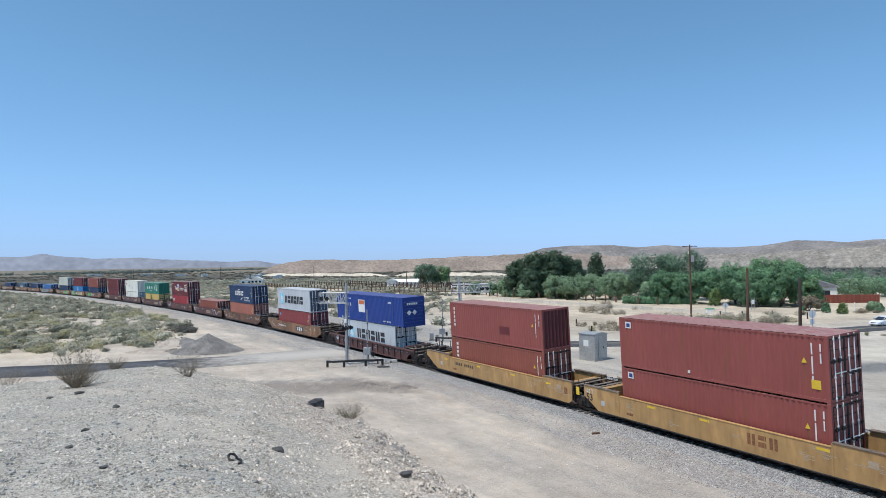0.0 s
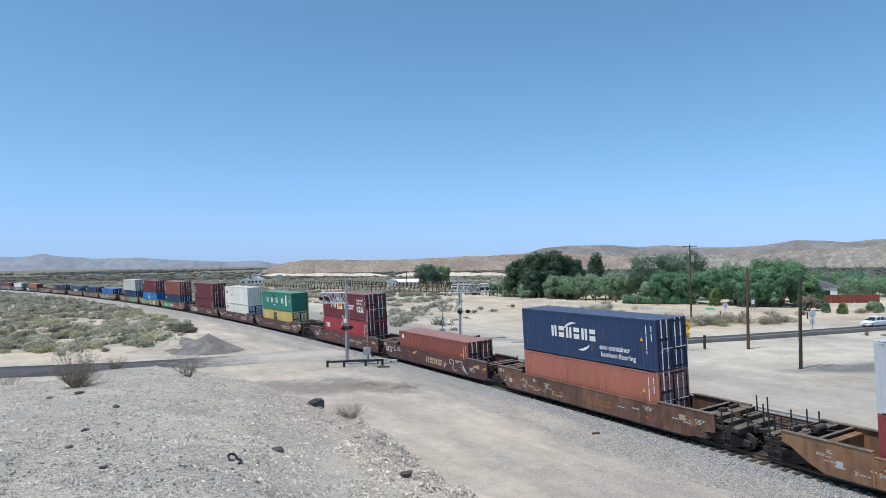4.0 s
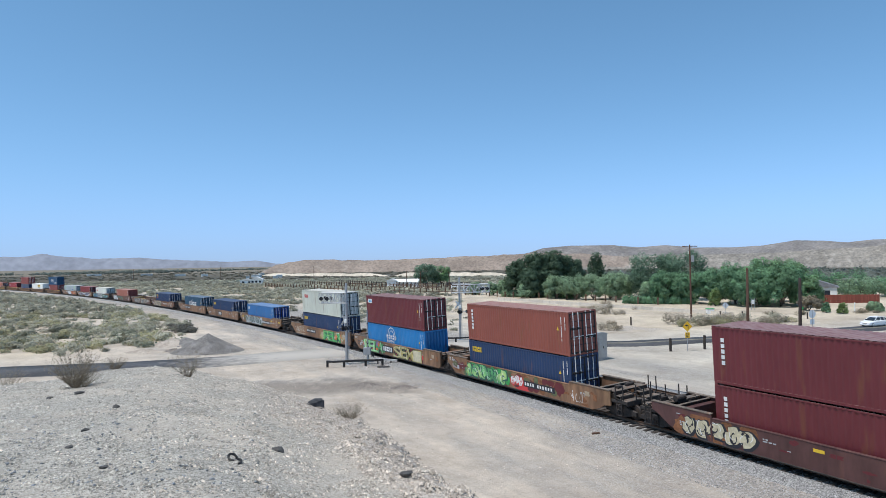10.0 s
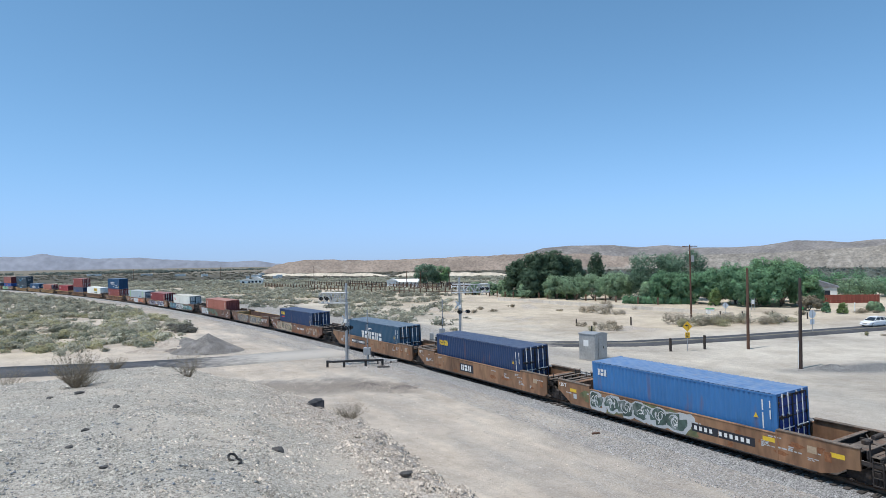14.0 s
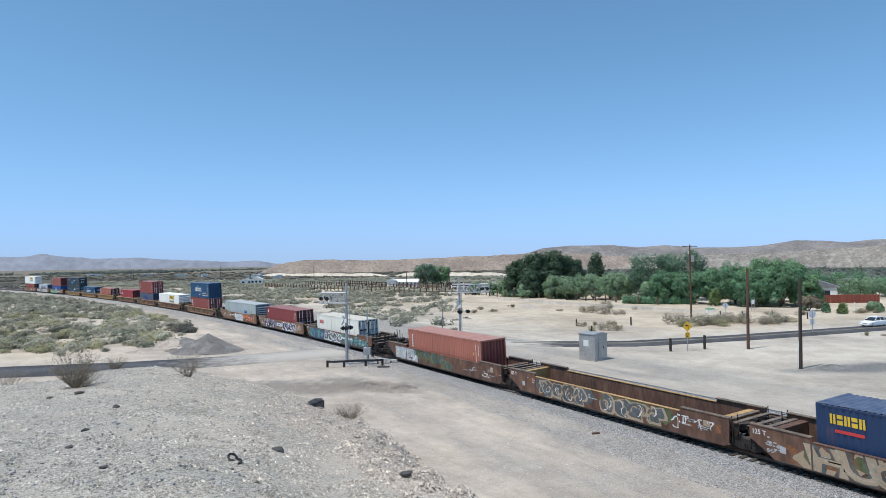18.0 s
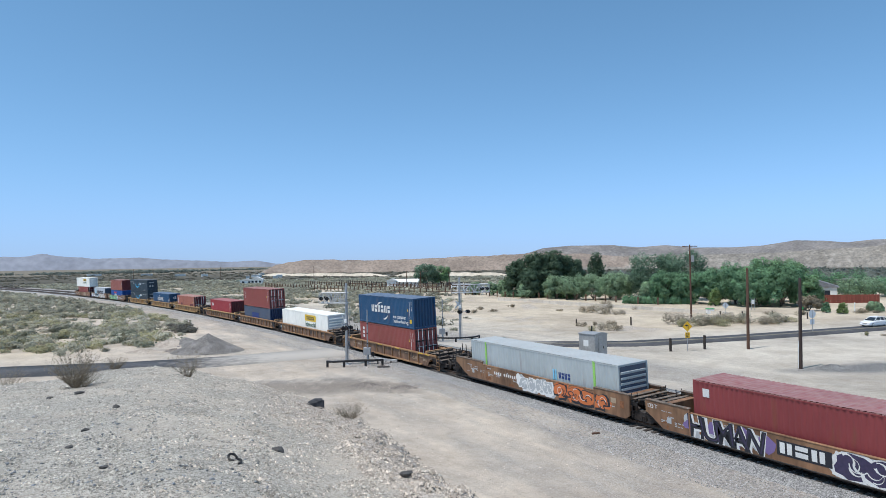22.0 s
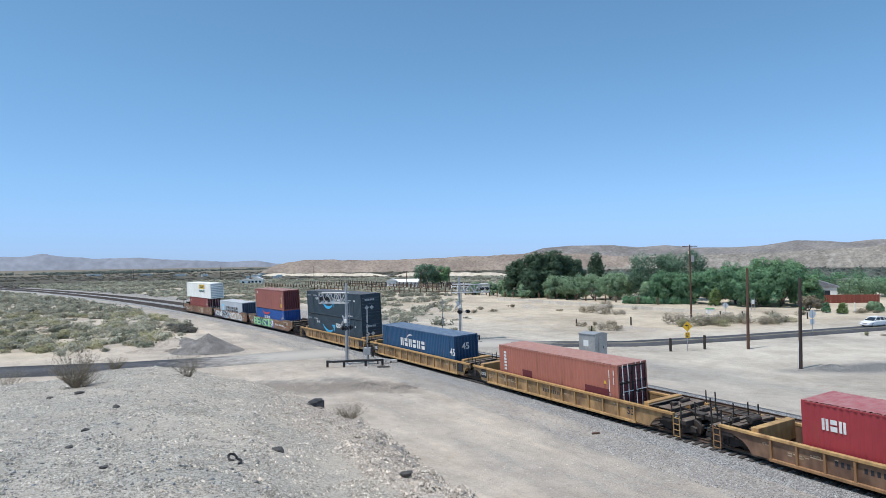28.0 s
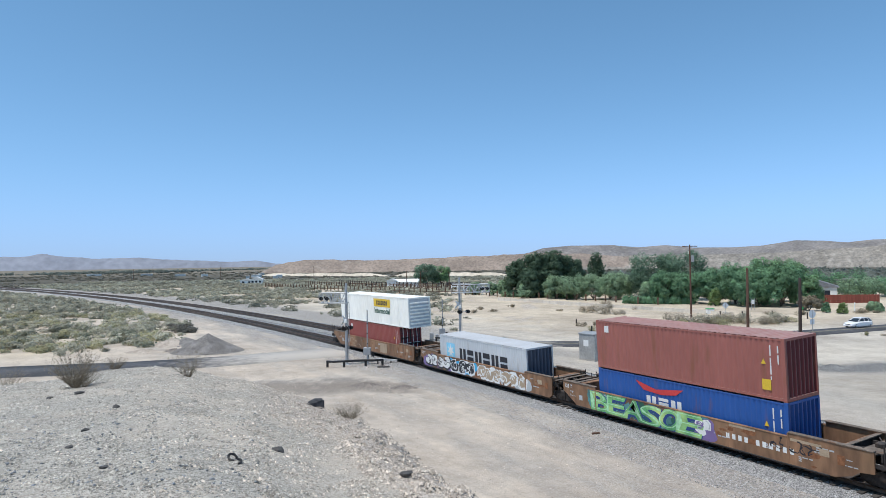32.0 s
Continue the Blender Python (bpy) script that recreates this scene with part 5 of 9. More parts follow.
def sprayed_word(w, text, x0, x1, fill, edge, back, seed, z0=0.26, z1=1.38, light="white"):
    """A readable sprayed word: fat, leaning, uneven capitals with a dark outline."""
    r = random.Random(seed)
    cloud(w, x0 - 0.25, x1 + 0.25, back, seed)
    p = (x1 - x0) / len(text)
    plan = [(r.uniform(-0.25, 0.3), r.uniform(-0.05, 0.05), r.uniform(1.08, 1.25)) for _ in text]
    for mark, fat, y, ox, oz in ((edge, 0.085, -1.5050, 0.05, -0.04), (fill, 0.035, -1.5062, 0, 0), (light, -0.028, -1.5074, -0.03, 0.03)):
        bm = bmesh.new()
        for i, ch in enumerate(text):
            cu = bpy.data.curves.new("lettering", "FONT")
            cu.body, cu.size, cu.offset, cu.resolution_u = ch, 1.0, fat, 3
            tmp = bpy.data.objects.new("lettering", cu)
            me = bpy.data.meshes.new_from_object(tmp)
            bpy.data.objects.remove(tmp)
            bpy.data.curves.remove(cu)
            xs = [v.co.x for v in me.vertices]
            lo, wide = min(xs), max(xs) - min(xs)
            lean, drop, big = plan[i]
            for v in me.vertices:
                u, h = (v.co.x - lo) / wide - 0.5, v.co.y / 0.72
                if mark == light:
                    u *= 0.92
                cx, cz = clamp_side(x0 + (i + 0.5) * p + (u + lean * (h - 0.5) * 0.8 + 0.08 * math.sin(h * 5 + i)) * p * big + ox, z0 + (z1 - z0) * (h + drop) + oz)
                v.co = (cx, y - 0.0001 * i, cz)
            bm.from_mesh(me)
            bpy.data.meshes.remove(me)
        tagged(part("graffiti", bm, MARK[mark], w), kind="stuff")

# ---- the train, from its leading wagons to the last ----
UP2 = BASE_Z + HC          # floor of an upper box on a tall lower one
UP2S = BASE_Z + STD

w = well_wagon("yellow", "yellow painted well wagon with a loaded deck ahead", 27.3)
w = well_wagon("yellow", "yellow painted well wagon under two red containers", 7.87, back="joint")
words(w, "53", -9.0, 0.75, 0.42, "black", -1.503)
blocks(w, 2.2, 0.62, 1.7, 0.55, 3, "rust", -1.503, 0.4)
for x in (-4, -0.5, 5.5):
    plate(w, x, 1.18, 0.6, 0.12, "yellow", -1.503)
c = container("red", "dull red corrugated container under another on the train", 7.87, BASE_Z)
codes(c, L40, HC)
plate(c, -5.6, 2.3, 0.42, 0.36, "white")
plate(c, -5.52, 2.36, 0.26, 0.22, "dark_blue", -1.2245)
c = container("red", "dull red corrugated container stacked on a second one", 7.87, UP2)
codes(c, L40, HC)
plate(c, -5.6, 2.3, 0.42, 0.36, "white")
plate(c, -5.52, 2.36, 0.26, 0.22, "dark_blue", -1.2245)
plate(c, 5.3, 0.55, 0.42, 0.4, "yellow")
plate(c, -1.3, 0.3, 0.16, 0.16, "white")

w = well_wagon("yellow", "yellow painted well wagon carrying two brick red containers", -11.61, back="coupler")
blocks(w, -5.2, 0.85, 2.8, 0.3, 9, "black", -1.503)
for x in (-7, -2, 2.5, 6.5):
    plate(w, x, 1.12, 0.5, 0.11, "yellow", -1.503)
plate(w, 9.5, 0.9, 0.3, 0.5, "yellow", -1.503)
c = container("brick", "brick red container under another on a yellow wagon", -11.61, BASE_Z)
codes(c, L40, HC)
for i in range(5):
    plate(c, -5.3, 0.95 + i * 0.33, 0.28, 0.22, "white")
c = container("red", "dull red container with a closed corrugated end, on top", -11.61, UP2, nose="wall", nose_tone="maroon")
codes(c, L40, HC)
for i in range(5):
    plate(c, -5.5, 0.95 + i * 0.33, 0.2, 0.22, "white")
plate(c, 1.0, 0.85, 1.2, 0.55, "dark_red")

w = well_wagon("brown", "dark brown ribbed well wagon with scrawled sides", -34.5, "ribbed", "coupler", "coupler", "brown", top=1.22)
words(w, "53", -8.3, 0.62, 0.42, "white", -1.424)
c = container("grey", "light grey container with black lettering and a pale blue emblem", -34.45, BASE_Z)
plate(c, -5.0, 0.75, 1.35, 1.3, "pale_blue")
star_mark(c, -4.33, 1.40, 0.58)
blocks(c, -2.9, 1.05, 6.9, 1.0, 6, "black", -1.2245, 0.3)
c = container("blue", "long bright blue domestic container overhanging the one below", -34.55, UP2, L53, HC, "ribs")
nose_marks(c, "white")
plate(c, -2.1, 1.0, 1.6, 1.35, "white")
plate(c, -2.0, 1.85, 1.4, 0.42, "orange", -1.2245)
for x in (-5.1, -4.4):
    plate(c, x, 1.55, 0.32, 0.36, "silver")
blocks(c, -5.9, 2.3, 1.9, 0.18, 8, "white")
blocks(c, 5.0, 2.2, 0.7, 0.18, 3, "white")
blocks(c, -5.9, 0.22, 1.4, 0.16, 8, "white")
blocks(c, 3.8, 0.25, 1.7, 0.2, 9, "white")

w = well_wagon("orange", "orange-brown well wagon with white initials", -57.5, front="coupler", back="coupler")
plate(w, 1.5, 0.55, 2.4, 0.6, "black", -1.503)
blocks(w, 1.7, 0.62, 2.0, 0.46, 3, "white", -1.505, 0.4)
blocks(w, -5.2, 0.75, 2.6, 0.28, 9, "white", -1.503)
c = container("crimson", "red container under a light grey one", -57.5, BASE_Z)
codes(c, L40, HC)
plate(c, -5.4, 2.0, 0.4, 0.4, "cyan")
c = container("grey", "light grey container with black lettering and blue star emblem", -57.5, UP2, nose_tone="slate", rods=True)
plate(c, -5.0, 0.8, 1.35, 1.45, "pale_blue")
star_mark(c, -4.33, 1.52, 0.58)
blocks(c, -3.1, 0.95, 7.0, 1.0, 6, "black", -1.2245, 0.3)

w = well_wagon("rusty", "rusty brown well wagon with faded lettering", -81.0, front="coupler")
spray(w, -6.5, -2.0, "tan", "rust", 3, 0.5, 1.1, None, 6)
blocks(w, 0.5, 0.55, 2.2, 0.4, 4, "rust", -1.503)
c = container("salmon", "faded red container below a deep blue one", -81.0, BASE_Z)
codes(c, L40, HC)


def two_arc_box(colour, label, s0, up, **kw):
    """A blue container with white block lettering between two swooshes."""
    c = container(colour, label, s0, up, **kw)
    blocks(c, -2.9, 1.25, 4.4, 0.72, 6, "white", -1.224, 0.4)
    arc_mark(c, -0.6, 0.75, 1.5, 85, 135, "white")
    arc_mark(c, -0.2, 1.95, 1.35, -95, -45, "white")
    return c


c = two_arc_box("navy", "dark blue container with white lettering, stacked on top", -81.0, UP2)
codes(c, L40, HC)
words(c, "eco container", 1.6, 0.85, 0.32, "white")
words(c, "bamboo flooring", 1.7, 0.42, 0.3, "white")

w = well_wagon("brown", "dark brown well wagon with white graffiti", -100.75)
words(w, "53", -8.6, 0.7, 0.45, "white", -1.503)
blocks(w, -0.6, 0.5, 2.9, 0.5, 4, "tan", -1.503, 0.25, 0.3)
spray(w, 2.7, 6.2, "white", "silver", 11, 0.4, 1.25, None, 4)
for x in (-7.5, -3, 7.2, 8.4):
    plate(w, x, 1.0, 0.5, 0.14, "yellow", -1.503)
c = container("brick", "single brick red container low in its well", -100.75, BASE_Z, height=STD)
codes(c, L40, STD)
plate(c, -5.5, 1.9, 0.4, 0.42, "white")

w = well_wagon("brown", "dark brown well wagon carrying two crimson containers", -120.3, back="coupler")
words(w, "53", -8.4, 0.65, 0.42, "white", -1.503)
blocks(w, -5.0, 0.55, 3.0, 0.42, 4, "rust", -1.503, 0.25, 0.3)
blocks(w, 2.0, 0.7, 3.4, 0.3, 10, "tan", -1.503)
plate(w, 7.8, 1.05, 0.6, 0.15, "yellow", -1.503)
c = container("bright_red", "bright red container under a maroon one", -120.3, BASE_Z, nose_tone="maroon")
codes(c, L40, HC)
blocks(c, -5.3, 1.6, 1.2, 0.55, 3, "white")
c = container("maroon", "maroon container with large white lettering and a rainbow mark", -120.3, UP2, nose_tone="maroon")
codes(c, L40, HC)
words(c, "The", -3.7, 1.15, 0.75, "white")
words(c, "Factor", 0.2, 1.15, 0.75, "white")
plate(c, -1.75, 1.0, 1.5, 1.35, "white")
for i, mk in enumerate(("yellow", "orange", "violet", "cyan")):
    plate(c, -1.65 + (i % 2) * 0.25, 1.06 + i * 0.31, 1.0, 0.29, mk, -1.2245)
blocks(c, 3.7, 0.9, 1.6, 0.65, 3, "white")
for i in range(7):
    plate(c, 3.75 + (i % 4) * 0.4, 2.1 - (i // 4) * 0.35, 0.24, 0.22, "white", -1.224, "", "star_mark")
plate(c, -5.7, 2.4, 0.9, 0.13, "white")

w = well_wagon("brown", "dark brown well wagon under green and yellow containers", -143.7, front="coupler")
words(w, "53", -8.6, 0.7, 0.4, "white", -1.503)
blocks(w, -3.6, 0.62, 2.3, 0.25, 8, "tan", -1.503)
blocks(w, 2.6, 0.45, 2.9, 0.5, 4, "tan", -1.503, 0.25, 0.3)
spray(w, 6.5, 8.6, "silver", "rust", 21, 0.5, 1.15, None, 4)
plate(w, 9.0, 1.15, 0.7, 0.28, "yellow", -1.503)
c = container("yellow", "mustard yellow container below a green one", -143.7, BASE_Z, height=STD)
blocks(c, -1.2, 1.35, 1.3, 0.95, 2, "black", -1.224, 0.4)
plate(c, -1.35, 1.2, 1.6, 0.14, "black", -1.2242)
c = container("green", "green container with spaced white capital letters", -143.7, UP2S, height=STD, nose="wall")
for i, x in enumerate((-4.1, -2.2, -0.2, 2.1)):
    blocks(c, x, 1.05, 0.8, 0.75, 1, "white", -1.224, 0.05)
plate(c, 3.7, 0.75, 0.55, 1.5, "white")
plate(c, -1.6, 1.75, 1.0, 0.55, "dark_green", -1.2236)
plate(c, -1.4, 0.62, 1.2, 0.2, "silver")
codes(c, L40, STD)

w = well_wagon("brown", "dark brown well wagon carrying two white containers", -163.15)
words(w, "53", -8.6, 0.7, 0.4, "white", -1.503)
blocks(w, -4.2, 0.65, 2.4, 0.28, 8, "silver", -1.503)
blocks(w, 2.9, 0.5, 2.9, 0.5, 4, "tan", -1.503, 0.25, 0.3)
words(w, "C", -0.2, 0.6, 0.35, "white", -1.503)
for x in (-6, 1, 8.4):
    plate(w, x, 1.08, 0.6, 0.15, "yellow", -1.503)
c = container("white", "white container with rust streaks under a second one", -163.15, BASE_Z, height=STD, nose_tone="silver")
blocks(c, -5.4, 1.75, 1.25, 0.42, 4, "red")
c = container("white", "white container with red lettering stacked on top", -163.15, UP2S, nose="wall", nose_tone="white")
blocks(c, -5.4, 1.75, 1.25, 0.42, 4, "red")
plate(c, -2.6, 1.4, 0.9, 0.25, "silver", -1.2236)

w = well_wagon("brown", "dark brown well wagon with pale graffiti at one end", -182.64, back="coupler")
spray(w, -8.0, -3.8, "pale_gold", "black", 31, 0.35, 1.3, "rust", 5)
blocks(w, 2.6, 0.45, 2.4, 0.5, 4, "tan", -1.503, 0.25, 0.3)
for x in (-1, 6, 8.2):
    plate(w, x, 1.05, 0.5, 0.15, "yellow", -1.503)
for up, txt in ((BASE_Z, "maroon container under its twin"), (UP2, "maroon container stacked on its twin")):
    c = container("maroon", txt, -182.64, up)
    codes(c, L40, HC)
    for i in range(5):
        plate(c, -5.6, 1.0 + i * 0.28, 0.2, 0.2, "white")
    plate(c, 5.0, 0.75, 0.4, 0.35, "orange")

w = well_wagon("orange", "orange-brown well wagon covered in green graffiti", -205.8, front="coupler")
cloud(w, -8.2, 5.6, ["rust", "dark_red", "olive"], 44, -1.5016)
spray(w, -6.4, -0.6, "lime_spray", "dark_green", 41, 0.24, 1.38, "green_spray", 6)
spray(w, -0.2, 1.2, "white", "red", 42, 0.5, 1.25, "red", 3)
plate(w, 1.3, 0.55, 3.4, 0.42, "black", -1.5036)
blocks(w, 1.45, 0.62, 3.1, 0.28, 10, "white", -1.5052)
spray(w, 6.2, 7.3, "white", "rust", 43, 0.45, 1.1, None, 4)
c = container("navy", "navy blue container below a brown one", -205.8, BASE_Z)
codes(c, L40, HC)
blocks(c, -5.6, 2.0, 1.3, 0.4, 5, "yellow")
c = container("brick", "brown-red container with upright white lettering", -205.8, UP2)
codes(c, L40, HC)
for i in range(6):
    plate(c, -5.5, 0.9 + i * 0.27, 0.25, 0.2, "white")

w = well_wagon("orange", "orange-brown well wagon with long multicoloured graffiti", -225.4)
words(w, "53", -8.3, 0.62, 0.45, "black", -1.503)
sprayed_word(w, "FELA", -6.5, -2.2, "lime_spray", "black", ["green", "violet", "orange"], 51, light="pale_lime")
sprayed_word(w, "SEMI", 0.3, 5.6, "gold_spray", "black", ["dark_red", "olive", "red"], 52, light="pale_gold")
plate(w, -2.15, 0.52, 2.3, 0.62, "black", -1.5084)
blocks(w, -2.0, 0.6, 2.0, 0.45, 3, "white", -1.509, 0.3)
c = container("sky_blue", "bright sky blue container with a white globe emblem", -225.4, BASE_Z, nose="wall")
codes(c, L40, HC)
blocks(c, -1.7, 1.55, 2.2, 0.42, 5, "white", -1.224, 0.4)
words(c, "SHIPPING", -1.62, 1.2, 0.27, "white")
arc_mark(c, -0.6, 1.95, 0.75, 0, 180, "white", 0.05, 0.09)
arc_mark(c, -0.6, 1.95, 0.45, 0, 180, "white", 0.05, 0.07)
c = container("maroon", "weathered maroon container stacked on a blue one", -225.4, UP2)
codes(c, L40, HC)
plate(c, -5.7, 2.1, 1.0, 0.42, "white")
plate(c, -5.5, 2.2, 0.28, 0.22, "cyan", -1.2245)
plate(c, -5.1, 2.2, 0.28, 0.22, "cyan", -1.2245)

w = well_wagon("orange", "orange-brown well wagon with a green tag", -244.8, back="coupler")
spray(w, -8.0, -5.2, "tan", "rust", 61, 0.5, 1.3, "tan", 4)
plate(w, -4.3, 0.72, 3.0, 0.42, "black", -1.5036)
blocks(w, -4.15, 0.79, 2.7, 0.28, 10, "white", -1.5052)
cloud(w, 0.6, 7.4, ["gold_spray", "tan"], 65, -1.5012)
sprayed_word(w, "FELA", 1.4, 6.4, "green_spray", "dark_green", ["orange", "tan", "green"], 62, light="lime_spray")
spray(w, 1.0, 7.0, "white", "rust", 66, 0.35, 1.3, None, 4)
c = container("navy", "navy container under a cream one", -244.8, BASE_Z)
codes(c, L40, HC)
blocks(c, -5.6, 2.05, 1.25, 0.36, 5, "yellow")
c = container("cream", "cream container with red lettering and rust at the corners", -244.8, UP2, nose_tone="silver")
blocks(c, -5.2, 1.95, 1.3, 0.4, 4, "red")

w = well_wagon("orange", "orange-brown well wagon with dark green graffiti", -268.8, front="coupler")
spray(w, -6.2, 1.2, "moss", "silver", 71, 0.3, 1.35, "olive", 6)
plate(w, 1.5, 0.55, 3.6, 0.42, "black", -1.5036)
blocks(w, 1.65, 0.62, 3.3, 0.28, 10, "white", -1.5052)
for x in (-8, 5.5, 8.6):
    plate(w, x, 1.0, 0.6, 0.2, "yellow", -1.503)
c = container("mid_blue", "single mid blue container with weathered roof", -268.8, BASE_Z, nose_tone="blue")
codes(c, L40, HC)
blocks(c, -5.6, 2.1, 0.75, 0.4, 3, "white")

w = well_wagon("orange", "orange-brown well wagon with white initials on black", -288.3)
plate(w, -2.0, 0.5, 2.0, 0.65, "black", -1.5036)
blocks(w, -1.8, 0.6, 1.6, 0.45, 3, "white", -1.5052, 0.4)
c = container("navy", "single navy blue container with yellow lettering", -288.3, BASE_Z)
codes(c, L40, HC)
blocks(c, -5.6, 2.0, 1.4, 0.42, 5, "yellow")

w = well_wagon("orange", "orange-brown well wagon with a number panel", -307.75, back="coupler")
plate(w, -4.8, 0.72, 3.6, 0.42, "black", -1.5036)
blocks(w, -4.65, 0.79, 3.3, 0.28, 10, "white", -1.5052)
spray(w, -7.2, -6.0, "white", "rust", 81, 0.5, 1.2, None, 3)
c = container("teal", "single dusty teal blue container with white lettering", -307.75, BASE_Z)
blocks(c, -2.6, 1.15, 5.0, 0.75, 6, "white", -1.224, 0.4)
arc_mark(c, -0.4, 1.0, 1.25, 70, 135, "white", 0.03, 0.14)
codes(c, L40, HC)

w = well_wagon("rusty", "rusty well wagon with white graffiti", -331.15, front="coupler")
cloud(w, -1.0, 8.8, ["rust", "umber_wash"], 93, -1.5016)
sprayed_word(w, "HUGZ", -6.2, -1.0, "tan", "slate", ["tan", "olive"], 91, light="sandy")
spray(w, 4.6, 8.6, "tan", "rust", 92, 0.4, 1.2, None, 7)
blocks(w, 1.2, 0.75, 2.6, 0.28, 10, "white", -1.503)
c = container("navy", "single dark blue container with yellow lettering", -331.15, BASE_Z)
codes(c, L40, HC)
blocks(c, -5.5, 2.1, 1.5, 0.42, 5, "yellow")
plate(c, -5.3, 1.75, 1.2, 0.14, "red")

w = well_wagon("rusty", "empty rusty well wagon covered in graffiti", -350.6, inner="ochre")
spray(w, -5.6, -1.0, "slate", "tan", 101, 0.25, 1.38, "slate", 4)
spray(w, 0.2, 5.0, "slate", "tan", 102, 0.25, 1.38, "olive", 4)
spray(w, 5.4, 8.4, "white", "rust", 103, 0.5, 1.2, None, 6)

w = well_wagon("rusty", "rusty well wagon with a white painted end", -370.0, back="coupler")
rough_panel(w, -8.4, -4.0, 112)
cloud(w, -4.3, 1.5, ["olive", "moss"], 113, -1.503)
spray(w, 6.6, 7.9, "white", "rust", 111, 0.5, 1.3, None, 3)
c = container("salmon", "single faded red container with a closed end", -370.0, BASE_Z, nose="wall", nose_tone="red")
codes(c, L40, HC)
for i in range(5):
    plate(c, -5.4, 1.3 + i * 0.25, 0.24, 0.18, "white")

w = well_wagon("rusty", "rusty well wagon painted with teal graffiti", -393.7, front="coupler")
cloud(w, -8.4, 8.6, ["moss", "olive", "aqua"], 124, -1.5012)
spray(w, -7.8, -3.6, "teal_spray", "dark_blue", 121, 0.25, 1.38, "aqua", 4)
spray(w, -3.2, 1.6, "slate", "white", 122, 0.25, 1.38, "slate", 4)
spray(w, 4.2, 8.4, "aqua", "black", 123, 0.3, 1.35, "rust", 4)
blocks(w, 1.8, 0.8, 3.2, 0.28, 10, "white", -1.5095)
c = container("white", "single rust-streaked white container with red lettering", -393.7, BASE_Z, nose_tone="silver")
blocks(c, -5.2, 1.85, 1.3, 0.42, 4, "red")

w = well_wagon("orange", "orange-brown well wagon with black and white graffiti", -413.15)
sprayed_word(w, "HUMAN", -6.2, -2.0, "black", "white", ["silver", "violet"], 131, light="night")
plate(w, -1.35, 0.52, 2.5, 0.68, "black", -1.5084)
blocks(w, -1.2, 0.62, 2.2, 0.5, 3, "white", -1.509, 0.3)
spray(w, 1.4, 6.2, "night", "white", 132, 0.25, 1.38, "silver", 4)
spray(w, 6.8, 7.9, "white", "tan", 133, 0.5, 1.2, None, 3)
c = container("crimson", "single dark red container with doors", -413.15, BASE_Z, nose_tone="maroon")
codes(c, L40, HC)
plate(c, -5.5, 2.1, 0.4, 0.42, "white")

w = well_wagon("orange", "orange-brown well wagon with silver and orange graffiti", -432.7, back="coupler")
spray(w, -1.4, 2.2, "silver", "white", 141, 0.3, 1.35, "silver", 4)
spray(w, 2.4, 7.4, "orange", "black", 142, 0.3, 1.35, "orange", 4)
blocks(w, -4.6, 0.85, 2.8, 0.28, 10, "white", -1.503)
c = container("silver", "long silver grey domestic container with green stripes", -432.7, BASE_Z, L53, HC, "ribs", post="lime", nose_tone="silver")
blocks(c, 2.6, 1.35, 1.2, 0.4, 4, "dark_blue")
blocks(c, 2.0, 1.2, 0.5, 0.7, 1, "pale_blue")
plate(c, -5.8, 0.9, 0.5, 0.6, "silver")

w = well_wagon("umber", "rust brown ribbed well wagon with worn yellow edges", -456.5, "ribbed", "coupler", "coupler", "umber", top=1.22, bay=1.75)
for x in (-8.6, -1.2, 2.6, 7.2, 8.4):
    plate(w, x, 1.13, 0.8, 0.06, "yellow", -1.5415, "", "worn_edge")
words(w, "53", 5.4, 0.6, 0.4, "black", -1.424)
c = container("red", "dull red container under a blue one", -456.5, BASE_Z)
codes(c, L40, HC)
for i in range(3):
    plate(c, -5.4, 1.2 + i * 0.42, 0.42, 0.3, "white")
c = two_arc_box("deep_blue", "blue container with white lettering and swooshes", -456.5, UP2, nose="wall")
codes(c, L40, HC)
words(c, "eco container", 1.9, 0.85, 0.34, "white")
words(c, "bamboo flooring", 2.0, 0.42, 0.32, "white")
plate(c, 5.3, 0.5, 0.4, 0.4, "yellow")


def intermodal_box(label, s0, up):
    c = container("clean_white", label, s0, up, L53, HC, "ribs", nose_tone="grey")
    plate(c, 0.6, 1.80, 3.7, 0.82, "yellow")
    blocks(c, 1.2, 1.98, 2.5, 0.44, 7, "black", -1.2245, 0.25)
    words(c, "Intermodal", 0.7, 1.14, 0.56, "dark_green")
    return c


w = well_wagon("umber", "weathered yellow ribbed well wagon with a long white load", -480.05, "ribbed", "coupler", "joint", "umber", top=1.22)
words(w, "53", 6.3, 0.5, 0.4, "black", -1.424)
blocks(w, 2.5, 0.5, 2.0, 0.3, 9, "black", -1.4245)
intermodal_box("long white domestic container with a yellow panel", -480.05, BASE_Z)

w = well_wagon("umber", "weathered yellow ribbed well wagon under a double stack", -499.55, "ribbed", inner="umber", top=1.22)
c = container("slate", "slate blue container below a red one", -499.55, BASE_Z, height=STD, nose="wall", nose_tone="navy")
plate(c, -2.2, 0.7, 3.2, 1.0, "dark_blue")
c = container("red", "dull red container with white numbers on top", -499.55, UP2S)
codes(c, L40, HC)
for i in range(4):
    plate(c, -5.4, 1.2 + i * 0.3, 0.28, 0.2, "white")

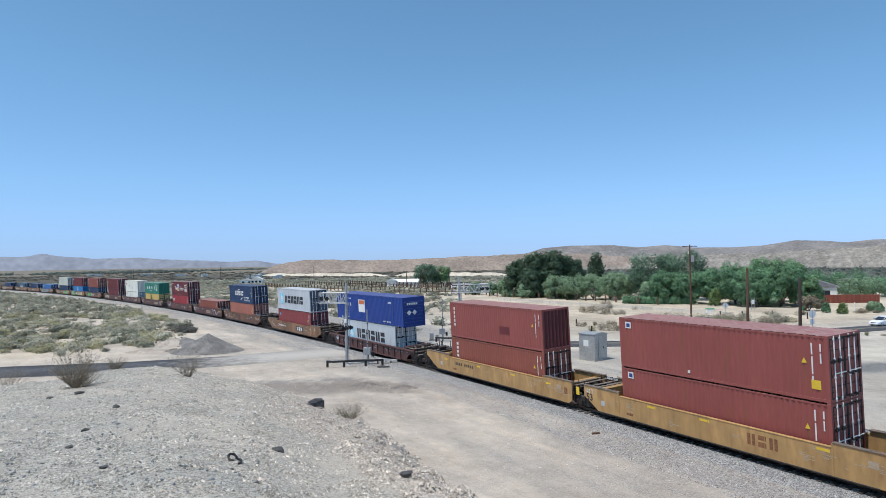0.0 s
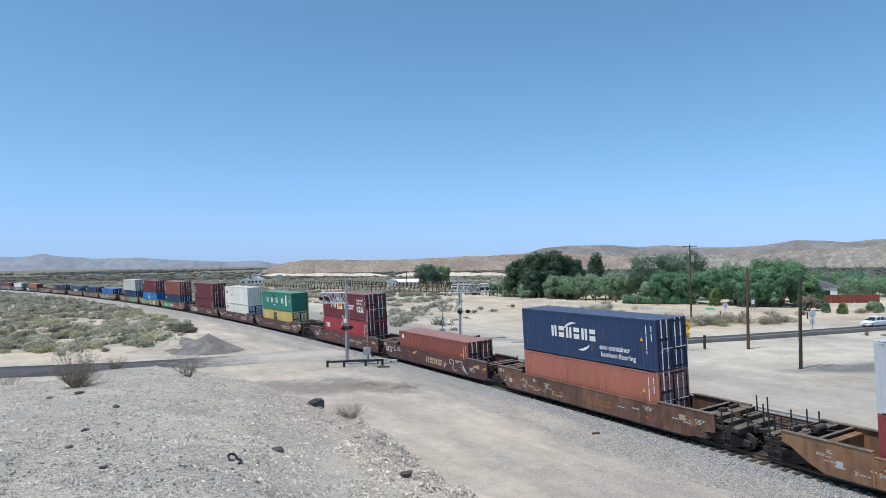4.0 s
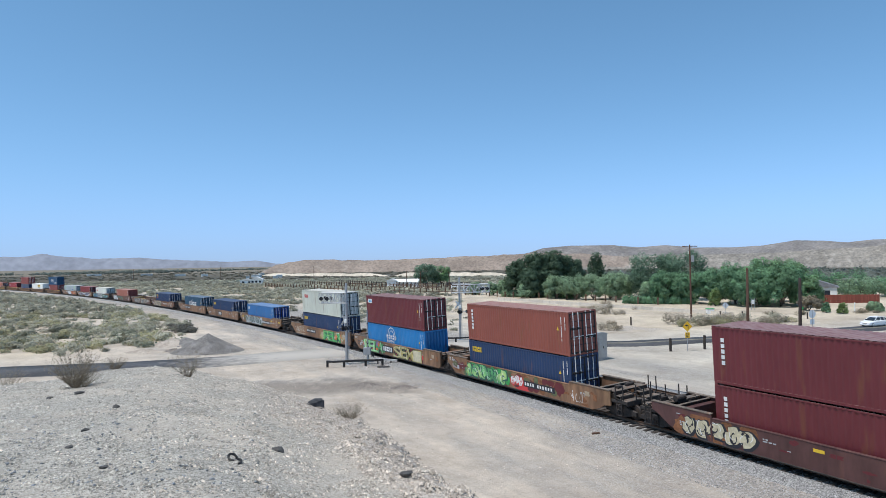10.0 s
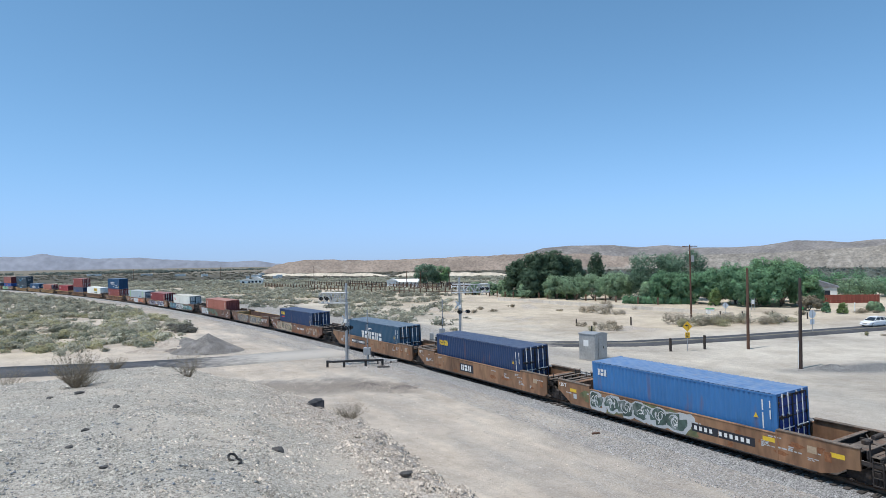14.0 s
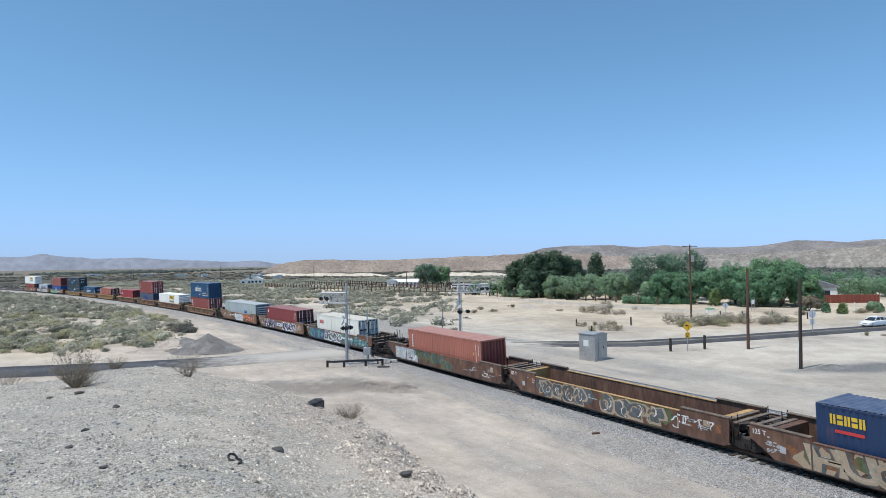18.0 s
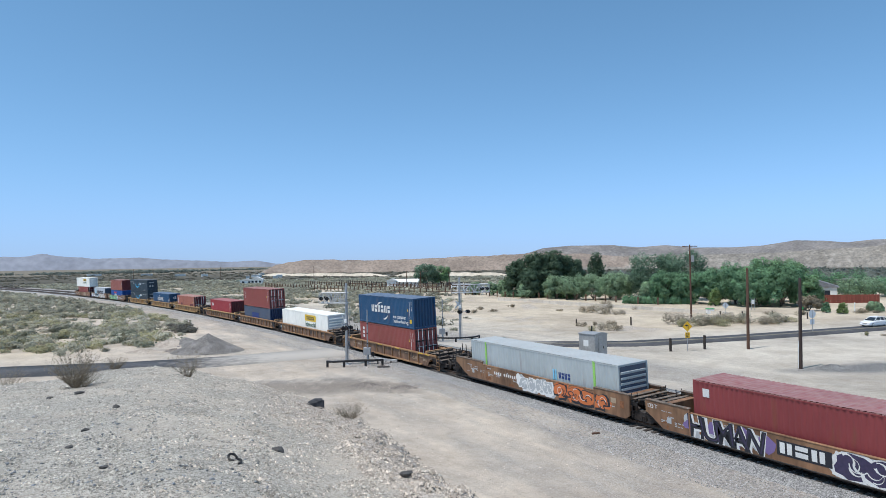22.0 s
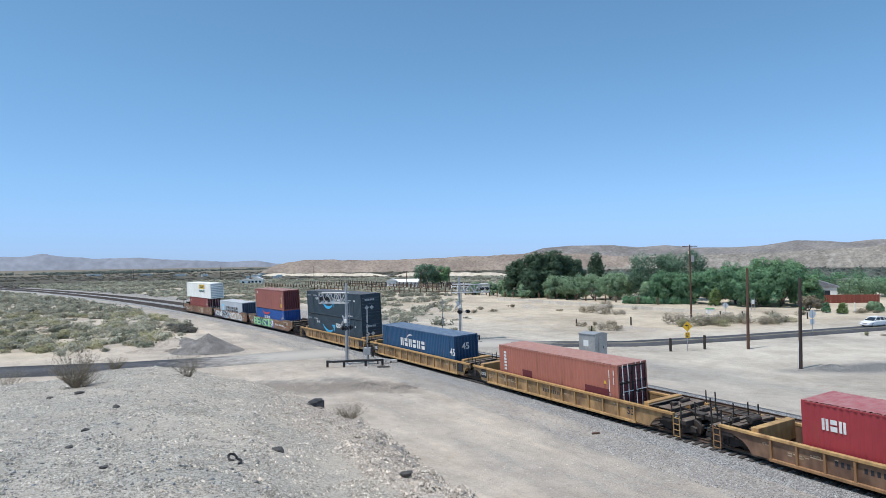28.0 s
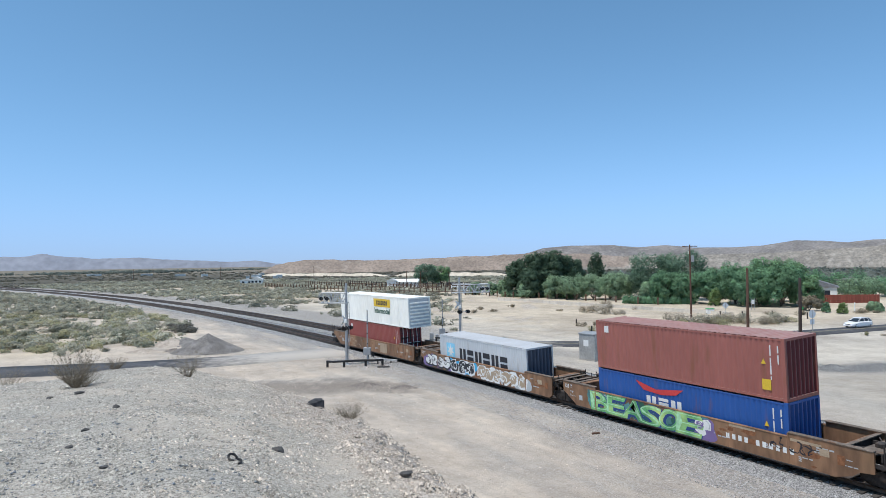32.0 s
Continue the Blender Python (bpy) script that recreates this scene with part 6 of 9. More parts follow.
w = well_wagon("umber", "weathered yellow ribbed well wagon", -519.0, "ribbed", "joint", "coupler", "ochre", top=1.22)
words(w, "53", 7.9, 0.5, 0.4, "black", -1.424)
blocks(w, -4.6, 0.6, 2.4, 0.3, 9, "black", -1.4245)
c = container("bright_red", "single bright red container with white lettering", -519.0, BASE_Z, nose="wall", nose_tone="maroon")
blocks(c, -5.2, 1.75, 1.1, 0.5, 3, "white")
codes(c, L40, HC)

w = well_wagon("ochre", "weathered yellow ribbed well wagon", -542.45, "ribbed", "coupler", "joint", "yellow", top=1.22)
words(w, "53", 6.9, 0.5, 0.4, "black", -1.424)
blocks(w, -0.8, 0.5, 1.8, 0.3, 9, "black", -1.4245)
c = container("salmon", "single faded salmon red container with dark patches", -542.45, BASE_Z, nose_tone="maroon")
plate(c, -3.3, 0.9, 1.1, 0.5, "dark_red", -1.2236)
plate(c, 3.2, 0.6, 2.2, 0.75, "dark_red", -1.2236)
for i in range(6):
    plate(c, -5.5, 1.1 + i * 0.24, 0.3, 0.17, "white")
codes(c, L40, HC)

w = well_wagon("ochre", "weathered yellow ribbed well wagon", -562.0, "ribbed", inner="yellow", top=1.22)
words(w, "53", 6.8, 0.5, 0.4, "black", -1.424)
c = container("deep_blue", "single long dark blue container with white lettering", -562.0, BASE_Z, L45, HC, "wall")
blocks(c, -2.9, 1.2, 4.9, 0.75, 6, "white", -1.224, 0.4)
arc_mark(c, -0.8, 1.1, 1.25, 75, 135, "white", 0.03, 0.14)
words(c, "45", 6.15, 1.25, 0.6, "white", -1.232)
words(c, "45", 0, 0, 0.55, "white", 0, Matrix.Translation((L45 / 2 + 0.02, -0.45, 1.7)) @ Matrix.Rotation(math.pi / 2, 4, "Z"))

w = well_wagon("ochre", "weathered yellow ribbed well wagon carrying two dark containers", -581.95, "ribbed", "joint", "coupler", "yellow", top=1.22)
words(w, "53", 6.3, 0.5, 0.4, "black", -1.424)
spray(w, -3.2, -1.0, "black", "rust", 151, 0.4, 1.2, None, 4)
for up, txt in ((BASE_Z, "long blue-black domestic container, lower of two"), (UP2, "long blue-black domestic container, upper of two")):
    c = container("black_blue", txt, -581.95, up, L53, HC, "ribs")
    arc_mark(c, -1.2, 3.6, 2.6, 225, 300, "cyan", 0.12, 0.34)
    bm = bmesh.new()
    bm.faces.new([bm.verts.new((0.1 + a, -1.2255, 1.55 + b)) for a, b in ((-0.35, 0.3), (0.55, 0.4), (0.35, -0.5), (0.15, -0.1))])
    part("emblem", bm, MARK["cyan"], c)
    blocks(c, 0.9, 1.65, 1.7, 0.5, 5, "white", -1.224, 0.4)
    blocks(c, 3.6, 2.0, 1.9, 0.22, 14, "silver")
    blocks(c, -5.9, 2.25, 1.3, 0.2, 12, "silver")
    blocks(c, -7.8, 2.25, 1.2, 0.2, 6, "silver")
    blocks(c, 6.2, 2.0, 0.4, 0.2, 2, "white")
    blocks(c, 4.3, 0.25, 1.5, 0.2, 9, "white")
    for x in (-4.9, -4.35):
        bm = bmesh.new()
        bm.faces.new([bm.verts.new((x + a, -1.2245, 2.0 + b)) for a, b in ((0, -0.24), (0.24, 0), (0, 0.24), (-0.24, 0))])
        part("diamond_mark", bm, MARK["silver"], c)
    nose_marks(c, "silver")

w = well_wagon("orange", "orange-brown well wagon with turquoise graffiti", -605.2, front="coupler")
sprayed_word(w, "BEASOE", -6.5, 1.5, "lime_spray", "dark_blue", ["aqua", "dark_green", "teal_spray"], 161, light="pale_lime")
spray(w, 1.2, 2.2, "white", "violet", 162, 0.3, 1.35, "violet", 1)
blocks(w, 3.0, 0.62, 3.6, 0.34, 10, "white", -1.503)
spray(w, 5.4, 7.6, "black", "rust", 163, 0.8, 1.3, None, 5)
for x in (3.2, 6.3):
    plate(w, x, 1.28, 1.4, 0.12, "tan", -1.5036)
c = container("royal", "bright blue container with a red bird mark, lower of two", -605.2, BASE_Z, height=STD, nose="wall")
codes(c, L40, STD)
bm = bmesh.new()
bm.faces.new([bm.verts.new((-1.6 + a, -1.2245, 1.75 + b)) for a, b in ((-1.5, 0.55), (0, 0.2), (1.9, 0.45), (1.4, 0.1), (0.4, -0.05), (-0.9, 0.05))])
part("emblem", bm, MARK["red"], c)
blocks(c, -2.3, 1.12, 2.6, 0.42, 3, "white")
c = container("faded", "weathered brick red container with a closed end, upper of two", -605.2, UP2S, nose="wall", nose_tone="maroon")
codes(c, L40, HC)
plate(c, -5.4, 2.2, 0.36, 0.4, "white")
plate(c, 4.9, 0.45, 0.45, 0.5, "yellow")

w = well_wagon("orange", "orange-brown well wagon with black and white tags", -624.7)
spray(w, -8.2, -4.2, "white", "black", 171, 0.3, 1.35, "violet", 4)
spray(w, -4.0, -0.4, "black", "white", 172, 0.3, 1.35, "cyan", 3)
spray(w, 0.2, 6.2, "tan", "white", 173, 0.3, 1.35, "silver", 6)
c = container("grey", "single light grey container with black lettering", -624.7, BASE_Z, nose="wall", nose_tone="slate")
plate(c, -5.0, 0.95, 1.35, 1.35, "pale_blue")
star_mark(c, -4.33, 1.62, 0.58)
blocks(c, -2.9, 1.0, 6.9, 1.0, 6, "black", -1.2245, 0.3)

w = well_wagon("orange", "last orange-brown well wagon of the train", -644.4, back="coupler")
spray(w, -7.5, -3.0, "tan", "rust", 181, 0.4, 1.2, None, 5)
plate(w, 2.0, 0.35, 1.5, 0.95, "tan", -1.5036)
c = container("red", "red container under a long white one", -644.6, BASE_Z, nose_tone="maroon")
codes(c, L40, HC)
plate(c, -5.4, 2.1, 0.35, 0.35, "white")
intermodal_box("long white domestic container overhanging a red one", -644.5, UP2)

# ---- hills and mountains ----
HILL_TAN = surface("dry_hill_slope", (0.30, 0.238, 0.19), 0.95, 0, 0.4, 0.25, 0.03, 0.24, 0.5, 0.2, (0.43, 0.37, 0.30), 0.30, (0.8, 1.2, 1), spec=0.1)
HILL_GREY = surface("scrubby_foothill_slope", (0.275, 0.245, 0.205), 0.95, 0, 0.42, 0.3, 0.04, 0.26, 0.5, 0.2, (0.50, 0.45, 0.385), 0.42, (0.8, 1.2, 1), spec=0.1)
HILL_BROWN = surface("brown_hill_slope", (0.245, 0.224, 0.208), 0.95, 0, 0.22, 0.2, 0.02, 0.26, 0.5, 0.1, (0.43, 0.39, 0.335), 0.20, (0.8, 1.2, 1), spec=0.1)
# the blue-grey of distance: haze is mixed into this range's own colour
HAZE_BLUE = surface("haze_tinted_range", (0.25, 0.262, 0.298), 0.95, 0, 0.03, 0.15, 0.004, 0.1, 0.3, 0.03, spec=0.1)
PALE_BANK = surface("pale_sand_bank", (0.62, 0.54, 0.43), 0.95, 0, 0.3, 0.15, 0.05, 0.15, 0.3, 2, spec=0.1)


def by_slope(m):
    n, link = m.node_tree.nodes, m.node_tree.links.new
    at_ = n.new("ShaderNodeAttribute")
    at_.attribute_name = "lay"
    link(at_.outputs["Vector"], n["Mapping"].inputs[0])


for hill_ in (HILL_TAN, HILL_GREY, HILL_BROWN, HAZE_BLUE):
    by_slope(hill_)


def range_of_hills(name, label, angles, heights, d0, d1, material, steps=26, fine=0.35, rough=0.12, seed=3, face=0.0, fall=True, gully=0.0):
    """A stretch of hills round the viewpoint: height by bearing, rising from d0 and falling behind d1."""
    az = np.arange(angles[0], angles[-1] + 0.01, fine)
    top = np.interp(az, angles, heights)
    r = np.linspace(0, 1.3 if fall else 1.0, steps)
    v = []
    for f in r:
        d = d0 + (d1 - d0) * f
        up = np.clip(f, 0, 1)
        prof = (face + (1 - face) * up ** 0.9) * min(1, f * 12) if f <= 1 else max(0.0, 1 - (f - 1) * 3.3)
        x, y = d * np.sin(np.radians(az)), d * np.cos(np.radians(az))
        n_ = smooth_noise(x, y, (d1 - d0) * 0.22, seed) + 0.6 * smooth_noise(x, y, (d1 - d0) * 0.07, seed + 1)
        if gully:
            g_ = smooth_noise(az * 1.0 + up * 2.5, az * 0.0 + d * 0.0012, 1.3, seed + 4) + 0.6 * smooth_noise(az * 1.0 - up, az * 0.0, 0.55, seed + 5)
            n_ = n_ * 0.8 - gully * np.abs(g_)
        amp = rough * up * (1 - up * 0.8) * 1.6 if f <= 1 else 0
        v.append(np.stack([x, y, PLAIN - 1.5 + (top + 1.5) * prof + n_ * top * amp], 1))
    k = len(az)
    ii = (np.arange(steps - 1)[:, None] * k + np.arange(k - 1)[None]).ravel()
    v = np.concatenate(v)
    me = grid_mesh(name, v, np.stack([ii, ii + 1, ii + k + 1, ii + k], 1), True)
    # the ground's grain runs down the slope, so it is laid out by bearing and height
    lay = np.stack([np.tile(np.radians(az), steps) * (d0 + d1) / 2, v[:, 2] * 1.2, np.repeat(r, k) * (d1 - d0) * 0.02], 1)
    me.attributes.new("lay", "FLOAT_VECTOR", "POINT").data.foreach_set("vector", lay.astype(np.float32).ravel())
    ob = put(name, me, material)
    return tagged(ob, label, "hills", kind="structure")


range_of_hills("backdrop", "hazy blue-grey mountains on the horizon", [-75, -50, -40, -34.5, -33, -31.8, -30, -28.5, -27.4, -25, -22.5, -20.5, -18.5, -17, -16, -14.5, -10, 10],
               [90, 70, 60, 80, 84, 96, 76, 64, 66, 70, 52, 46, 36, 38, 42, 18, 14, 10], 3600, 4400, HAZE_BLUE, 20, 0.15, 0.12, 5, gully=0.5)
range_of_hills("backdrop", "low tan mesa with a flat top", [-15.6, -14.6, -13.4, -11.8, -10, -7, -4, -1.2, 2.4, 6, 9, 12, 16],
               [1, 9, 14, 16.2, 16.4, 15.4, 15, 16.6, 18, 21, 22, 20, 14], 720, 1010, HILL_TAN, 22, 0.2, 0.16, 9, 0.15)
range_of_hills("backdrop", "rounded brown desert hills", [2, 5, 7.6, 8.8, 11.2, 14.5, 16.8, 19, 21.2, 24.3, 26.3, 28.6, 30.5, 32, 33.6, 36, 42, 55, 80],
               [2, 20, 42, 58, 65, 64, 54, 60, 49, 47, 51, 66, 62, 55, 62, 62, 60, 70, 60], 1050, 2450, HILL_BROWN, 36, 0.14, 0.075, 13, gully=1.3)
b = range_of_hills("backdrop", "lower tan foothills before the hills", [6, 10, 15, 20, 25, 28, 31, 34, 40, 50], [2, 13, 17, 18, 18, 19, 24, 28, 26, 20], 620, 1300, HILL_GREY, 30, 0.14, 0.11, 21, gully=1.3)


def bank(x0, y0, x1, y1, h, depth, label):
    bm = bmesh.new()
    n = 40
    rows = []
    for i in range(n + 1):
        f = i / n
        x, y = x0 + (x1 - x0) * f, y0 + (y1 - y0) * f
        hh = h * (0.86 + 0.14 * math.sin(i * 0.7) * math.cos(i * 0.33)) * min(1, f * 8, (1 - f) * 8)
        rows.append([bm.verts.new(p) for p in ((x, y, PLAIN - 0.3), (x, y + depth * 0.3, PLAIN + hh), (x, y + depth * 0.7, PLAIN + hh), (x, y + depth, PLAIN - 0.3))])
    for i in range(n):
        for j in range(3):
            bm.faces.new((rows[i][j], rows[i + 1][j], rows[i + 1][j + 1], rows[i][j + 1]))
    return tagged(put("sand_bank", mesh_from(bm, "sand_bank"), PALE_BANK), label, "sand bank", kind="structure")


bank(-166, 575, -40, 482, 2.6, 12, "long pale sand bank at the foot of the mesa")
bank(-38, 478, 46, 425, 2.9, 10, "pale sand bank behind the yard")

# ---- plants ----
LEAF = {
    "pine": surface("dark_pine_needles", (0.115, 0.178, 0.112), 0.6, 0, 1.5, 0.3, 0.3, 0.3, 0, island=0.16, thin=0.4),
    "willow": surface("grey_green_leaves", (0.310, 0.435, 0.270), 0.6, 0, 0.9, 0.3, 0.2, 0.2, 0, island=0.16, thin=0.4),
    "broad": surface("green_leaves", (0.215, 0.380, 0.215), 0.6, 0, 0.9, 0.35, 0.2, 0.3, 0, island=0.13, thin=0.4),
    "deep": surface("deep_green_leaves", (0.170, 0.265, 0.180), 0.6, 0, 0.9, 0.35, 0.2, 0.3, 0, island=0.13, thin=0.4),
    "feather": surface("feathery_green_leaves", (0.245, 0.405, 0.215), 0.6, 0, 0.9, 0.35, 0.2, 0.3, 0, island=0.13, thin=0.45),
    "light": surface("fresh_green_leaves", (0.23, 0.32, 0.13), 0.6, 0, 1.5, 0.3, 0.3, 0.25, 0, island=0.16, thin=0.4),
    "dry": surface("dry_brown_leaves", (0.31, 0.265, 0.19), 0.8, 0, 1.5, 0.3, 0.3, 0.2, 0, island=0.16, thin=0.4),
}
BARK = surface("rough_bark", (0.11, 0.085, 0.065), 0.9, 0, 6, 0.3, 1, 0.2, 0.5, 20, stretch=(1, 1, 0.3))
SAGE = surface("sagebrush_leaves", (0.465, 0.452, 0.355), 0.8, 0, 0.30, 0.32, 0.03, 0.28, 0, island=0.14, thin=0.45)
OLIVE_SAGE = surface("olive_brush_leaves", (0.44, 0.42, 0.265), 0.8, 0, 0.30, 0.25, 0.03, 0.2, 0, island=0.12, thin=0.45)
DARK_SAGE = surface("dark_brush_leaves", (0.29, 0.30, 0.225), 0.8, 0, 0.30, 0.25, 0.03, 0.2, 0, island=0.12, thin=0.45)
TWIG = surface("dry_twigs", (0.23, 0.19, 0.14), 0.9, 0, 5, 0.2, 1, 0.2, 0.1, island=0.3)


def leaf_cloud(blobs, count, size, seed, flat=1.0, heart=None):
    """Leaf cards in and on a set of ellipsoids (x, y, z, rx, ry, rz): corners and faces."""
    r = np.random.default_rng(seed)
    vol = np.array([b[3] * b[4] * b[5] for b in blobs]) ** 0.67
    pick = r.choice(len(blobs), count, p=vol / vol.sum())
    bl = np.array(blobs)[pick]
    d = r.normal(size=(count, 3))
    d /= np.linalg.norm(d, axis=1)[:, None]
    rad = r.uniform(0.45, 1.0, count) ** 0.5 * r.uniform(0.88, 1.1, count)
    lump = 1 + 0.16 * np.sin(d[:, 0] * 7 + pick) * np.sin(d[:, 1] * 6 + 2 * pick) + 0.10 * np.sin(d[:, 2] * 9 + pick)
    p = bl[:, :3] + d * bl[:, 3:] * (rad * lump)[:, None]
    a = r.normal(size=(count, 3)) * 0.36 + d * 0.9 + np.array([0, 0, 0.35])
    a /= np.linalg.norm(a, axis=1)[:, None]
    u = np.cross(a, r.normal(size=(count, 3)))
    u /= np.linalg.norm(u, axis=1)[:, None]
    w = np.cross(a, u)
    s = size * r.uniform(0.55, 1.35, count)[:, None]
    q = np.stack([p - u * s - w * s * 0.5 * flat, p + u * s * 0.9 - w * s * 0.6 * flat, p + u * s * 1.05 + w * s * 0.55 * flat, p - u * s * 0.85 + w * s * 0.6 * flat], 1)
    soft = a * 0.45 + d * 0.8 + r.normal(size=(count, 3)) * 0.12
    if heart is not None:
        out = p - np.array(heart)
        out /= np.linalg.norm(out, axis=1)[:, None] + 1e-6
        soft = a * 0.4 + d * 0.42 + out * 0.6 + r.normal(size=(count, 3)) * 0.1
    NORMALS["last"] = np.repeat(soft / np.linalg.norm(soft, axis=1)[:, None], 4, 0)
    return q.reshape(-1, 3), np.arange(count * 4).reshape(-1, 4)


NORMALS = {}


def leafy_mesh(name, v, f, normals):
    """Leaf cards shaded as the rounded mass that they make up."""
    me = grid_mesh(name, v, f, True)
    me.normals_split_custom_set_from_vertices(np.asarray(normals, np.float32))
    return me


def tree(x, y, height, width, leaf, label, seed, kind="round", stem=0.25, count=3200, size=0.30):
    r = random.Random(seed)
    z = float(ground_z(x, y)[0])
    t = group_of("tree", label, "tree", at=pose(x, y, z - 0.05))
    base = height * stem
    blobs = []
    if kind == "pine":
        for i in range(22):
            f = i / 21
            rr = width / 2 * (1.0 - 0.55 * abs(f - 0.4) ** 1.2) * r.uniform(0.3, 0.6)
            a = i * 2.4 + r.uniform(-0.4, 0.4)
            o = width * 0.30 * (1 - f * 0.55)
            blobs.append((o * math.cos(a), o * math.sin(a), base + (height - base) * (0.08 + 0.82 * f), rr, rr, height * r.uniform(0.10, 0.15)))
    else:
        for i in range(54):
            # limbs reach out from the middle; the tips are small and uneven
            a, up = i * 2.4 + r.uniform(-0.3, 0.3), r.uniform(-0.75, 1.0)
            q = r.uniform(0.45, 1.0) ** 0.6
            o = width * 0.43 * q * math.sqrt(max(0.05, 1 - up * up * 0.85))
            rr = width * r.uniform(0.07, 0.15)
            blobs.append((o * math.cos(a), o * math.sin(a), base + (height - base) * (0.46 + 0.44 * up * q), rr, rr, rr * r.uniform(0.7, 1.25)))
    v, f = leaf_cloud(blobs, int(count * 1.55), size * 0.64, seed, 1.0, (0, 0, base + (height - base) * 0.4) if kind != "pine" else None)
    v[:, 2] = np.maximum(v[:, 2], 0.15)
    top = v[:, 2].max()
    v[:, 2] *= height / top
    put("crown", leafy_mesh("crown", v, f, NORMALS["last"]), LEAF[leaf], t)
    bm = bmesh.new()
    lean = Vector((r.uniform(-0.3, 0.3), r.uniform(-0.3, 0.3), 0))
    add_tube(bm, (0, 0, -0.3), Vector((0, 0, base * 1.1)) + lean, height * 0.028, height * 0.02, 8)
    part("trunk", bm, BARK, t)
    for i in range(6):
        b = blobs[i * 2]
        bm = bmesh.new()
        mid = Vector((b[0] * 0.45, b[1] * 0.45, base + (b[2] - base) * 0.55))
        start = Vector((0, 0, base * r.uniform(0.7, 1.05))) + lean * 0.9
        add_tube(bm, start, mid, height * 0.016, height * 0.010, 6)
        add_tube(bm, mid, (b[0], b[1], b[2]), height * 0.010, height * 0.004, 6)
        part("limb", bm, BARK, t)
    return t


PINE = "dark green spreading pine in a windbreak"
for i, (x, y, h, w) in enumerate([(20.5, 181, 10.8, 8.5), (24.5, 177, 12.6, 9.5), (29.5, 177, 12.9, 9.5), (33.5, 180, 11.6, 8), (37.0, 183, 10.4, 7.5), (27, 186, 11.8, 9), (23, 172, 7.5, 6)]):
    tree(x, y, h, w, "pine", PINE, 200 + i, "pine", 0.06, 7000, 0.30)
tree(45.3, 192, 12.4, 6.5, "pine", "lone dark green pine", 210, "pine", 0.12, 2600, 0.32)
for i, (x, y, h, w) in enumerate([(29.0, 167, 6.4, 7), (33.0, 163, 7.0, 7.5), (37.0, 161, 6.8, 8.0), (40.5, 158, 6.4, 8), (44, 164, 7.2, 9), (22, 172, 4.0, 5), (17.5, 183, 5.0, 5), (48, 176, 6.2, 9), (52.5, 172, 6.0, 8)]):
    tree(x, y, h, w, "willow", "grey-green mesquite with drooping foliage", 220 + i, "round", 0.03, 4600, 0.22)
for i, (x, y, h, w, lf) in enumerate([(50.5, 157, 12.2, 13, "deep"), (57, 154, 12.4, 13, "deep"), (48.8, 143.5, 7.6, 8, "broad"), (53, 141, 7.6, 9, "broad"), (58.5, 138, 8.2, 9, "broad"), (63.5, 141, 9.4, 10, "broad"), (69, 146, 9.8, 11, "broad"),
                                      (62, 131, 7.6, 9, "broad"), (67.5, 130, 8.8, 10, "broad"), (66, 136, 10.2, 10, "feather"), (72, 137, 10.2, 11, "feather"), (71.5, 128, 6.6, 7, "feather"), (47.5, 148, 5.0, 6, "willow"), (76, 142, 8.6, 9, "broad")]):
    tree(x, y, h, w, lf, "leafy green shade tree behind the yard wall", 240 + i, "round", 0.05, 8000, 0.22)
tree(55.4, 132.5, 3.9, 3.0, "light", "small bright green conical tree", 260, "pine", 0.02, 1300, 0.18)
tree(-7.0, 262, 10.0, 11, "deep", "broad green tree beside a white building", 261, "round", 0.12, 3400, 0.36)
tree(-1.0, 268, 8.8, 9, "feather", "broad green tree beside a white building", 262, "round", 0.12, 2600, 0.36)
for i, (x, y, h, w, lf) in enumerate([(97, 152, 5.4, 9, "willow"), (103, 156, 5.2, 8, "willow"), (108, 158, 5.0, 8, "broad"), (98, 136, 3.2, 4.5, "willow"), (86, 168, 7.0, 9, "broad"), (80, 190, 7, 10, "broad"), (98, 205, 6.5, 11, "broad"), (114, 200, 6.5, 11, "broad"), (128, 205, 6.5, 12, "broad"), (105, 230, 7, 12, "broad"), (90, 225, 7, 12, "broad"),
                                      (75.5, 113.5, 2.0, 2.8, "willow"), (66.0, 117.0, 2.9, 4.0, "dry"), (14.5, 190, 4.4, 4.5, "willow"), (9.5, 196, 4.2, 4.5, "willow")]):
    tree(x, y, h, w, lf, "tall shrub near the houses" if h < 5 else "green tree among the houses", 270 + i, "round", 0.05, 1900, 0.28)

for i, (x, y) in enumerate(((66.3, 112.5), (67.6, 109.9))):
    tree(x, y, 2.0, 1.7 + 0.4 * i, "light" if i else "broad", "small clipped conical green tree", 290 + i, "pine", 0.02, 900, 0.14)

# clipped hedge
hv, hf = leaf_cloud([(41 + i * 1.1, 145.6 - i * 0.62, 0.75, 0.9, 0.8, 1.0) for i in range(12)], 3600, 0.2, 290)
hedge = put("hedge", leafy_mesh("hedge", hv + np.array([0, 0, PLAIN]), hf, NORMALS["last"]), LEAF["broad"])
tagged(hedge, "low clipped green hedge along the yard", "hedge")
hv, hf = leaf_cloud([(17 + i * 1.15, 181.5 - i * 1.0, 0.9, 1.0, 0.8, 1.3) for i in range(16)], 3600, 0.22, 291)
hedge = put("hedge", leafy_mesh("hedge", hv + np.array([0, 0, PLAIN]), hf, NORMALS["last"]), LEAF["willow"])
tagged(hedge, "straggling grey-green hedge below the pines", "hedge")


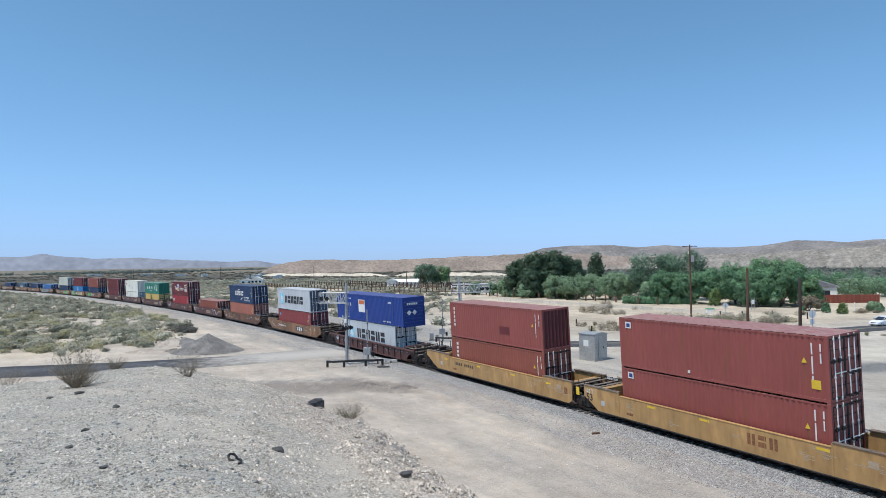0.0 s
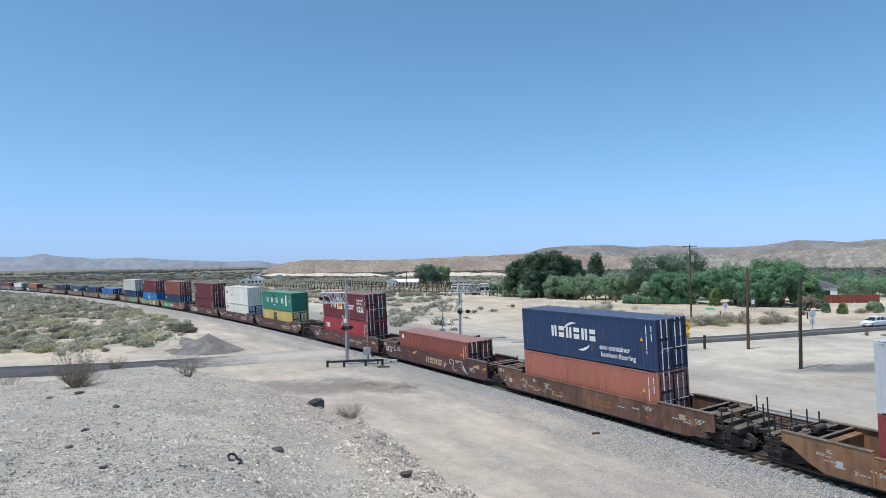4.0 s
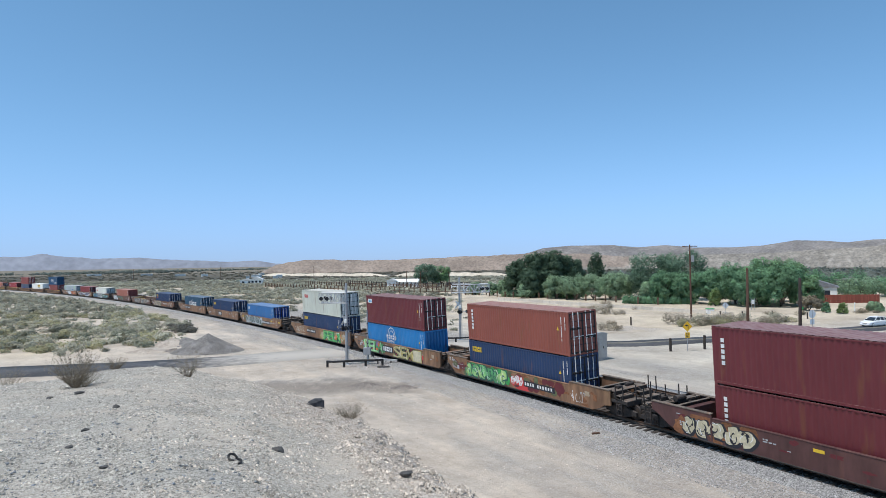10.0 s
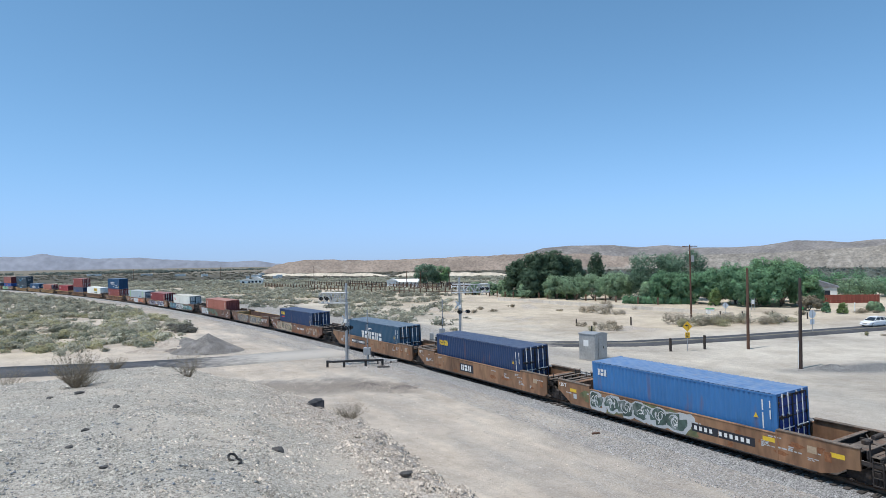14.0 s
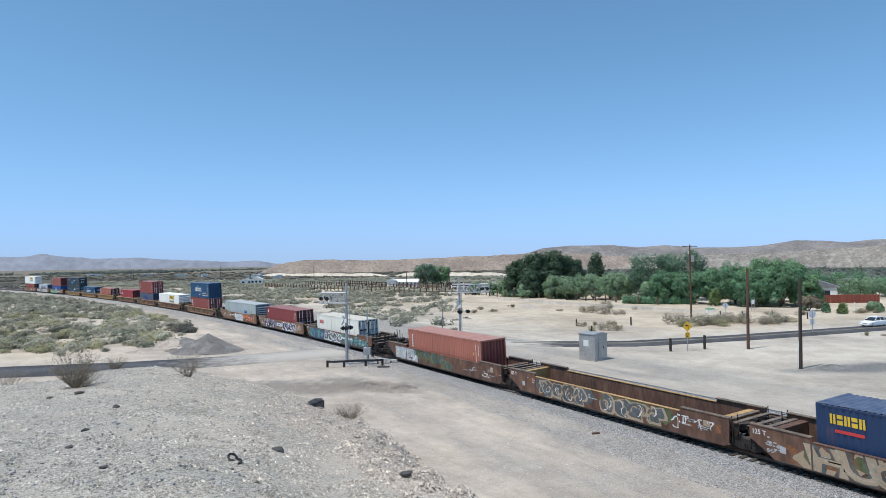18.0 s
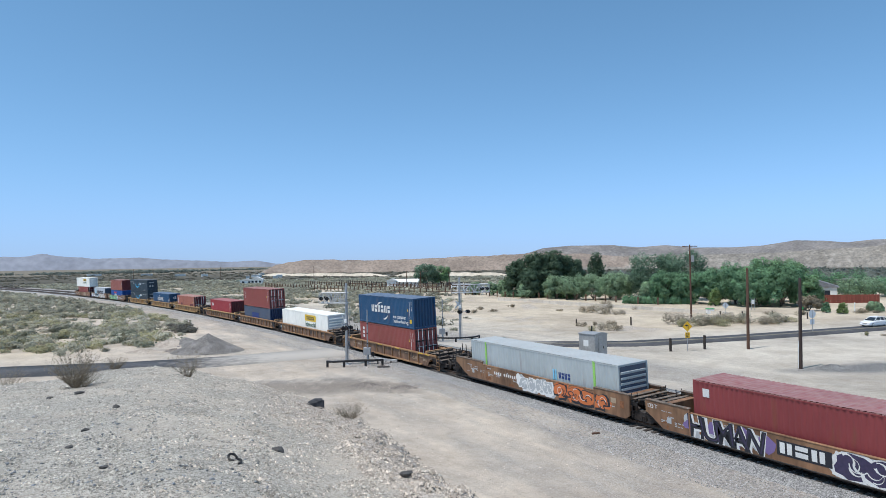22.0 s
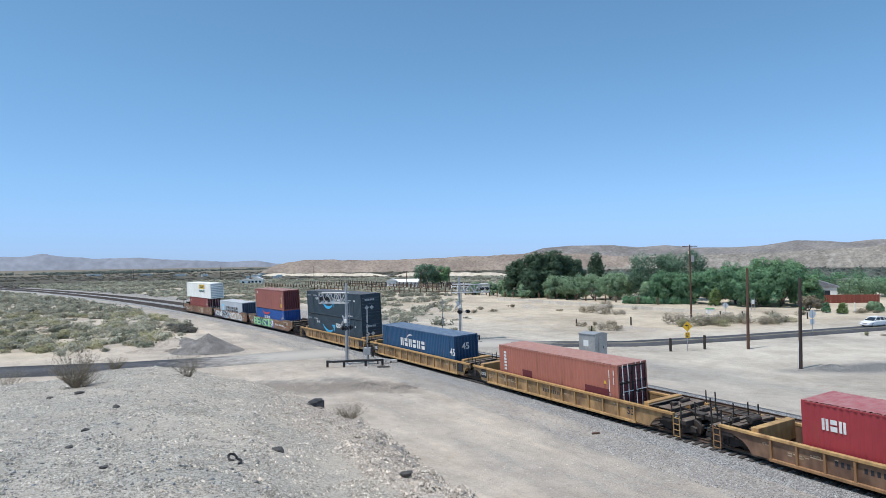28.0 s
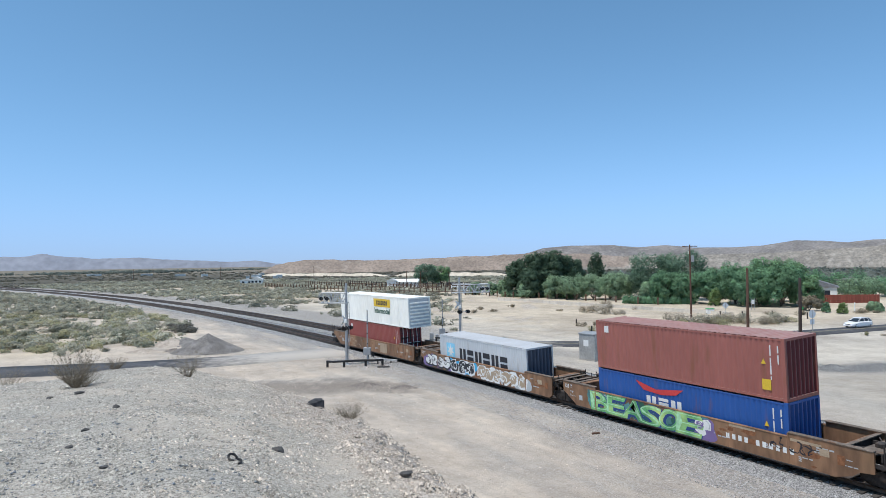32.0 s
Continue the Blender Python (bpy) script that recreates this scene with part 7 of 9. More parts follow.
# scrub of the desert: far too many to count
def bush_forms(n, count, size, lumps=5, spread=0.45, heart=None):
    out = []
    for i in range(n):
        r = random.Random(300 + i)
        blobs = [(r.uniform(-spread, spread), r.uniform(-spread, spread), r.uniform(0.22, 0.46), r.uniform(0.28, 0.46), r.uniform(0.28, 0.46), r.uniform(0.25, 0.42)) for _ in range(lumps)]
        v, f = leaf_cloud(blobs, count, size, 310 + i, 1.0, heart)
        v[:, 2] = np.maximum(v[:, 2], -0.05)
        out.append((v, f, NORMALS["last"]))
    return out


def sow(name, label, xs, ys, sizes, material, forms, seed, height=(0.7, 1.1)):
    r = np.random.default_rng(seed)
    zs = ground_z(xs, ys)
    vs, fs, ns, c = [], [], [], 0
    which = r.integers(0, len(forms), len(xs))
    for k, (bv, bf, bn) in enumerate(forms):
        m = which == k
        if not m.any():
            continue
        sc = np.stack([sizes[m], sizes[m], sizes[m] * r.uniform(*height, m.sum())], 1)
        turn = r.uniform(0, 6.28, m.sum())
        v, f = scatter(bv, bf, np.stack([xs[m], ys[m], zs[m] - 0.02], 1), turn, sc)
        ns.append(scatter(bn, bf, np.zeros((m.sum(), 3)), turn, np.ones((m.sum(), 3)))[0])
        vs.append(v)
        fs.append(f + c)
        c += len(v)
    ob = put(name, leafy_mesh(name, np.concatenate(vs), np.concatenate(fs), np.concatenate(ns)), material)
    return tagged(ob, label, "bushes", kind="stuff")


def candidates(n, x0, x1, y0, y1, seed):
    r = np.random.default_rng(seed)
    return r.uniform(x0, x1, n), r.uniform(y0, y1, n), r


NEAR_SAGE = bush_forms(6, 250, 0.074, 8, 0.52, (0, 0, 0.0))
FORMS = bush_forms(6, 58, 0.14)
COARSE = bush_forms(4, 22, 0.22)
SOFT = bush_forms(4, 84, 0.112, 7, 0.55)
ROUND = bush_forms(5, 1300, 0.032, 9, 0.6, (0, 0, 0.0))
# near field, on the inside of the curve
x, y, r = candidates(13500, -260, -30, 72, 285, 1)
off, patch = line_distance(x, y), smooth_noise(x, y, 16, 31) + 0.5 * smooth_noise(x, y, 5, 32)
seen = np.abs(np.degrees(np.arctan2(x, y))) < 42
edge = np.clip((y - road_y(x) - 10) / 8, 0, 1)
clear = np.hypot((x + 29.5) / 8, (y - 77.5) / 5.5) > 1
keep = (off < -7.5 - 3 * r.random(len(x)) - np.clip((110 - y) * 0.25, 0, 7)) & seen & clear & (patch + 0.75 > 1.1 * (1 - edge)) & (r.random(len(x)) < 0.25 + 0.75 * edge) & (y - road_y(x) > 8) & (patch > -0.55)
near = keep & (y < 140) & (r.random(len(x)) < 0.75)
tone = r.random(len(x)) + 0.25 * smooth_noise(x, y, 9, 39)
for label, shade, lo, hi in (("dense grey-green sagebrush mounds on the sand", SAGE, -9, 0.58), ("olive rabbitbrush mounds among the sagebrush", OLIVE_SAGE, 0.58, 0.86), ("dark grey-green mounds among the sagebrush", DARK_SAGE, 0.86, 9)):
    some = near & (tone >= lo) & (tone < hi)
    sow("sagebrush", label, x[some], y[some], 0.95 + 1.15 * r.random(some.sum()) ** 1.8, shade, NEAR_SAGE, 41, (0.62, 0.95))
rest = keep & (y >= 140)
sow("sagebrush", "dense grey-green sagebrush farther out", x[rest], y[rest], 0.9 + 1.2 * r.random(rest.sum()) ** 2, SAGE, FORMS, 42)
r = np.random.default_rng(48)
x = -44.5 + 8.5 * r.random(26)
y = 93 + (-36 - x) * 1.5 + r.normal(size=26) * 1.3
sow("dark_brush", "dark low brush beside the railway bend", x, y, 0.9 + 0.6 * r.random(26), surface("dark_grey_brush", (0.19, 0.185, 0.16), 0.85, 0, 0.5, 0.25, 0.1, 0.2, 0, island=0.12, thin=0.35), NEAR_SAGE, 49, (0.6, 0.9))
# across the line
x, y, r = candidates(24000, -230, 60, 92, 420, 2)
off, patch = line_distance(x, y), smooth_noise(x, y, 22, 33) + 0.5 * smooth_noise(x, y, 7, 34)
dense = np.clip((-x + 12) / 34, 0, 1) * 0.95 + np.clip((y - 190) / 60, 0, 0.9) - np.clip((x - 5) / 15, 0, 1) * np.clip((190 - y) / 20, 0, 1)
band = smooth_noise(x * 0.15, y, 9, 35)
keep = (off > 14 + 6 * r.random(len(x))) & (np.abs(np.degrees(np.arctan2(x, y))) < 42) & (r.random(len(x)) < dense) & (patch + 0.5 * band > -0.15) & ((x < 12) | (y > 230))
near = keep & (y < 185)
sow("desert_scrub", "scattered desert scrub across the railway", x[near], y[near], 0.9 + 1.5 * r.random(near.sum()) ** 2, SAGE, SOFT, 43, (0.55, 0.85))
rest = keep & (y >= 185)
sow("desert_scrub", "desert scrub towards the corrals", x[rest], y[rest], 1.2 + 1.1 * r.random(rest.sum()), SAGE, COARSE, 44, (0.5, 0.8))
# plain beyond
x, y, r = candidates(5200, -520, 330, 330, 1050, 3)
patch = smooth_noise(x, y, 90, 36) + 0.6 * smooth_noise(x * 0.4, y, 40, 37)
keep = (patch > -0.5) & (np.abs(np.degrees(np.arctan2(x, y))) < 40) & (np.hypot(x, y) < 720 + 300 * (x < -120))
# paler and greyer than near leaves: distance haze put into the colour
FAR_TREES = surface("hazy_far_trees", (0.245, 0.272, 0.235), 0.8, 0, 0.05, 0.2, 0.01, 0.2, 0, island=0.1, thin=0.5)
SCRUB_FAR = surface("dark_far_scrub", (0.215, 0.205, 0.16), 0.85, 0, 0.05, 0.25, 0.01, 0.25, 0, island=0.1, thin=0.4)
sow("far_scrub", "dark scrub on the distant plain", x[keep], y[keep], 1.6 + 2.2 * r.random(keep.sum()), SCRUB_FAR, COARSE, 45, (0.22, 0.42))
x, y, r = candidates(900, 88, 260, 172, 420, 6)
keep = np.degrees(np.arctan2(x, y)) < 38
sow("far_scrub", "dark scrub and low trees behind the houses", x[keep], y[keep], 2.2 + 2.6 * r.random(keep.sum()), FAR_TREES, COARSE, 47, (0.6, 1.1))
# tree belts far off
x, y, r = candidates(1400, -700, -120, 900, 1500, 4)
keep = (smooth_noise(x * 0.25, y, 160, 38) > 0.35)
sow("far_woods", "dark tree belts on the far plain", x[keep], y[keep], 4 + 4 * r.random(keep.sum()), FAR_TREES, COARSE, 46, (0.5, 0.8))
# grey dry shrubs of the yard, countable: each its own thing
DRYSAGE = surface("grey_dry_sage", (0.48, 0.425, 0.335), 0.85, 0, 1.0, 0.25, 0.3, 0.25, 0, island=0.14, thin=0.4)
r = random.Random(12)
road_brush = [(34.8 + 18.2 * (k + 0.5) / 18 + r.uniform(-0.4, 0.4), 97.2 + r.uniform(-2.4, 2.4), r.uniform(1.7, 2.6) - 0.6 * (k > 14), 1) for k in range(18)]
for i, (px_, py_, s, n_) in enumerate(road_brush + [(29.3, 118, 2.4, 1), (27.0, 121, 1.9, 0), (31.2, 116, 1.8, 1), (20.4, 89.6, 1.3, 1), (22.2, 90.2, 1.4, 1), (24.0, 89.4, 1.1, 0), (22.5, 126, 1.2, 0), (20.3, 96.5, 1.0, 0), (22.5, 97.5, 0.7, 0), (24.7, 96.3, 1.4, 0), (10, 128, 1.2, 0), (7.5, 134, 1.1, 0),
                                       (34.5, 139, 1.4, 0), (37.5, 128, 1.2, 0), (5.5, 124, 1.3, 0), (3.2, 128, 1.1, 0), (14.5, 138, 1.0, 0), (56, 112, 1.3, 0), (60, 110, 1.5, 0), (33, 130, 1.0, 0), (70.6, 109.5, 1.2, 0), (73.4, 110.4, 1.1, 0), (72, 111.5, 1.3, 0),
                                       (52, 80.5, 0.6, 1), (54, 80.0, 0.5, 1)]):
    bv, bf, bn = ROUND[i % 5]
    z = float(ground_z(px_, py_)[0])
    key = ("shrub", i % 5)
    if key not in SHAPES:
        SHAPES[key] = leafy_mesh("shrub", bv, bf, bn)
    ob = put("shrub", SHAPES[key], (OLIVE_SAGE if i % 4 == 1 else SAGE if i % 4 == 3 else DRYSAGE) if n_ else LEAF["dry"], None, pose(px_, py_, z, 0, 0, i * 67) @ Matrix.Diagonal((s * (1.0 + 0.25 * math.sin(i * 2.3)), s, s * (0.88 + 0.3 * math.cos(i * 1.7)), 1)))
    tagged(ob, "grey dry sage shrub on the sand" if n_ else "low brown dry shrub on the sand", "shrub", "shrubs of the yard")


def twig_bush(x, y, size, seed, label, leafy=60, stems=26, low=1.0):
    """A wiry desert bush: thin stems that fork, with a few small leaves."""
    r = random.Random(seed)
    z = float(ground_z(x, y)[0])
    t = group_of("desert_bush", label, "bush", "wiry bushes on the hill", at=pose(x, y, z - 0.04))
    bm = bmesh.new()
    tips = []
    for i in range(stems):
        a, lean = r.uniform(0, 6.28), r.uniform(0.2, 1.0) / low
        p = Vector((0.05 * math.cos(a), 0.05 * math.sin(a), 0))
        d = Vector((math.cos(a) * lean, math.sin(a) * lean, 1.0)).normalized()
        rad = 0.0055 * size
        for k in range(3):
            q = p + d * size * r.uniform(0.28, 0.42)
            add_tube(bm, p, q, rad, rad * 0.7, 4, False)
            side = (d + Vector((r.uniform(-0.8, 0.8), r.uniform(-0.8, 0.8), r.uniform(-0.1, 0.5)))).normalized()
            e = q + side * size * r.uniform(0.15, 0.3)
            add_tube(bm, q, e, rad * 0.6, rad * 0.3, 4, False)
            tips += [q, e]
            p, rad = q, rad * 0.7
            d = (d + Vector((r.uniform(-0.4, 0.4), r.uniform(-0.4, 0.4), r.uniform(-0.2, 0.2)))).normalized()
    tagged(part("branchwork", bm, TWIG, t), kind="stuff")
    if leafy:
        blobs = [(p.x, p.y, p.z, 0.05 * size, 0.05 * size, 0.05 * size) for p in tips]
        v, f = leaf_cloud(blobs, leafy * 10, 0.013 * size, seed + 1)
        tagged(put("leaves", grid_mesh("leaves", v, f), LEAF["dry"], t), kind="stuff")
    return t


twig_bush(-11.5, 20.2, 0.92, 401, "wiry brown creosote bush on the hill's rim", 260, 150, 0.9)
twig_bush(-11.2, 20.0, 0.58, 402, "wiry brown creosote bush on the hill's rim", 110, 90, 0.6)
twig_bush(-9.25, 23.4, 0.80, 403, "sparse twiggy bush on the hill's rim", 120, 70, 0.8)
twig_bush(-2.75, 18.7, 0.5, 404, "small grey twiggy bush on the slope", 160, 130, 0.6)
twig_bush(-4.95, 12.85, 0.20, 405, "tiny dry tuft among the stones", 40, 40, 0.5)
twig_bush(-4.6, 12.6, 0.12, 406, "tiny dry tuft among the stones", 10, 12, 0.5)
twig_bush(-13.9, 27.4, 0.52, 407, "round pale dry bush on the rim", 240, 130, 0.7)
twig_bush(-16.6, 24.6, 0.85, 408, "wiry grey bush on the hill's rim", 80, 80, 0.6)

# ---- stones ----
RUBBLE = surface("pinkish_rubble", (0.455, 0.392, 0.328), 0.9, 0, 12, 0.25, 1.5, 0.2, 0.4, 30, island=0.44, spec=0.2)
STONE = surface("broken_stone", (0.41, 0.386, 0.338), 0.9, 0, 12, 0.25, 1.5, 0.2, 0.4, 30, island=0.46, spec=0.2)
WARM_STONE = surface("tan_stone_chips", (0.50, 0.44, 0.37), 0.9, 0, 12, 0.25, 1.5, 0.2, 0.4, 30, island=0.5, spec=0.2)
BROWN_HEAP = surface("brown_gravel", (0.20, 0.174, 0.152), 0.9, 0, 10, 0.3, 1, 0.2, 0.5, 30, island=0.45, spec=0.2)
DIRT = surface("brown_dirt", (0.42, 0.36, 0.30), 0.95, 0, 5, 0.2, 0.8, 0.2, 0.4, 20, island=0.15, spec=0.15)
YARD_GRAVEL = surface("grey_gravel", (0.19, 0.188, 0.182), 0.9, 0, 10, 0.3, 1, 0.2, 0.5, 30, island=0.35, spec=0.2)
HEAP_STONE = surface("dark_crushed_rock", (0.225, 0.212, 0.20), 0.9, 0, 10, 0.3, 1, 0.2, 0.5, 30, island=0.16, spec=0.2)


def stone_form(seed, sharp=False):
    bm = bmesh.new()
    if sharp:
        tips = [bm.verts.new(p) for p in ((1, 0, 0), (-1, 0, 0), (0, 1, 0), (0, -1, 0), (0, 0, 1), (0, 0, -1))]
        for a in (0, 1):
            for b in (2, 3):
                for c in (4, 5):
                    bm.faces.new((tips[a], tips[b], tips[c]))
        bmesh.ops.recalc_face_normals(bm, faces=bm.faces)
    else:
        bmesh.ops.create_icosphere(bm, subdivisions=1, radius=1)
    r = random.Random(seed)
    for v in bm.verts:
        v.co *= r.uniform(0.65, 1.1)
        v.co.z *= 0.65
    vs = np.array([v.co[:] for v in bm.verts])
    bm.verts.index_update()
    fs = np.array([[v.index for v in f.verts] for f in bm.faces])
    bm.free()
    return vs, fs


STONES = [stone_form(500 + i) for i in range(5)]
CHIPS = [stone_form(520 + i, True) for i in range(5)]


def cap_form(seed):
    """The part of a half-buried chip that shows: five uneven facets round an off-centre top."""
    r = random.Random(seed)
    ring = [(math.cos(a) * r.uniform(0.7, 1.15), math.sin(a) * r.uniform(0.7, 1.15), -0.25) for a in (0.2, 1.4, 2.7, 3.9, 5.2)]
    vs = np.array(ring + [(r.uniform(-0.45, 0.45), r.uniform(-0.45, 0.45), r.uniform(0.45, 0.85))])
    return vs, np.array([(i, (i + 1) % 5, 5) for i in range(5)])


CAPS = [cap_form(540 + i) for i in range(5)]


def strew(name, label, xs, ys, sizes, material, seed, sink=0.3, zs=None, forms=None):
    r = np.random.default_rng(seed)
    zs = ground_z(xs, ys) if zs is None else zs
    vs, fs, c = [], [], 0
    which = r.integers(0, 5, len(xs))
    for k, (bv, bf) in enumerate(forms or CHIPS):
        m = which == k
        sc = sizes[m][:, None] * r.uniform(0.7, 1.2, (m.sum(), 3))
        v, f = scatter(bv, bf, np.stack([xs[m], ys[m], zs[m] + sizes[m] * sink * 0.5], 1), r.uniform(0, 6.28, m.sum()), sc, r.uniform(-0.5, 0.5, m.sum()))
        vs.append(v)
        fs.append(f + c)
        c += len(v)
    return tagged(put(name, grid_mesh(name, np.concatenate(vs), np.concatenate(fs)), material), label, "stones", kind="stuff")


r = np.random.default_rng(61)
n = 104000
a, d = np.radians(r.uniform(-37, 9, n)), 5.2 + 27 * r.random(n) ** 1.35
x, y = d * np.sin(a), d * np.cos(a)
deg = np.degrees(a)
crest = np.interp(deg, CREST_ANGLE, CREST_DIST)
ok = (d < crest + 2.5) & (smooth_noise(x, y, 2.6, 67) + 0.6 * smooth_noise(x, y, 0.9, 68) > -0.75 + 0.5 * r.random(n) - 0.4)
size = (0.0075 + 0.019 * r.random(n) ** 2.2 + 0.03 * r.random(n) ** 30) * (0.75 + d / 30)
pink = r.random(n) < np.clip((deg + 30) / 28, 0.05, 0.9)
for name, label, stone, part_ in (("gravel", "pale grey broken stones strewn over the hill", STONE, ok & ~pink), ("gravel", "pinkish tan stone chips strewn over the hill", WARM_STONE, ok & pink)):
    strew(name, label, x[part_], y[part_], size[part_], stone, 62, 0.1, None, CAPS)
n = 24000
a = np.radians(r.uniform(-15, 12, n))
d = np.interp(np.degrees(a), CREST_ANGLE, CREST_DIST) * r.uniform(0.55, 1.22, n)
strew("rubble", "pinkish rubble down the hill's flank", d * np.sin(a), d * np.cos(a), (0.011 + 0.034 * r.random(n) ** 3.0 + 0.04 * r.random(n) ** 24) * np.clip(1.75 - d / np.interp(np.degrees(a), CREST_ANGLE, CREST_DIST), 0.5, 1.0), RUBBLE, 63, 0.3, None, CAPS)
n = 27000
s_, o_ = r.uniform(-58, 25, n), -r.uniform(1.4, 5.6, n)
pts = np.array([beside_line(a_, b_) for a_, b_ in zip(s_, o_)])
zz = np.maximum(PLAIN, np.where(np.abs(o_) < 2.0, -0.255, -0.27 - (np.abs(o_) - 2.0) * 0.177) - np.abs(o_) * 0.0484)
strew("ballast_stones", "loose grey ballast beside the rails", pts[:, 0], pts[:, 1], 0.022 + 0.026 * r.random(n), surface("ballast_stone", (0.33, 0.325, 0.318), 0.9, 0, 10, 0.25, 1, 0.1, 0.3, 30, island=0.7, spec=0.2), 64, 0.3, zz, CAPS)

n = 21000
s_, o_ = r.uniform(-60, 20, n), -r.uniform(5.0, 24, n)
pts = np.array([beside_line(a_, b_) for a_, b_ in zip(s_, o_)])
ok = ground_z(pts[:, 0], pts[:, 1]) < PLAIN + 0.3
strew("pebbles", "pebbles scattered over the dirt track", pts[ok, 0], pts[ok, 1], 0.014 + 0.038 * r.random(ok.sum()) ** 3 + 0.05 * r.random(ok.sum()) ** 30, WARM_STONE, 65, 0.2, None, CAPS)
n = 3400
a, d = np.radians(-37 + 22 * r.random(n) ** 2.0), 5.6 + 11 * r.random(n) ** 1.7
strew("slate_chips", "dark slaty chips on the hill", d * np.sin(a), d * np.cos(a), 0.010 + 0.027 * r.random(n) ** 3.5, surface("slaty_chips", (0.23, 0.24, 0.25), 0.8, 0, 10, 0.3, 1, 0.2, 0.4, 30, island=0.4, spec=0.2), 66, 0.3)


def heap(x, y, rx, ry, h, label, material, seed, n=900, size=0.09):
    """A cone of tipped rock with loose stones on it."""
    g = group_of("rock_heap", label, "heap", at=pose(x, y, PLAIN - 0.12))
    rr = np.random.default_rng(seed)
    rings, seg = 9, 30
    v, f = [(0, 0, h)], []
    for i in range(1, rings + 1):
        for j in range(seg):
            q = i / rings * (1 + 0.10 * math.sin(j * 0.9 + seed) + rr.normal() * 0.02)
            v.append((rx * q * math.cos(2 * math.pi * j / seg), ry * q * math.sin(2 * math.pi * j / seg), max(-0.15, h * (1 - q) * (1 - 0.12 * q)) + rr.normal() * 0.04))
    bm = bmesh.new()
    vs = [bm.verts.new(p) for p in v]
    for j in range(seg):
        bm.faces.new((vs[0], vs[1 + j], vs[1 + (j + 1) % seg]))
        for i in range(rings - 1):
            a0, a1 = 1 + i * seg + j, 1 + i * seg + (j + 1) % seg
            bm.faces.new((vs[a0], vs[a0 + seg], vs[a1 + seg], vs[a1]))
    part("heap_body", bm, material, g)
    t, q = rr.uniform(0, 6.28, n), np.sqrt(rr.random(n))
    px_, py_ = rx * q * np.cos(t), ry * q * np.sin(t)
    bv, bf = CAPS[seed % 5]
    vv, ff = scatter(bv, bf, np.stack([px_, py_, h * (1 - q) * (1 - 0.12 * q)], 1), t * 3, (size * rr.uniform(0.5, 1.4, n))[:, None] * np.ones((1, 3)))
    tagged(put("scree", grid_mesh("scree", vv, ff), material, g), kind="stuff")
    return g


heap(-27.3, 75.0, 4.3, 3.6, 2.15, "conical heap of dark crushed rock by the road", HEAP_STONE, 71, 9000, 0.075)
heap(-32.6, 82.0, 3.2, 2.5, 0.95, "lower dark heap beside the cone", HEAP_STONE, 72, 3000, 0.075)
heap(-34.2, 81.5, 2.9, 2.4, 1.0, "low pale sand hump among bushes", DIRT, 73, 200, 0.04)
heap(-34.6, 75.0, 3.0, 1.1, 0.5, "low spill of brown dirt by the road", DIRT, 76, 400, 0.06)
heap(-31.6, 75.6, 1.6, 0.8, 0.4, "low spill of brown dirt by the road", BROWN_HEAP, 77, 250, 0.06)
heap(34.4, 57.7, 2.0, 0.9, 0.40, "low heap of grey gravel in the yard", YARD_GRAVEL, 78, 600, 0.05)
heap(-6.4, 52.3, 2.1, 0.9, 0.42, "small heap of brown gravel on the dirt", BROWN_HEAP, 74, 350, 0.05)
heap(-3.3, 51.2, 1.6, 0.8, 0.38, "small heap of brown gravel on the dirt", BROWN_HEAP, 75, 300, 0.05)

# ---- things of the yard and the crossing ----
WOOD_POLE = surface("creosoted_pole", (0.115, 0.060, 0.038), 0.85, 0, 4, 0.25, 1, 0.2, 0.4, 20, stretch=(3, 3, 0.3))
GALV = surface("dull_galvanised_metal", (0.42, 0.43, 0.44), 0.5, 0.55, 6, 0.12, 0.8, 0.12, 0.05)
SILVER = surface("aluminium_sheet", (0.40, 0.40, 0.39), 0.45, 0.3, 5, 0.12, 0.8, 0.15, 0.05)
BLACK = surface("black_steel", (0.022, 0.022, 0.024), 0.5, 0.2, 8, 0.2, 1, 0.15, 0.05)
SIGN_YELLOW = surface("sign_yellow", (0.80, 0.46, 0.02), 0.45, 0, 10, 0.05, 1, 0.06, 0)
SIGN_WHITE = surface("sign_white", (0.78, 0.78, 0.76), 0.45, 0, 10, 0.05, 1, 0.06, 0)
DARK_POST = surface("dark_timber_post", (0.045, 0.035, 0.03), 0.9, 0, 6, 0.25, 1, 0.2, 0.3)


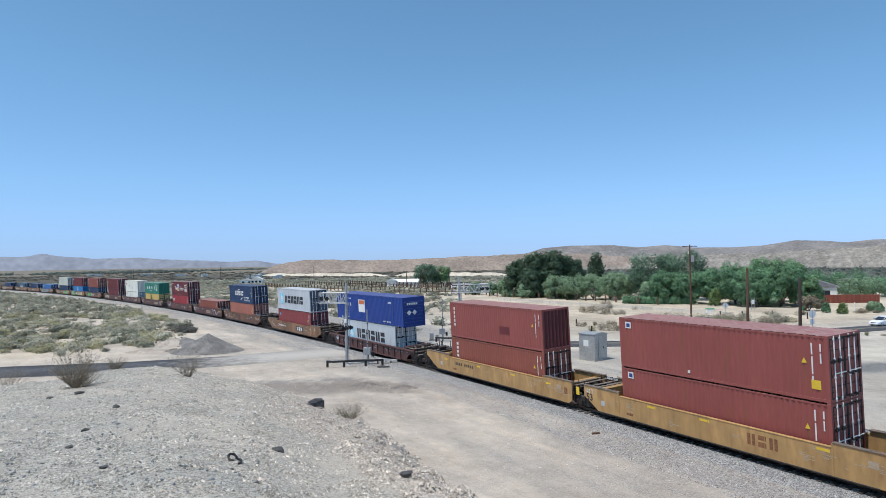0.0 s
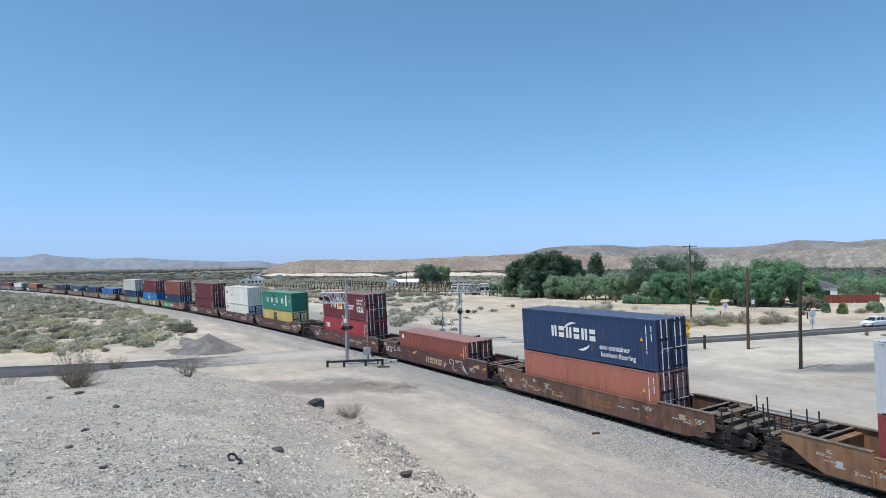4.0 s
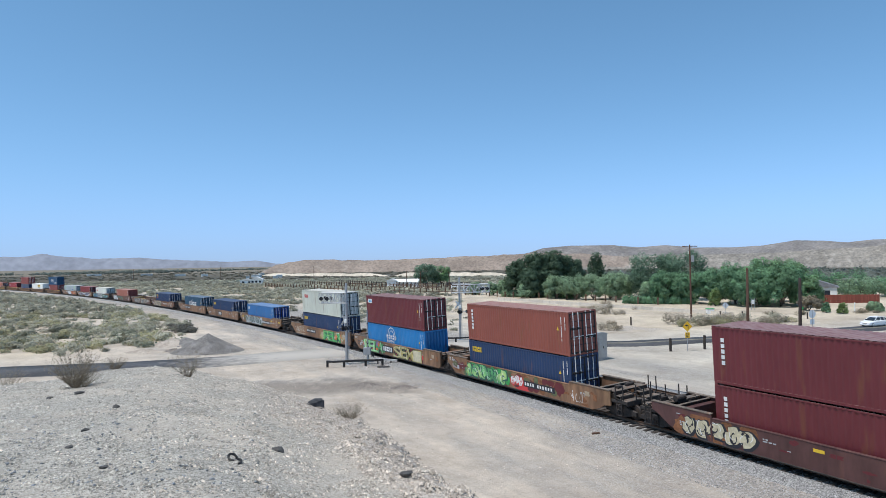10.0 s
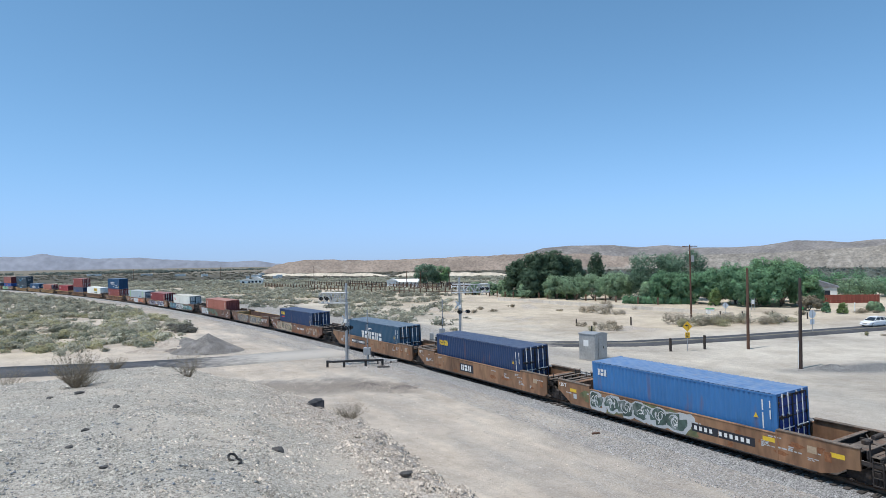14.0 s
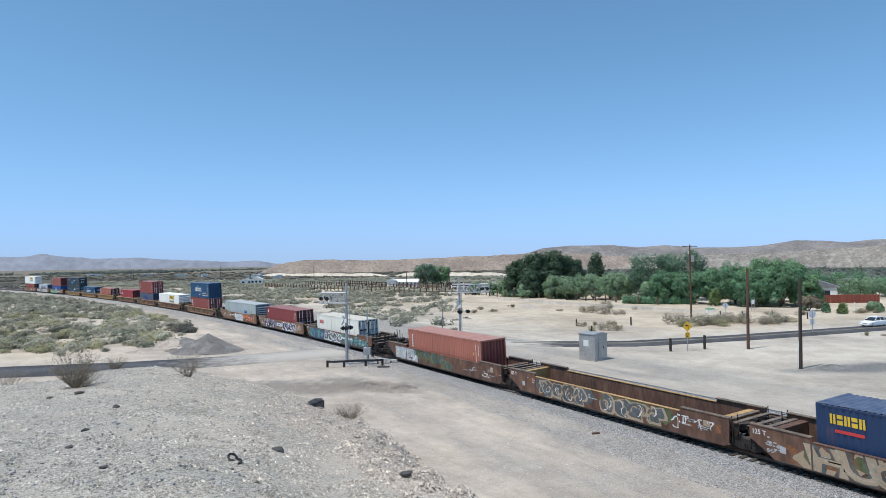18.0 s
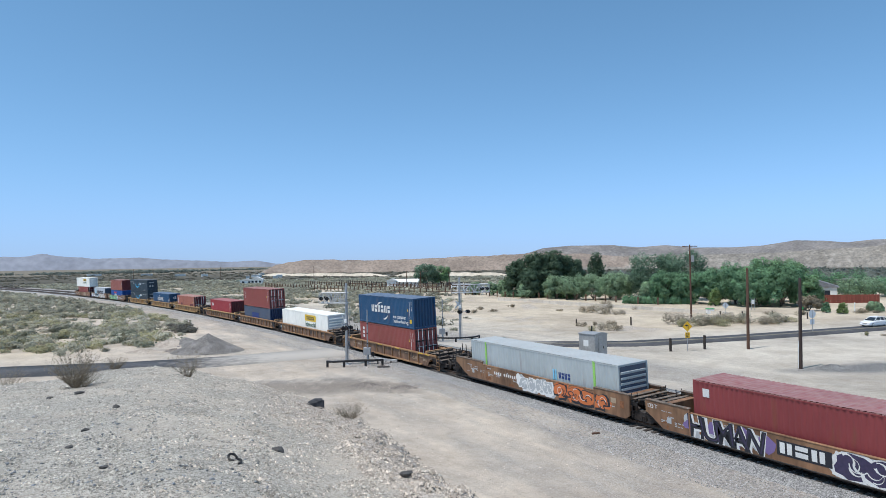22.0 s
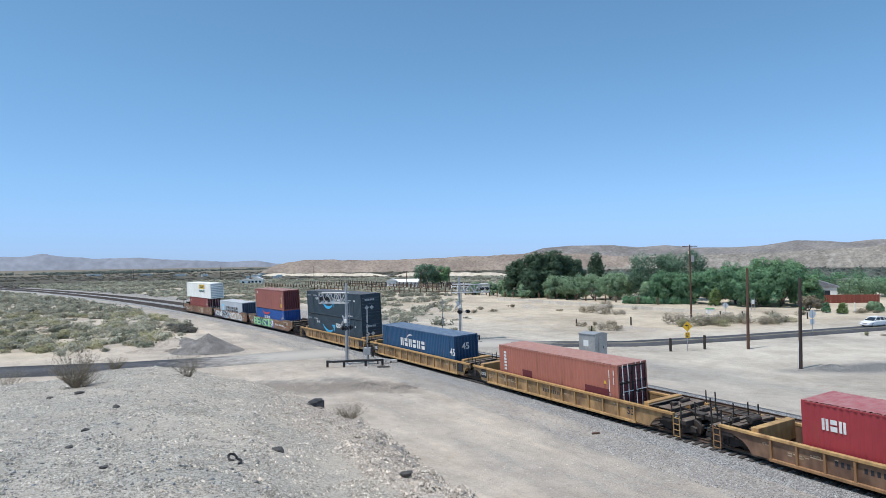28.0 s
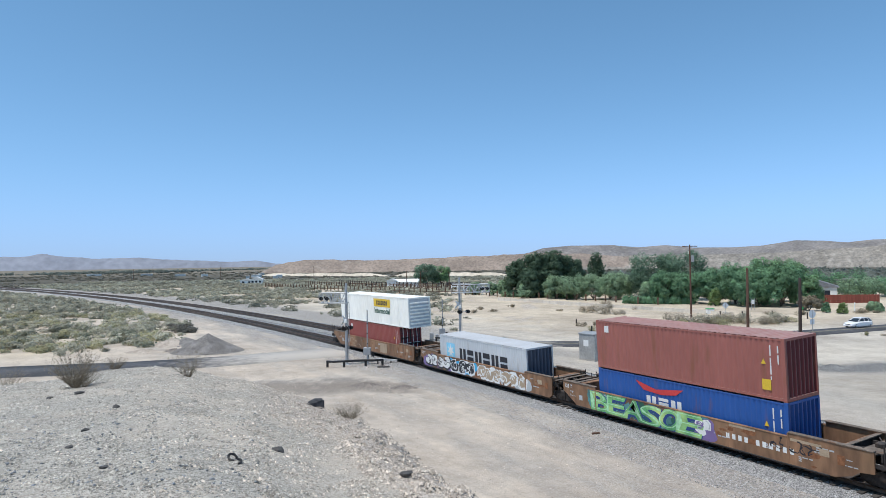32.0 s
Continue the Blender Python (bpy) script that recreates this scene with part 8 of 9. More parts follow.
def utility_pole(x, y, height, label, arm=False, lean=0.0, wood=None):
    p = group_of("utility_pole", label, "utility pole", "timber poles", at=pose(x, y, PLAIN, 0, lean, 0))
    part("mast", tube((0, 0, -0.6), (0, 0, height), 0.17, 0.12, 10), wood or WOOD_POLE, p)
    if arm:
        part("crossarm", box(-1.25, 1.25, -0.06, 0.06, height - 0.35, height - 0.22, 0.01), WOOD_POLE, p)
        for xx in (-1.1, -0.55, 0.55, 1.1):
            part("insulator", tube((xx, 0, height - 0.22), (xx, 0, height - 0.04), 0.045, 0.03, 8), SIGN_WHITE, p)
        t = tube((0.42, 0, height - 2.9), (0.42, 0, height - 1.9), 0.24, n=14)
        add_tube(t, (0.42, 0, height - 1.9), (0.42, 0, height - 1.8), 0.20, n=14)
        part("transformer", t, GALV, p, "grey can transformer")
        for sx in (-1, 1):
            part("brace", tube((0, -0.08, height - 1.0), (sx * 0.7, -0.08, height - 0.3), 0.02, n=5), GALV, p)
        part("fuse_cutout", box(-0.35, -0.25, -0.12, 0.0, height - 1.5, height - 1.1), SIGN_WHITE, p)
    else:
        part("pole_cap", tube((0, 0, height), (0, 0, height + 0.06), 0.12, 0.08, 10), wood or WOOD_POLE, p)
    return p


utility_pole(41.4, 108.6, 12.2, "brown timber utility pole with crossarm and transformer", True)
p = utility_pole(32.8, 70.1, 8.65, "bare brown timber pole beside the road", lean=0.6)
p = utility_pole(31.5, 57.5, 7.95, "dark bare timber pole in the yard", lean=1.0, wood=surface("dark_creosoted_pole", (0.055, 0.036, 0.03), 0.85, 0, 4, 0.25, 1, 0.2, 0.4, 20, stretch=(3, 3, 0.3)))
part("reflector", box(0.12, 0.2, -0.16, -0.12, 5.2, 5.45), MARK["green"], p, "green tag")
part("conduit", tube((-0.17, 0.02, 0), (-0.15, 0.02, 2.4), 0.03, n=6), SIGN_WHITE, p, "white conduit")

for x, y, h in ((24.1, 69.2, 1.35), (28.3, 70.6, 1.45)):
    g = group_of("bollard", "dark timber post in the sand", "post", "posts of the yard", at=pose(x, y, PLAIN))
    part("post", tube((0, 0, -0.4), (0, 0, h), 0.15, 0.14, 10), DARK_POST, g)
    part("chamfer", tube((0, 0, h), (0, 0, h + 0.05), 0.14, 0.10, 10), DARK_POST, g)
for x, y, h in ((45.6, 107, 1.1), (49.4, 107.4, 1.0), (53.6, 105.8, 1.15), (58, 103.5, 1.0), (27.8, 96.5, 1.3), (19.9, 97.5, 1.0)):
    g = group_of("fence_post", "short dark post beyond the road", "post", "posts beyond the road", at=pose(x, y, PLAIN))
    part("post", tube((0, 0, -0.3), (0, 0, h), 0.12, 0.11, 8), DARK_POST, g)


def warning_sign(x, y):
    g = group_of("warning_sign", "yellow diamond sign with a turn arrow and speed plate", "road sign", at=pose(x, y, PLAIN, 0, 0, 12))
    part("post", box(-0.03, 0.03, 0.01, 0.05, -0.3, 3.0), GALV, g)
    d = bmesh.new()
    s = 0.40
    add_box(d, -s, s, -0.012, 0.0, -s, s, 0.005)
    dia = part("diamond", d, SIGN_YELLOW, g, "", pose(0, 0, 2.62) @ Matrix.Rotation(math.pi / 4, 4, "Y"))
    ar = bmesh.new()
    add_box(ar, 0.06, 0.16, -0.022, -0.016, -0.38, 0.18)
    add_box(ar, -0.14, 0.16, -0.022, -0.016, 0.10, 0.20)
    ar.faces.new([ar.verts.new(p) for p in ((-0.14, -0.02, -0.02), (-0.14, -0.02, 0.32), (-0.36, -0.02, 0.15))])
    part("arrow", ar, MARK["black"], g, "", pose(0, 0, 2.62) @ Matrix.Scale(0.75, 4))
    pl = part("speed_plate", box(-0.28, 0.28, -0.012, 0.0, 1.40, 2.0, 0.004), SIGN_YELLOW, g)
    words(pl, "25", -0.2, 1.68, 0.24, "black", -0.016)
    words(pl, "MPH", -0.2, 1.46, 0.14, "black", -0.016)


warning_sign(25.9, 69.1)


PALE_BACK = surface("pale_sign_back", (0.60, 0.64, 0.68), 0.5, 0.1, 6, 0.06, 0.8, 0.08, 0.02)


def sign_back(x, y, h, shape, s, label):
    g = group_of("road_sign", label, "road sign", at=pose(x, y, PLAIN, 0, 0, 10))
    part("post", box(-0.035, 0.035, -0.045, -0.01, -0.3, h), GALV, g)
    bm = bmesh.new()
    k = 8 if shape == "octagon" else 4
    off = math.pi / 8 if k == 8 else 0
    ring = [(s * math.cos(off + 2 * math.pi * i / k), s * math.sin(off + 2 * math.pi * i / k)) for i in range(k)]
    a = [bm.verts.new((u, 0, h - s + w_)) for u, w_ in ring]
    b_ = [bm.verts.new((u, 0.012, h - s + w_)) for u, w_ in ring]
    bm.faces.new(a)
    bm.faces.new(b_[::-1])
    for i in range(k):
        bm.faces.new((a[i], a[(i + 1) % k], b_[(i + 1) % k], b_[i]))
    part("sign_plate", bm, PALE_BACK, g)
    return g


g = sign_back(48.2, 84.9, 2.9, "octagon", 0.55, "grey back of an octagonal sign on a post")
part("lower_plate", box(-0.32, 0.32, -0.002, 0.01, 1.0, 1.7), PALE_BACK, g)
sign_back(48.0, 110.5, 2.4, "diamond", 0.62, "grey back of a diamond sign beyond the road")

# signal cabinet
cab = group_of("signal_cabinet", "silver metal signal bungalow with paper notices", "cabinet", at=pose(14.75, 64.4, PLAIN, 0, 0, 40))
part("shell", box(-1.0, 1.0, -0.95, 0.95, 0.12, 2.55, 0.02), SILVER, cab)
part("roof", prism([(-1.06, 2.55), (1.06, 2.55), (1.06, 2.62), (0.0, 2.78), (-1.06, 2.62)], -1.0, 1.0), SILVER, cab)
part("plinth", box(-1.02, 1.02, -0.97, 0.97, -0.2, 0.12), surface("plinth_concrete", (0.40, 0.38, 0.35), 0.9), cab)
d = part("door", box(-0.45, 0.45, -0.985, -0.95, 0.25, 2.35, 0.01), SILVER, cab)
part("handle", box(0.30, 0.36, -1.02, -0.985, 1.15, 1.4), BLACK, d)
part("notice", box(-0.25, 0.15, -0.992, -0.986, 1.45, 1.95), GALV, cab, "grey plate")
part("notice", box(-0.3, 0.3, -0.004, 0.0, 1.3, 1.9), SIGN_WHITE, cab, "white paper notice", pose(-1.003, 0.1, 0.1, 0, 0, -90))
part("vent_pipe", tube((0.55, 0.55, 2.6), (0.55, 0.55, 3.25), 0.07, n=8), BLACK, cab)
for xx in (-0.66, 0.66):
    part("seam", box(xx - 0.012, xx + 0.012, -0.958, -0.95, 0.15, 2.5), GALV, cab)


PALE_METAL = surface("pale_painted_metal", (0.47, 0.475, 0.475), 0.5, 0.2, 6, 0.1, 0.8, 0.1, 0.05)


def crossing_signal(x, y, height, arm_left, arm_right, label, turn=0.0, lamps=0.4, buck=0.55, spin=76, reach=0.42):
    """A cantilever crossing signal: mast, truss arm, crossbuck, lamps."""
    g = group_of("crossing_signal", label, "railway signal", "crossing signals", at=pose(x, y, PLAIN, 0, 0, turn))
    m = part("mast", tube((0, 0, 0), (0, 0, height), 0.15, 0.13, 12), GALV, g)
    part("base_plate", box(-0.4, 0.4, -0.4, 0.4, -0.1, 0.06, 0.01), GALV, g)
    z1, z0 = height - 0.75, height - 1.75
    run = max(arm_left, arm_right)
    way = -1 if arm_left > arm_right else 1
    for yy in (-0.35, 0.35):
        for z in (z0, z1):
            part("chord", tube((-arm_left, yy, z), (arm_right, yy, z), 0.05, n=6), PALE_METAL, g)
        n_ = 6
        for i in range(n_):
            a, b_ = way * i * run / n_, way * (i + 1) * run / n_
            part("diagonal", tube((a, yy, z0 if i % 2 else z1), (b_, yy, z1 if i % 2 else z0), 0.04, n=5), PALE_METAL, g)
            part("upright", tube((b_, yy, z0), (b_, yy, z1), 0.03, n=5), PALE_METAL, g)
    for i in range(6):
        xx = -arm_left + (arm_left + arm_right) * i / 5
        part("rung", tube((xx, -0.35, z0), (xx, 0.35, z0), 0.025, n=5), PALE_METAL, g)
    part("walkway", box(-arm_left, arm_right, -0.33, 0.33, z0 + 0.02, z0 + 0.05), PALE_METAL, g)
    far_end = way * run
    for xx, yy in ((far_end - way * 0.3, -0.5), (far_end - way * 0.9, -0.5), (far_end - way * 0.3, 0.5), (far_end - way * 0.9, 0.5)):
        lamp_ = part("lamp_hood", tube((xx, yy, z0 + 0.45), (xx, yy + (0.3 if yy > 0 else -0.3), z0 + 0.45), 0.10, 0.12, 12), BLACK, g)
        part("lamp_plate", tube((xx, yy, z0 + 0.45), (xx, yy + 0.01, z0 + 0.45), 0.19, n=18), BLACK, lamp_)
    # the crossbuck and its lamps face along the road, so they are seen nearly edge on
    side = Matrix.Rotation(radians(spin), 4, "Z")
    for s_ in (-1, 1):
        part("crossbuck_blade", box(-0.62, 0.62, -0.015, 0.0, -0.11, 0.11), SIGN_WHITE, g, "white crossbuck blade", pose(-0.2, 0, height * buck) @ side @ pose(0, -0.05 * s_, 0, 0, s_ * 48, 0))
    for xx in (-reach, reach):
        for face in (-1, 1):
            m_ = pose(0.05 + max(0.0, reach - 0.42) * 2.4, 0, height * lamps) @ side
            part("lamp_hood", tube((xx, face * 0.15, 0), (xx, face * 0.38, 0), 0.11, 0.14, 12), BLACK, g, "", m_)
            part("lamp_plate", tube((xx, face * 0.14, 0), (xx, face * 0.15, 0), 0.23, n=18), BLACK, g, "", m_)
    part("lamp_bar", tube((-reach, 0, 0), (reach, 0, 0), 0.035, n=5), GALV, g, "", m_)
    part("junction_box", box(-0.14, 0.14, -0.3, -0.14, -0.2, 0.2, 0.02), SIGN_WHITE, g, "", pose(0, 0, height * lamps + 0.7))
    part("bell", tube((0, 0, height), (0, 0, height + 0.22), 0.13, 0.08, 10), GALV, g)
    lad = bmesh.new()
    for yy in (-0.2, 0.2):
        add_tube(lad, (0.24, yy, 0.4), (0.24, yy, z0), 0.018, n=4)
    for i in range(18):
        z = 0.5 + i * (z0 - 0.6) / 18
        add_tube(lad, (0.24, -0.2, z), (0.24, 0.2, z), 0.012, n=4)
    part("ladder", lad, GALV, g)
    return g


crossing_signal(-9.6, 63.7, 7.75, 2.7, 0.15, "grey cantilever crossing signal with raised lamps", -12, 0.46, 0.56)
crossing_signal(2.0, 82.0, 7.75, 0.9, 3.8, "grey cantilever crossing signal across the tracks", 6, 0.46, 0.58, 28, 0.62)


def gate_post(x, y, height, label):
    g = group_of("crossing_gate", label, "crossing gate", "crossing gates", at=pose(x, y, PLAIN))
    part("base_plate", box(-0.3, 0.3, -0.3, 0.3, -0.1, 0.06), GALV, g)
    part("pedestal", tube((0, 0, 0), (0, 0, 1.3), 0.11, n=10), GALV, g)
    part("drive_box", box(-0.42, 0.30, -0.30, 0.25, 0.95, 1.65, 0.03), GALV, g)
    part("counterweight", box(0.35, 0.62, -0.1, 0.1, 0.75, 1.2, 0.02), BLACK, g)
    arm = part("gate_arm", tube((0, -0.25, 1.35), (0, -0.25, height), 0.075, 0.055, n=8), GALV, g, "raised plain grey gate arm")
    for i in range(3):
        z = 2.0 + i * (height - 2.4) / 3
        part("arm_lamp", box(-0.05, 0.05, -0.36, -0.30, z, z + 0.12), BLACK, arm)
    return g


tail_ = group_of("gate_beam", "pale grey steel beam lying beside the crossing gate", "steel beam", at=pose(-6.9, 63.6, PLAIN))
part("beam", box(0.0, 2.3, -0.09, 0.09, 0.42, 0.60, 0.01), PALE_METAL, tail_, "", pose(0, 0, 0, 0, 3, -12))
part("leg", box(0.3, 0.42, -0.06, 0.06, -0.1, 0.44), BLACK, tail_)
part("leg", box(1.6, 1.72, -0.40, -0.28, -0.1, 0.40), BLACK, tail_)
gate_post(-7.5, 63.5, 5.35, "raised level crossing gate beside the signal")
gate_post(-0.2, 80.6, 5.3, "raised level crossing gate across the tracks")

# guard rail of black pipe round the signal
def guard_rail(gp, label):
    gr = group_of("guard_rail", label, "guard rail", "guard rails of the crossing", at=pose(0, 0, PLAIN))
    for a, b_ in zip(gp, gp[1:]):
        part("rail", tube((*a, 0.56), (*b_, 0.56), 0.105, n=10), BLACK, gr)
    for a in gp[::2]:
        part("post", tube((*a, -0.3), (*a, 0.64), 0.115, n=8), BLACK, gr)
    return gr


gr = guard_rail([(-11.2, 62.0), (-10.7, 61.7), (-9.6, 61.9), (-8.6, 62.3), (-7.6, 62.4), (-6.7, 62.3), (-6.0, 62.6)], "low black pipe guard round the crossing signal")
part("foot", box(-6.4, -5.2, 61.3, 61.6, -0.05, 0.12, 0.02), BLACK, gr)
gr = guard_rail([(-1.0, 80.2), (0.2, 79.6), (1.4, 79.5), (2.4, 79.7), (3.4, 80.1), (4.1, 80.9), (4.4, 81.8)], "low black pipe guard round the far crossing signal")
part("foot", box(3.6, 4.6, 79.0, 79.3, -0.05, 0.12, 0.02), BLACK, gr)

# relay cases beyond the line
rc = group_of("relay_case", "small silver relay cases by the far signal", "cabinet", at=pose(-1.6, 81.6, PLAIN))
part("case", box(-0.25, 0.25, -0.2, 0.2, 0.2, 1.0, 0.02), GALV, rc)
part("case", box(0.5, 0.9, -0.2, 0.2, 0.2, 0.8, 0.02), GALV, rc)
part("stand", box(-0.3, 0.95, -0.15, 0.15, -0.2, 0.2), GALV, rc)

# ---- old tyre, hose and lumps on the hill ----
TYRE_RUBBER = surface("perished_rubber", (0.030, 0.029, 0.030), 0.8, 0, 10, 0.3, 2, 0.3, 0.3, 30, (0.3, 0.27, 0.22), 0.3)


def ring_mesh(R, r_, w, n=28, k=10, arc=1.0):
    bm = bmesh.new()
    rows = []
    m_ = n if arc == 1.0 else n + 1
    for i in range(m_):
        a = 2 * math.pi * arc * i / n
        rows.append([bm.verts.new(((R + r_ * math.cos(b)) * math.cos(a), w * math.sin(b), (R + r_ * math.cos(b)) * math.sin(a))) for b in [2 * math.pi * j / k for j in range(k)]])
    for i in range(n):
        i2 = (i + 1) % m_
        for j in range(k):
            bm.faces.new((rows[i][j], rows[i2][j], rows[i2][(j + 1) % k], rows[i][(j + 1) % k]))
    return bm


sl = bmesh.new()
add_box(sl, -0.27, 0.27, -0.17, 0.17, -0.12, 0.26, 0.07)
bmesh.ops.subdivide_edges(sl, edges=sl.edges[:], cuts=1, use_grid_fill=True)
rr_ = random.Random(9)
for v_ in sl.verts:
    v_.co += Vector((rr_.uniform(-0.02, 0.02), rr_.uniform(-0.02, 0.02), rr_.uniform(-0.025, 0.025) - 0.22 * max(0.0, -v_.co.x)))
ob = put("boulder", mesh_from(sl, "boulder"), surface("dark_basalt", (0.05, 0.05, 0.055), 0.85, 0, 8, 0.3, 2, 0.3, 0.3, 30), None, pose(-4.25, 21.3, float(ground_z(-4.25, 21.3)[0]) + 0.02, 0, 0, 14))
tagged(ob, "dark squarish boulder half buried on the hill's rim", "rock")
ho = put("rubber_loop", mesh_from(ring_mesh(0.058, 0.017, 0.017, 24, 8, 0.8), "rubber_loop", True), TYRE_RUBBER, None, pose(-2.92, 8.9, 6.74, -55, 20, 30))
tagged(ho, "torn loop of black rubber lying on gravel", "rubber scrap")
tl = put("rubber_strip", mesh_from(ring_mesh(0.2, 0.012, 0.02, 16, 6, 0.22), "rubber_strip", True), TYRE_RUBBER, None, pose(-2.95, 8.72, 6.72, 90, 0, 60))
tagged(tl, "curled strip of black rubber on gravel", "rubber scrap")
DARK_ROCK = surface("dark_field_rock", (0.085, 0.08, 0.075), 0.9, 0, 9, 0.3, 1.5, 0.3, 0.4, 30)
for i, (x, y, s) in enumerate([(-2.69, 10.4, 0.12), (-10.0, 17.8, 0.12), (-10.9, 17.9, 0.10), (-7.2, 14.2, 0.10), (-0.62, 10.1, 0.11), (-0.5, 10.35, 0.12), (-5.5, 9.5, 0.07), (-4.2, 8.0, 0.06), (-6.1, 11.0, 0.07)]):
    bv, bf = STONES[i % 5]
    bm = bmesh.new()
    vs = [bm.verts.new(p) for p in bv]
    for f_ in bf:
        bm.faces.new([vs[k] for k in f_])
    bmesh.ops.subdivide_edges(bm, edges=bm.edges[:], cuts=1, use_grid_fill=True, smooth=0.3)
    ob = put("rock", mesh_from(bm, "rock"), DARK_ROCK, None, pose(x, y, float(ground_z(x, y)[0]) + s * 0.15, 0, 0, i * 50) @ Matrix.Diagonal((s * 1.3, s, s, 1)))
    tagged(ob, "dark angular rock among pale gravel", "rock", "dark rocks on the hill")
for x, y, a in ((8.5, 36.9, 20),):
    ob = put("timber_scrap", mesh_from(box(-0.24, 0.24, -0.07, 0.07, -0.02, 0.09, 0.02), "timber_scrap"), WOOD_POLE, None, pose(x, y, PLAIN, 0, 0, a))
    tagged(ob, "weathered scrap of timber on the dirt", "timber scrap")

# ---- buildings and fences far off ----
HOUSE_WHITE = surface("white_house_wall", (0.68, 0.68, 0.66), 0.7, 0, 2, 0.06, 0.3, 0.1, 0.05)
HOUSE_BLUE = surface("pale_blue_wall", (0.42, 0.50, 0.58), 0.7, 0, 2, 0.06, 0.3, 0.1, 0.05)
HOUSE_BRIGHT = surface("bright_white_wall", (0.84, 0.84, 0.82), 0.7, 0, 2, 0.04, 0.3, 0.06, 0.05)
ROOF_PALE = surface("pale_metal_roof", (0.62, 0.62, 0.60), 0.6, 0, 2, 0.06, 0.3, 0.1, 0.05)
ROOF_GREY = surface("grey_shingle_roof", (0.20, 0.20, 0.21), 0.85, 0, 3, 0.2, 0.4, 0.15, 0.2)
GLASS = surface("dark_window_glass", (0.03, 0.04, 0.05), 0.1, 0, 2, 0.1, 1, 0.1, 0)
RED_FENCE = surface("red_timber_fence", (0.23, 0.062, 0.04), 0.8, 0, 3, 0.2, 0.6, 0.2, 0.2, per_piece=0.2)
RUSTY_FENCE = surface("weathered_corral_timber", (0.145, 0.088, 0.058), 0.85, 0, 4, 0.25, 1, 0.2, 0.2, per_piece=0.3)
WALL_PALE = surface("pale_block_wall", (0.62, 0.56, 0.48), 0.9, 0, 2, 0.1, 0.3, 0.15, 0.2, per_piece=0.1)


def house(x, y, w, d, h, roof, wall, label, turn=0, windows=3, name="house", along=False):
    g = group_of(name, label, "house", at=pose(x, y, PLAIN, 0, 0, turn))
    part("wall", box(-w / 2, w / 2, -d / 2, d / 2, -0.3, h), wall, g)
    if along:
        part("roof", prism([(-d / 2 - 0.4, h), (d / 2 + 0.4, h), (0, h + roof)], -w / 2 - 0.3, w / 2 + 0.3), HOUSE_BRIGHT, g, "white sheet roof", Matrix.Rotation(math.pi / 2, 4, "Z"))
        return g
    part("roof", prism([(-w / 2 - 0.4, h), (w / 2 + 0.4, h), (w / 2 + 0.4, h + 0.15), (0, h + roof), (-w / 2 - 0.4, h + 0.15)], -d / 2 - 0.3, d / 2 + 0.3), ROOF_PALE if wall is not HOUSE_BLUE and y > 240 else ROOF_GREY, g) if d > w * 0.4 and roof > 0.6 else \
        part("roof", box(-w / 2 - 0.3, w / 2 + 0.3, -d / 2 - 0.3, d / 2 + 0.3, h, h + max(0.15, roof), 0.1), ROOF_GREY if roof > 0.3 else wall, g)
    for i in range(windows):
        xx = -w / 2 + w * (i + 0.5) / windows
        wnd = part("window", box(xx - 0.55, xx + 0.55, -d / 2 - 0.03, -d / 2 - 0.005, h * 0.38, h * 0.78), GLASS, g)
        part("frame", box(xx - 0.65, xx + 0.65, -d / 2 - 0.02, -d / 2 - 0.002, h * 0.33, h * 0.83), SIGN_WHITE, wnd)
    return g


house(-95.5, 332, 5.5, 6, 2.5, 1.5, HOUSE_BRIGHT, "white gabled house on the plain", 8)
house(-101, 333, 6.0, 5, 2.1, 0.9, HOUSE_BRIGHT, "low white wing of the white house", 8, 2)
house(-14.5, 258, 9.0, 6, 2.3, 1.2, HOUSE_BRIGHT, "long low white building among corrals", -4, 0, along=True)
house(-20.3, 257, 3.6, 5, 2.7, 1.0, HOUSE_BRIGHT, "small white gabled barn among corrals", -4, 0)
house(84.8, 147, 7.5, 6.5, 3.0, 1.6, HOUSE_WHITE, "white house with a grey roof behind trees", -30, 2)
house(56, 163, 9, 6, 2.6, 1.2, HOUSE_WHITE, "low house half hidden by trees", -20, 2)
for i, (x, y, w) in enumerate([(-150, 520, 14), (-128, 505, 8), (-118, 455, 6), (-142, 470, 5), (-260, 640, 20), (-330, 720, 24), (-225, 610, 10), (-410, 760, 30), (-180, 640, 8)]):
    house(x, y, w * 0.5, 5, 2.0, 0.2, HOUSE_WHITE, "small pale building far out on the plain", 5 * i, 0, "far_building")


def post_fence(pts, step, h, label, material, rails=2, name="corral_fence"):
    g = group_of(name, label, "fence", at=pose(0, 0, PLAIN))
    post = simple("corral_post", lambda: box(-0.16, 0.16, -0.16, 0.16, -0.3, 1.0, 0.02))
    for (ax, ay), (bx, by) in zip(pts, pts[1:]):
        ln = math.hypot(bx - ax, by - ay)
        n_ = max(1, int(ln / step))
        for i in range(n_):
            f_ = i / n_
            put("post", post, material, g, Matrix.Translation((ax + (bx - ax) * f_, ay + (by - ay) * f_, 0)) @ Matrix.Diagonal((1, 1, h, 1)))
        a_ = math.atan2(by - ay, bx - ax)
        for k in range(rails):
            z = h * (0.4 + 0.42 * k)
            part("rail", box(0, ln, -0.05, 0.05, z, z + 0.16), material, g, "", Matrix.Translation((ax, ay, 0)) @ Matrix.Rotation(a_, 4, "Z"))
    return g


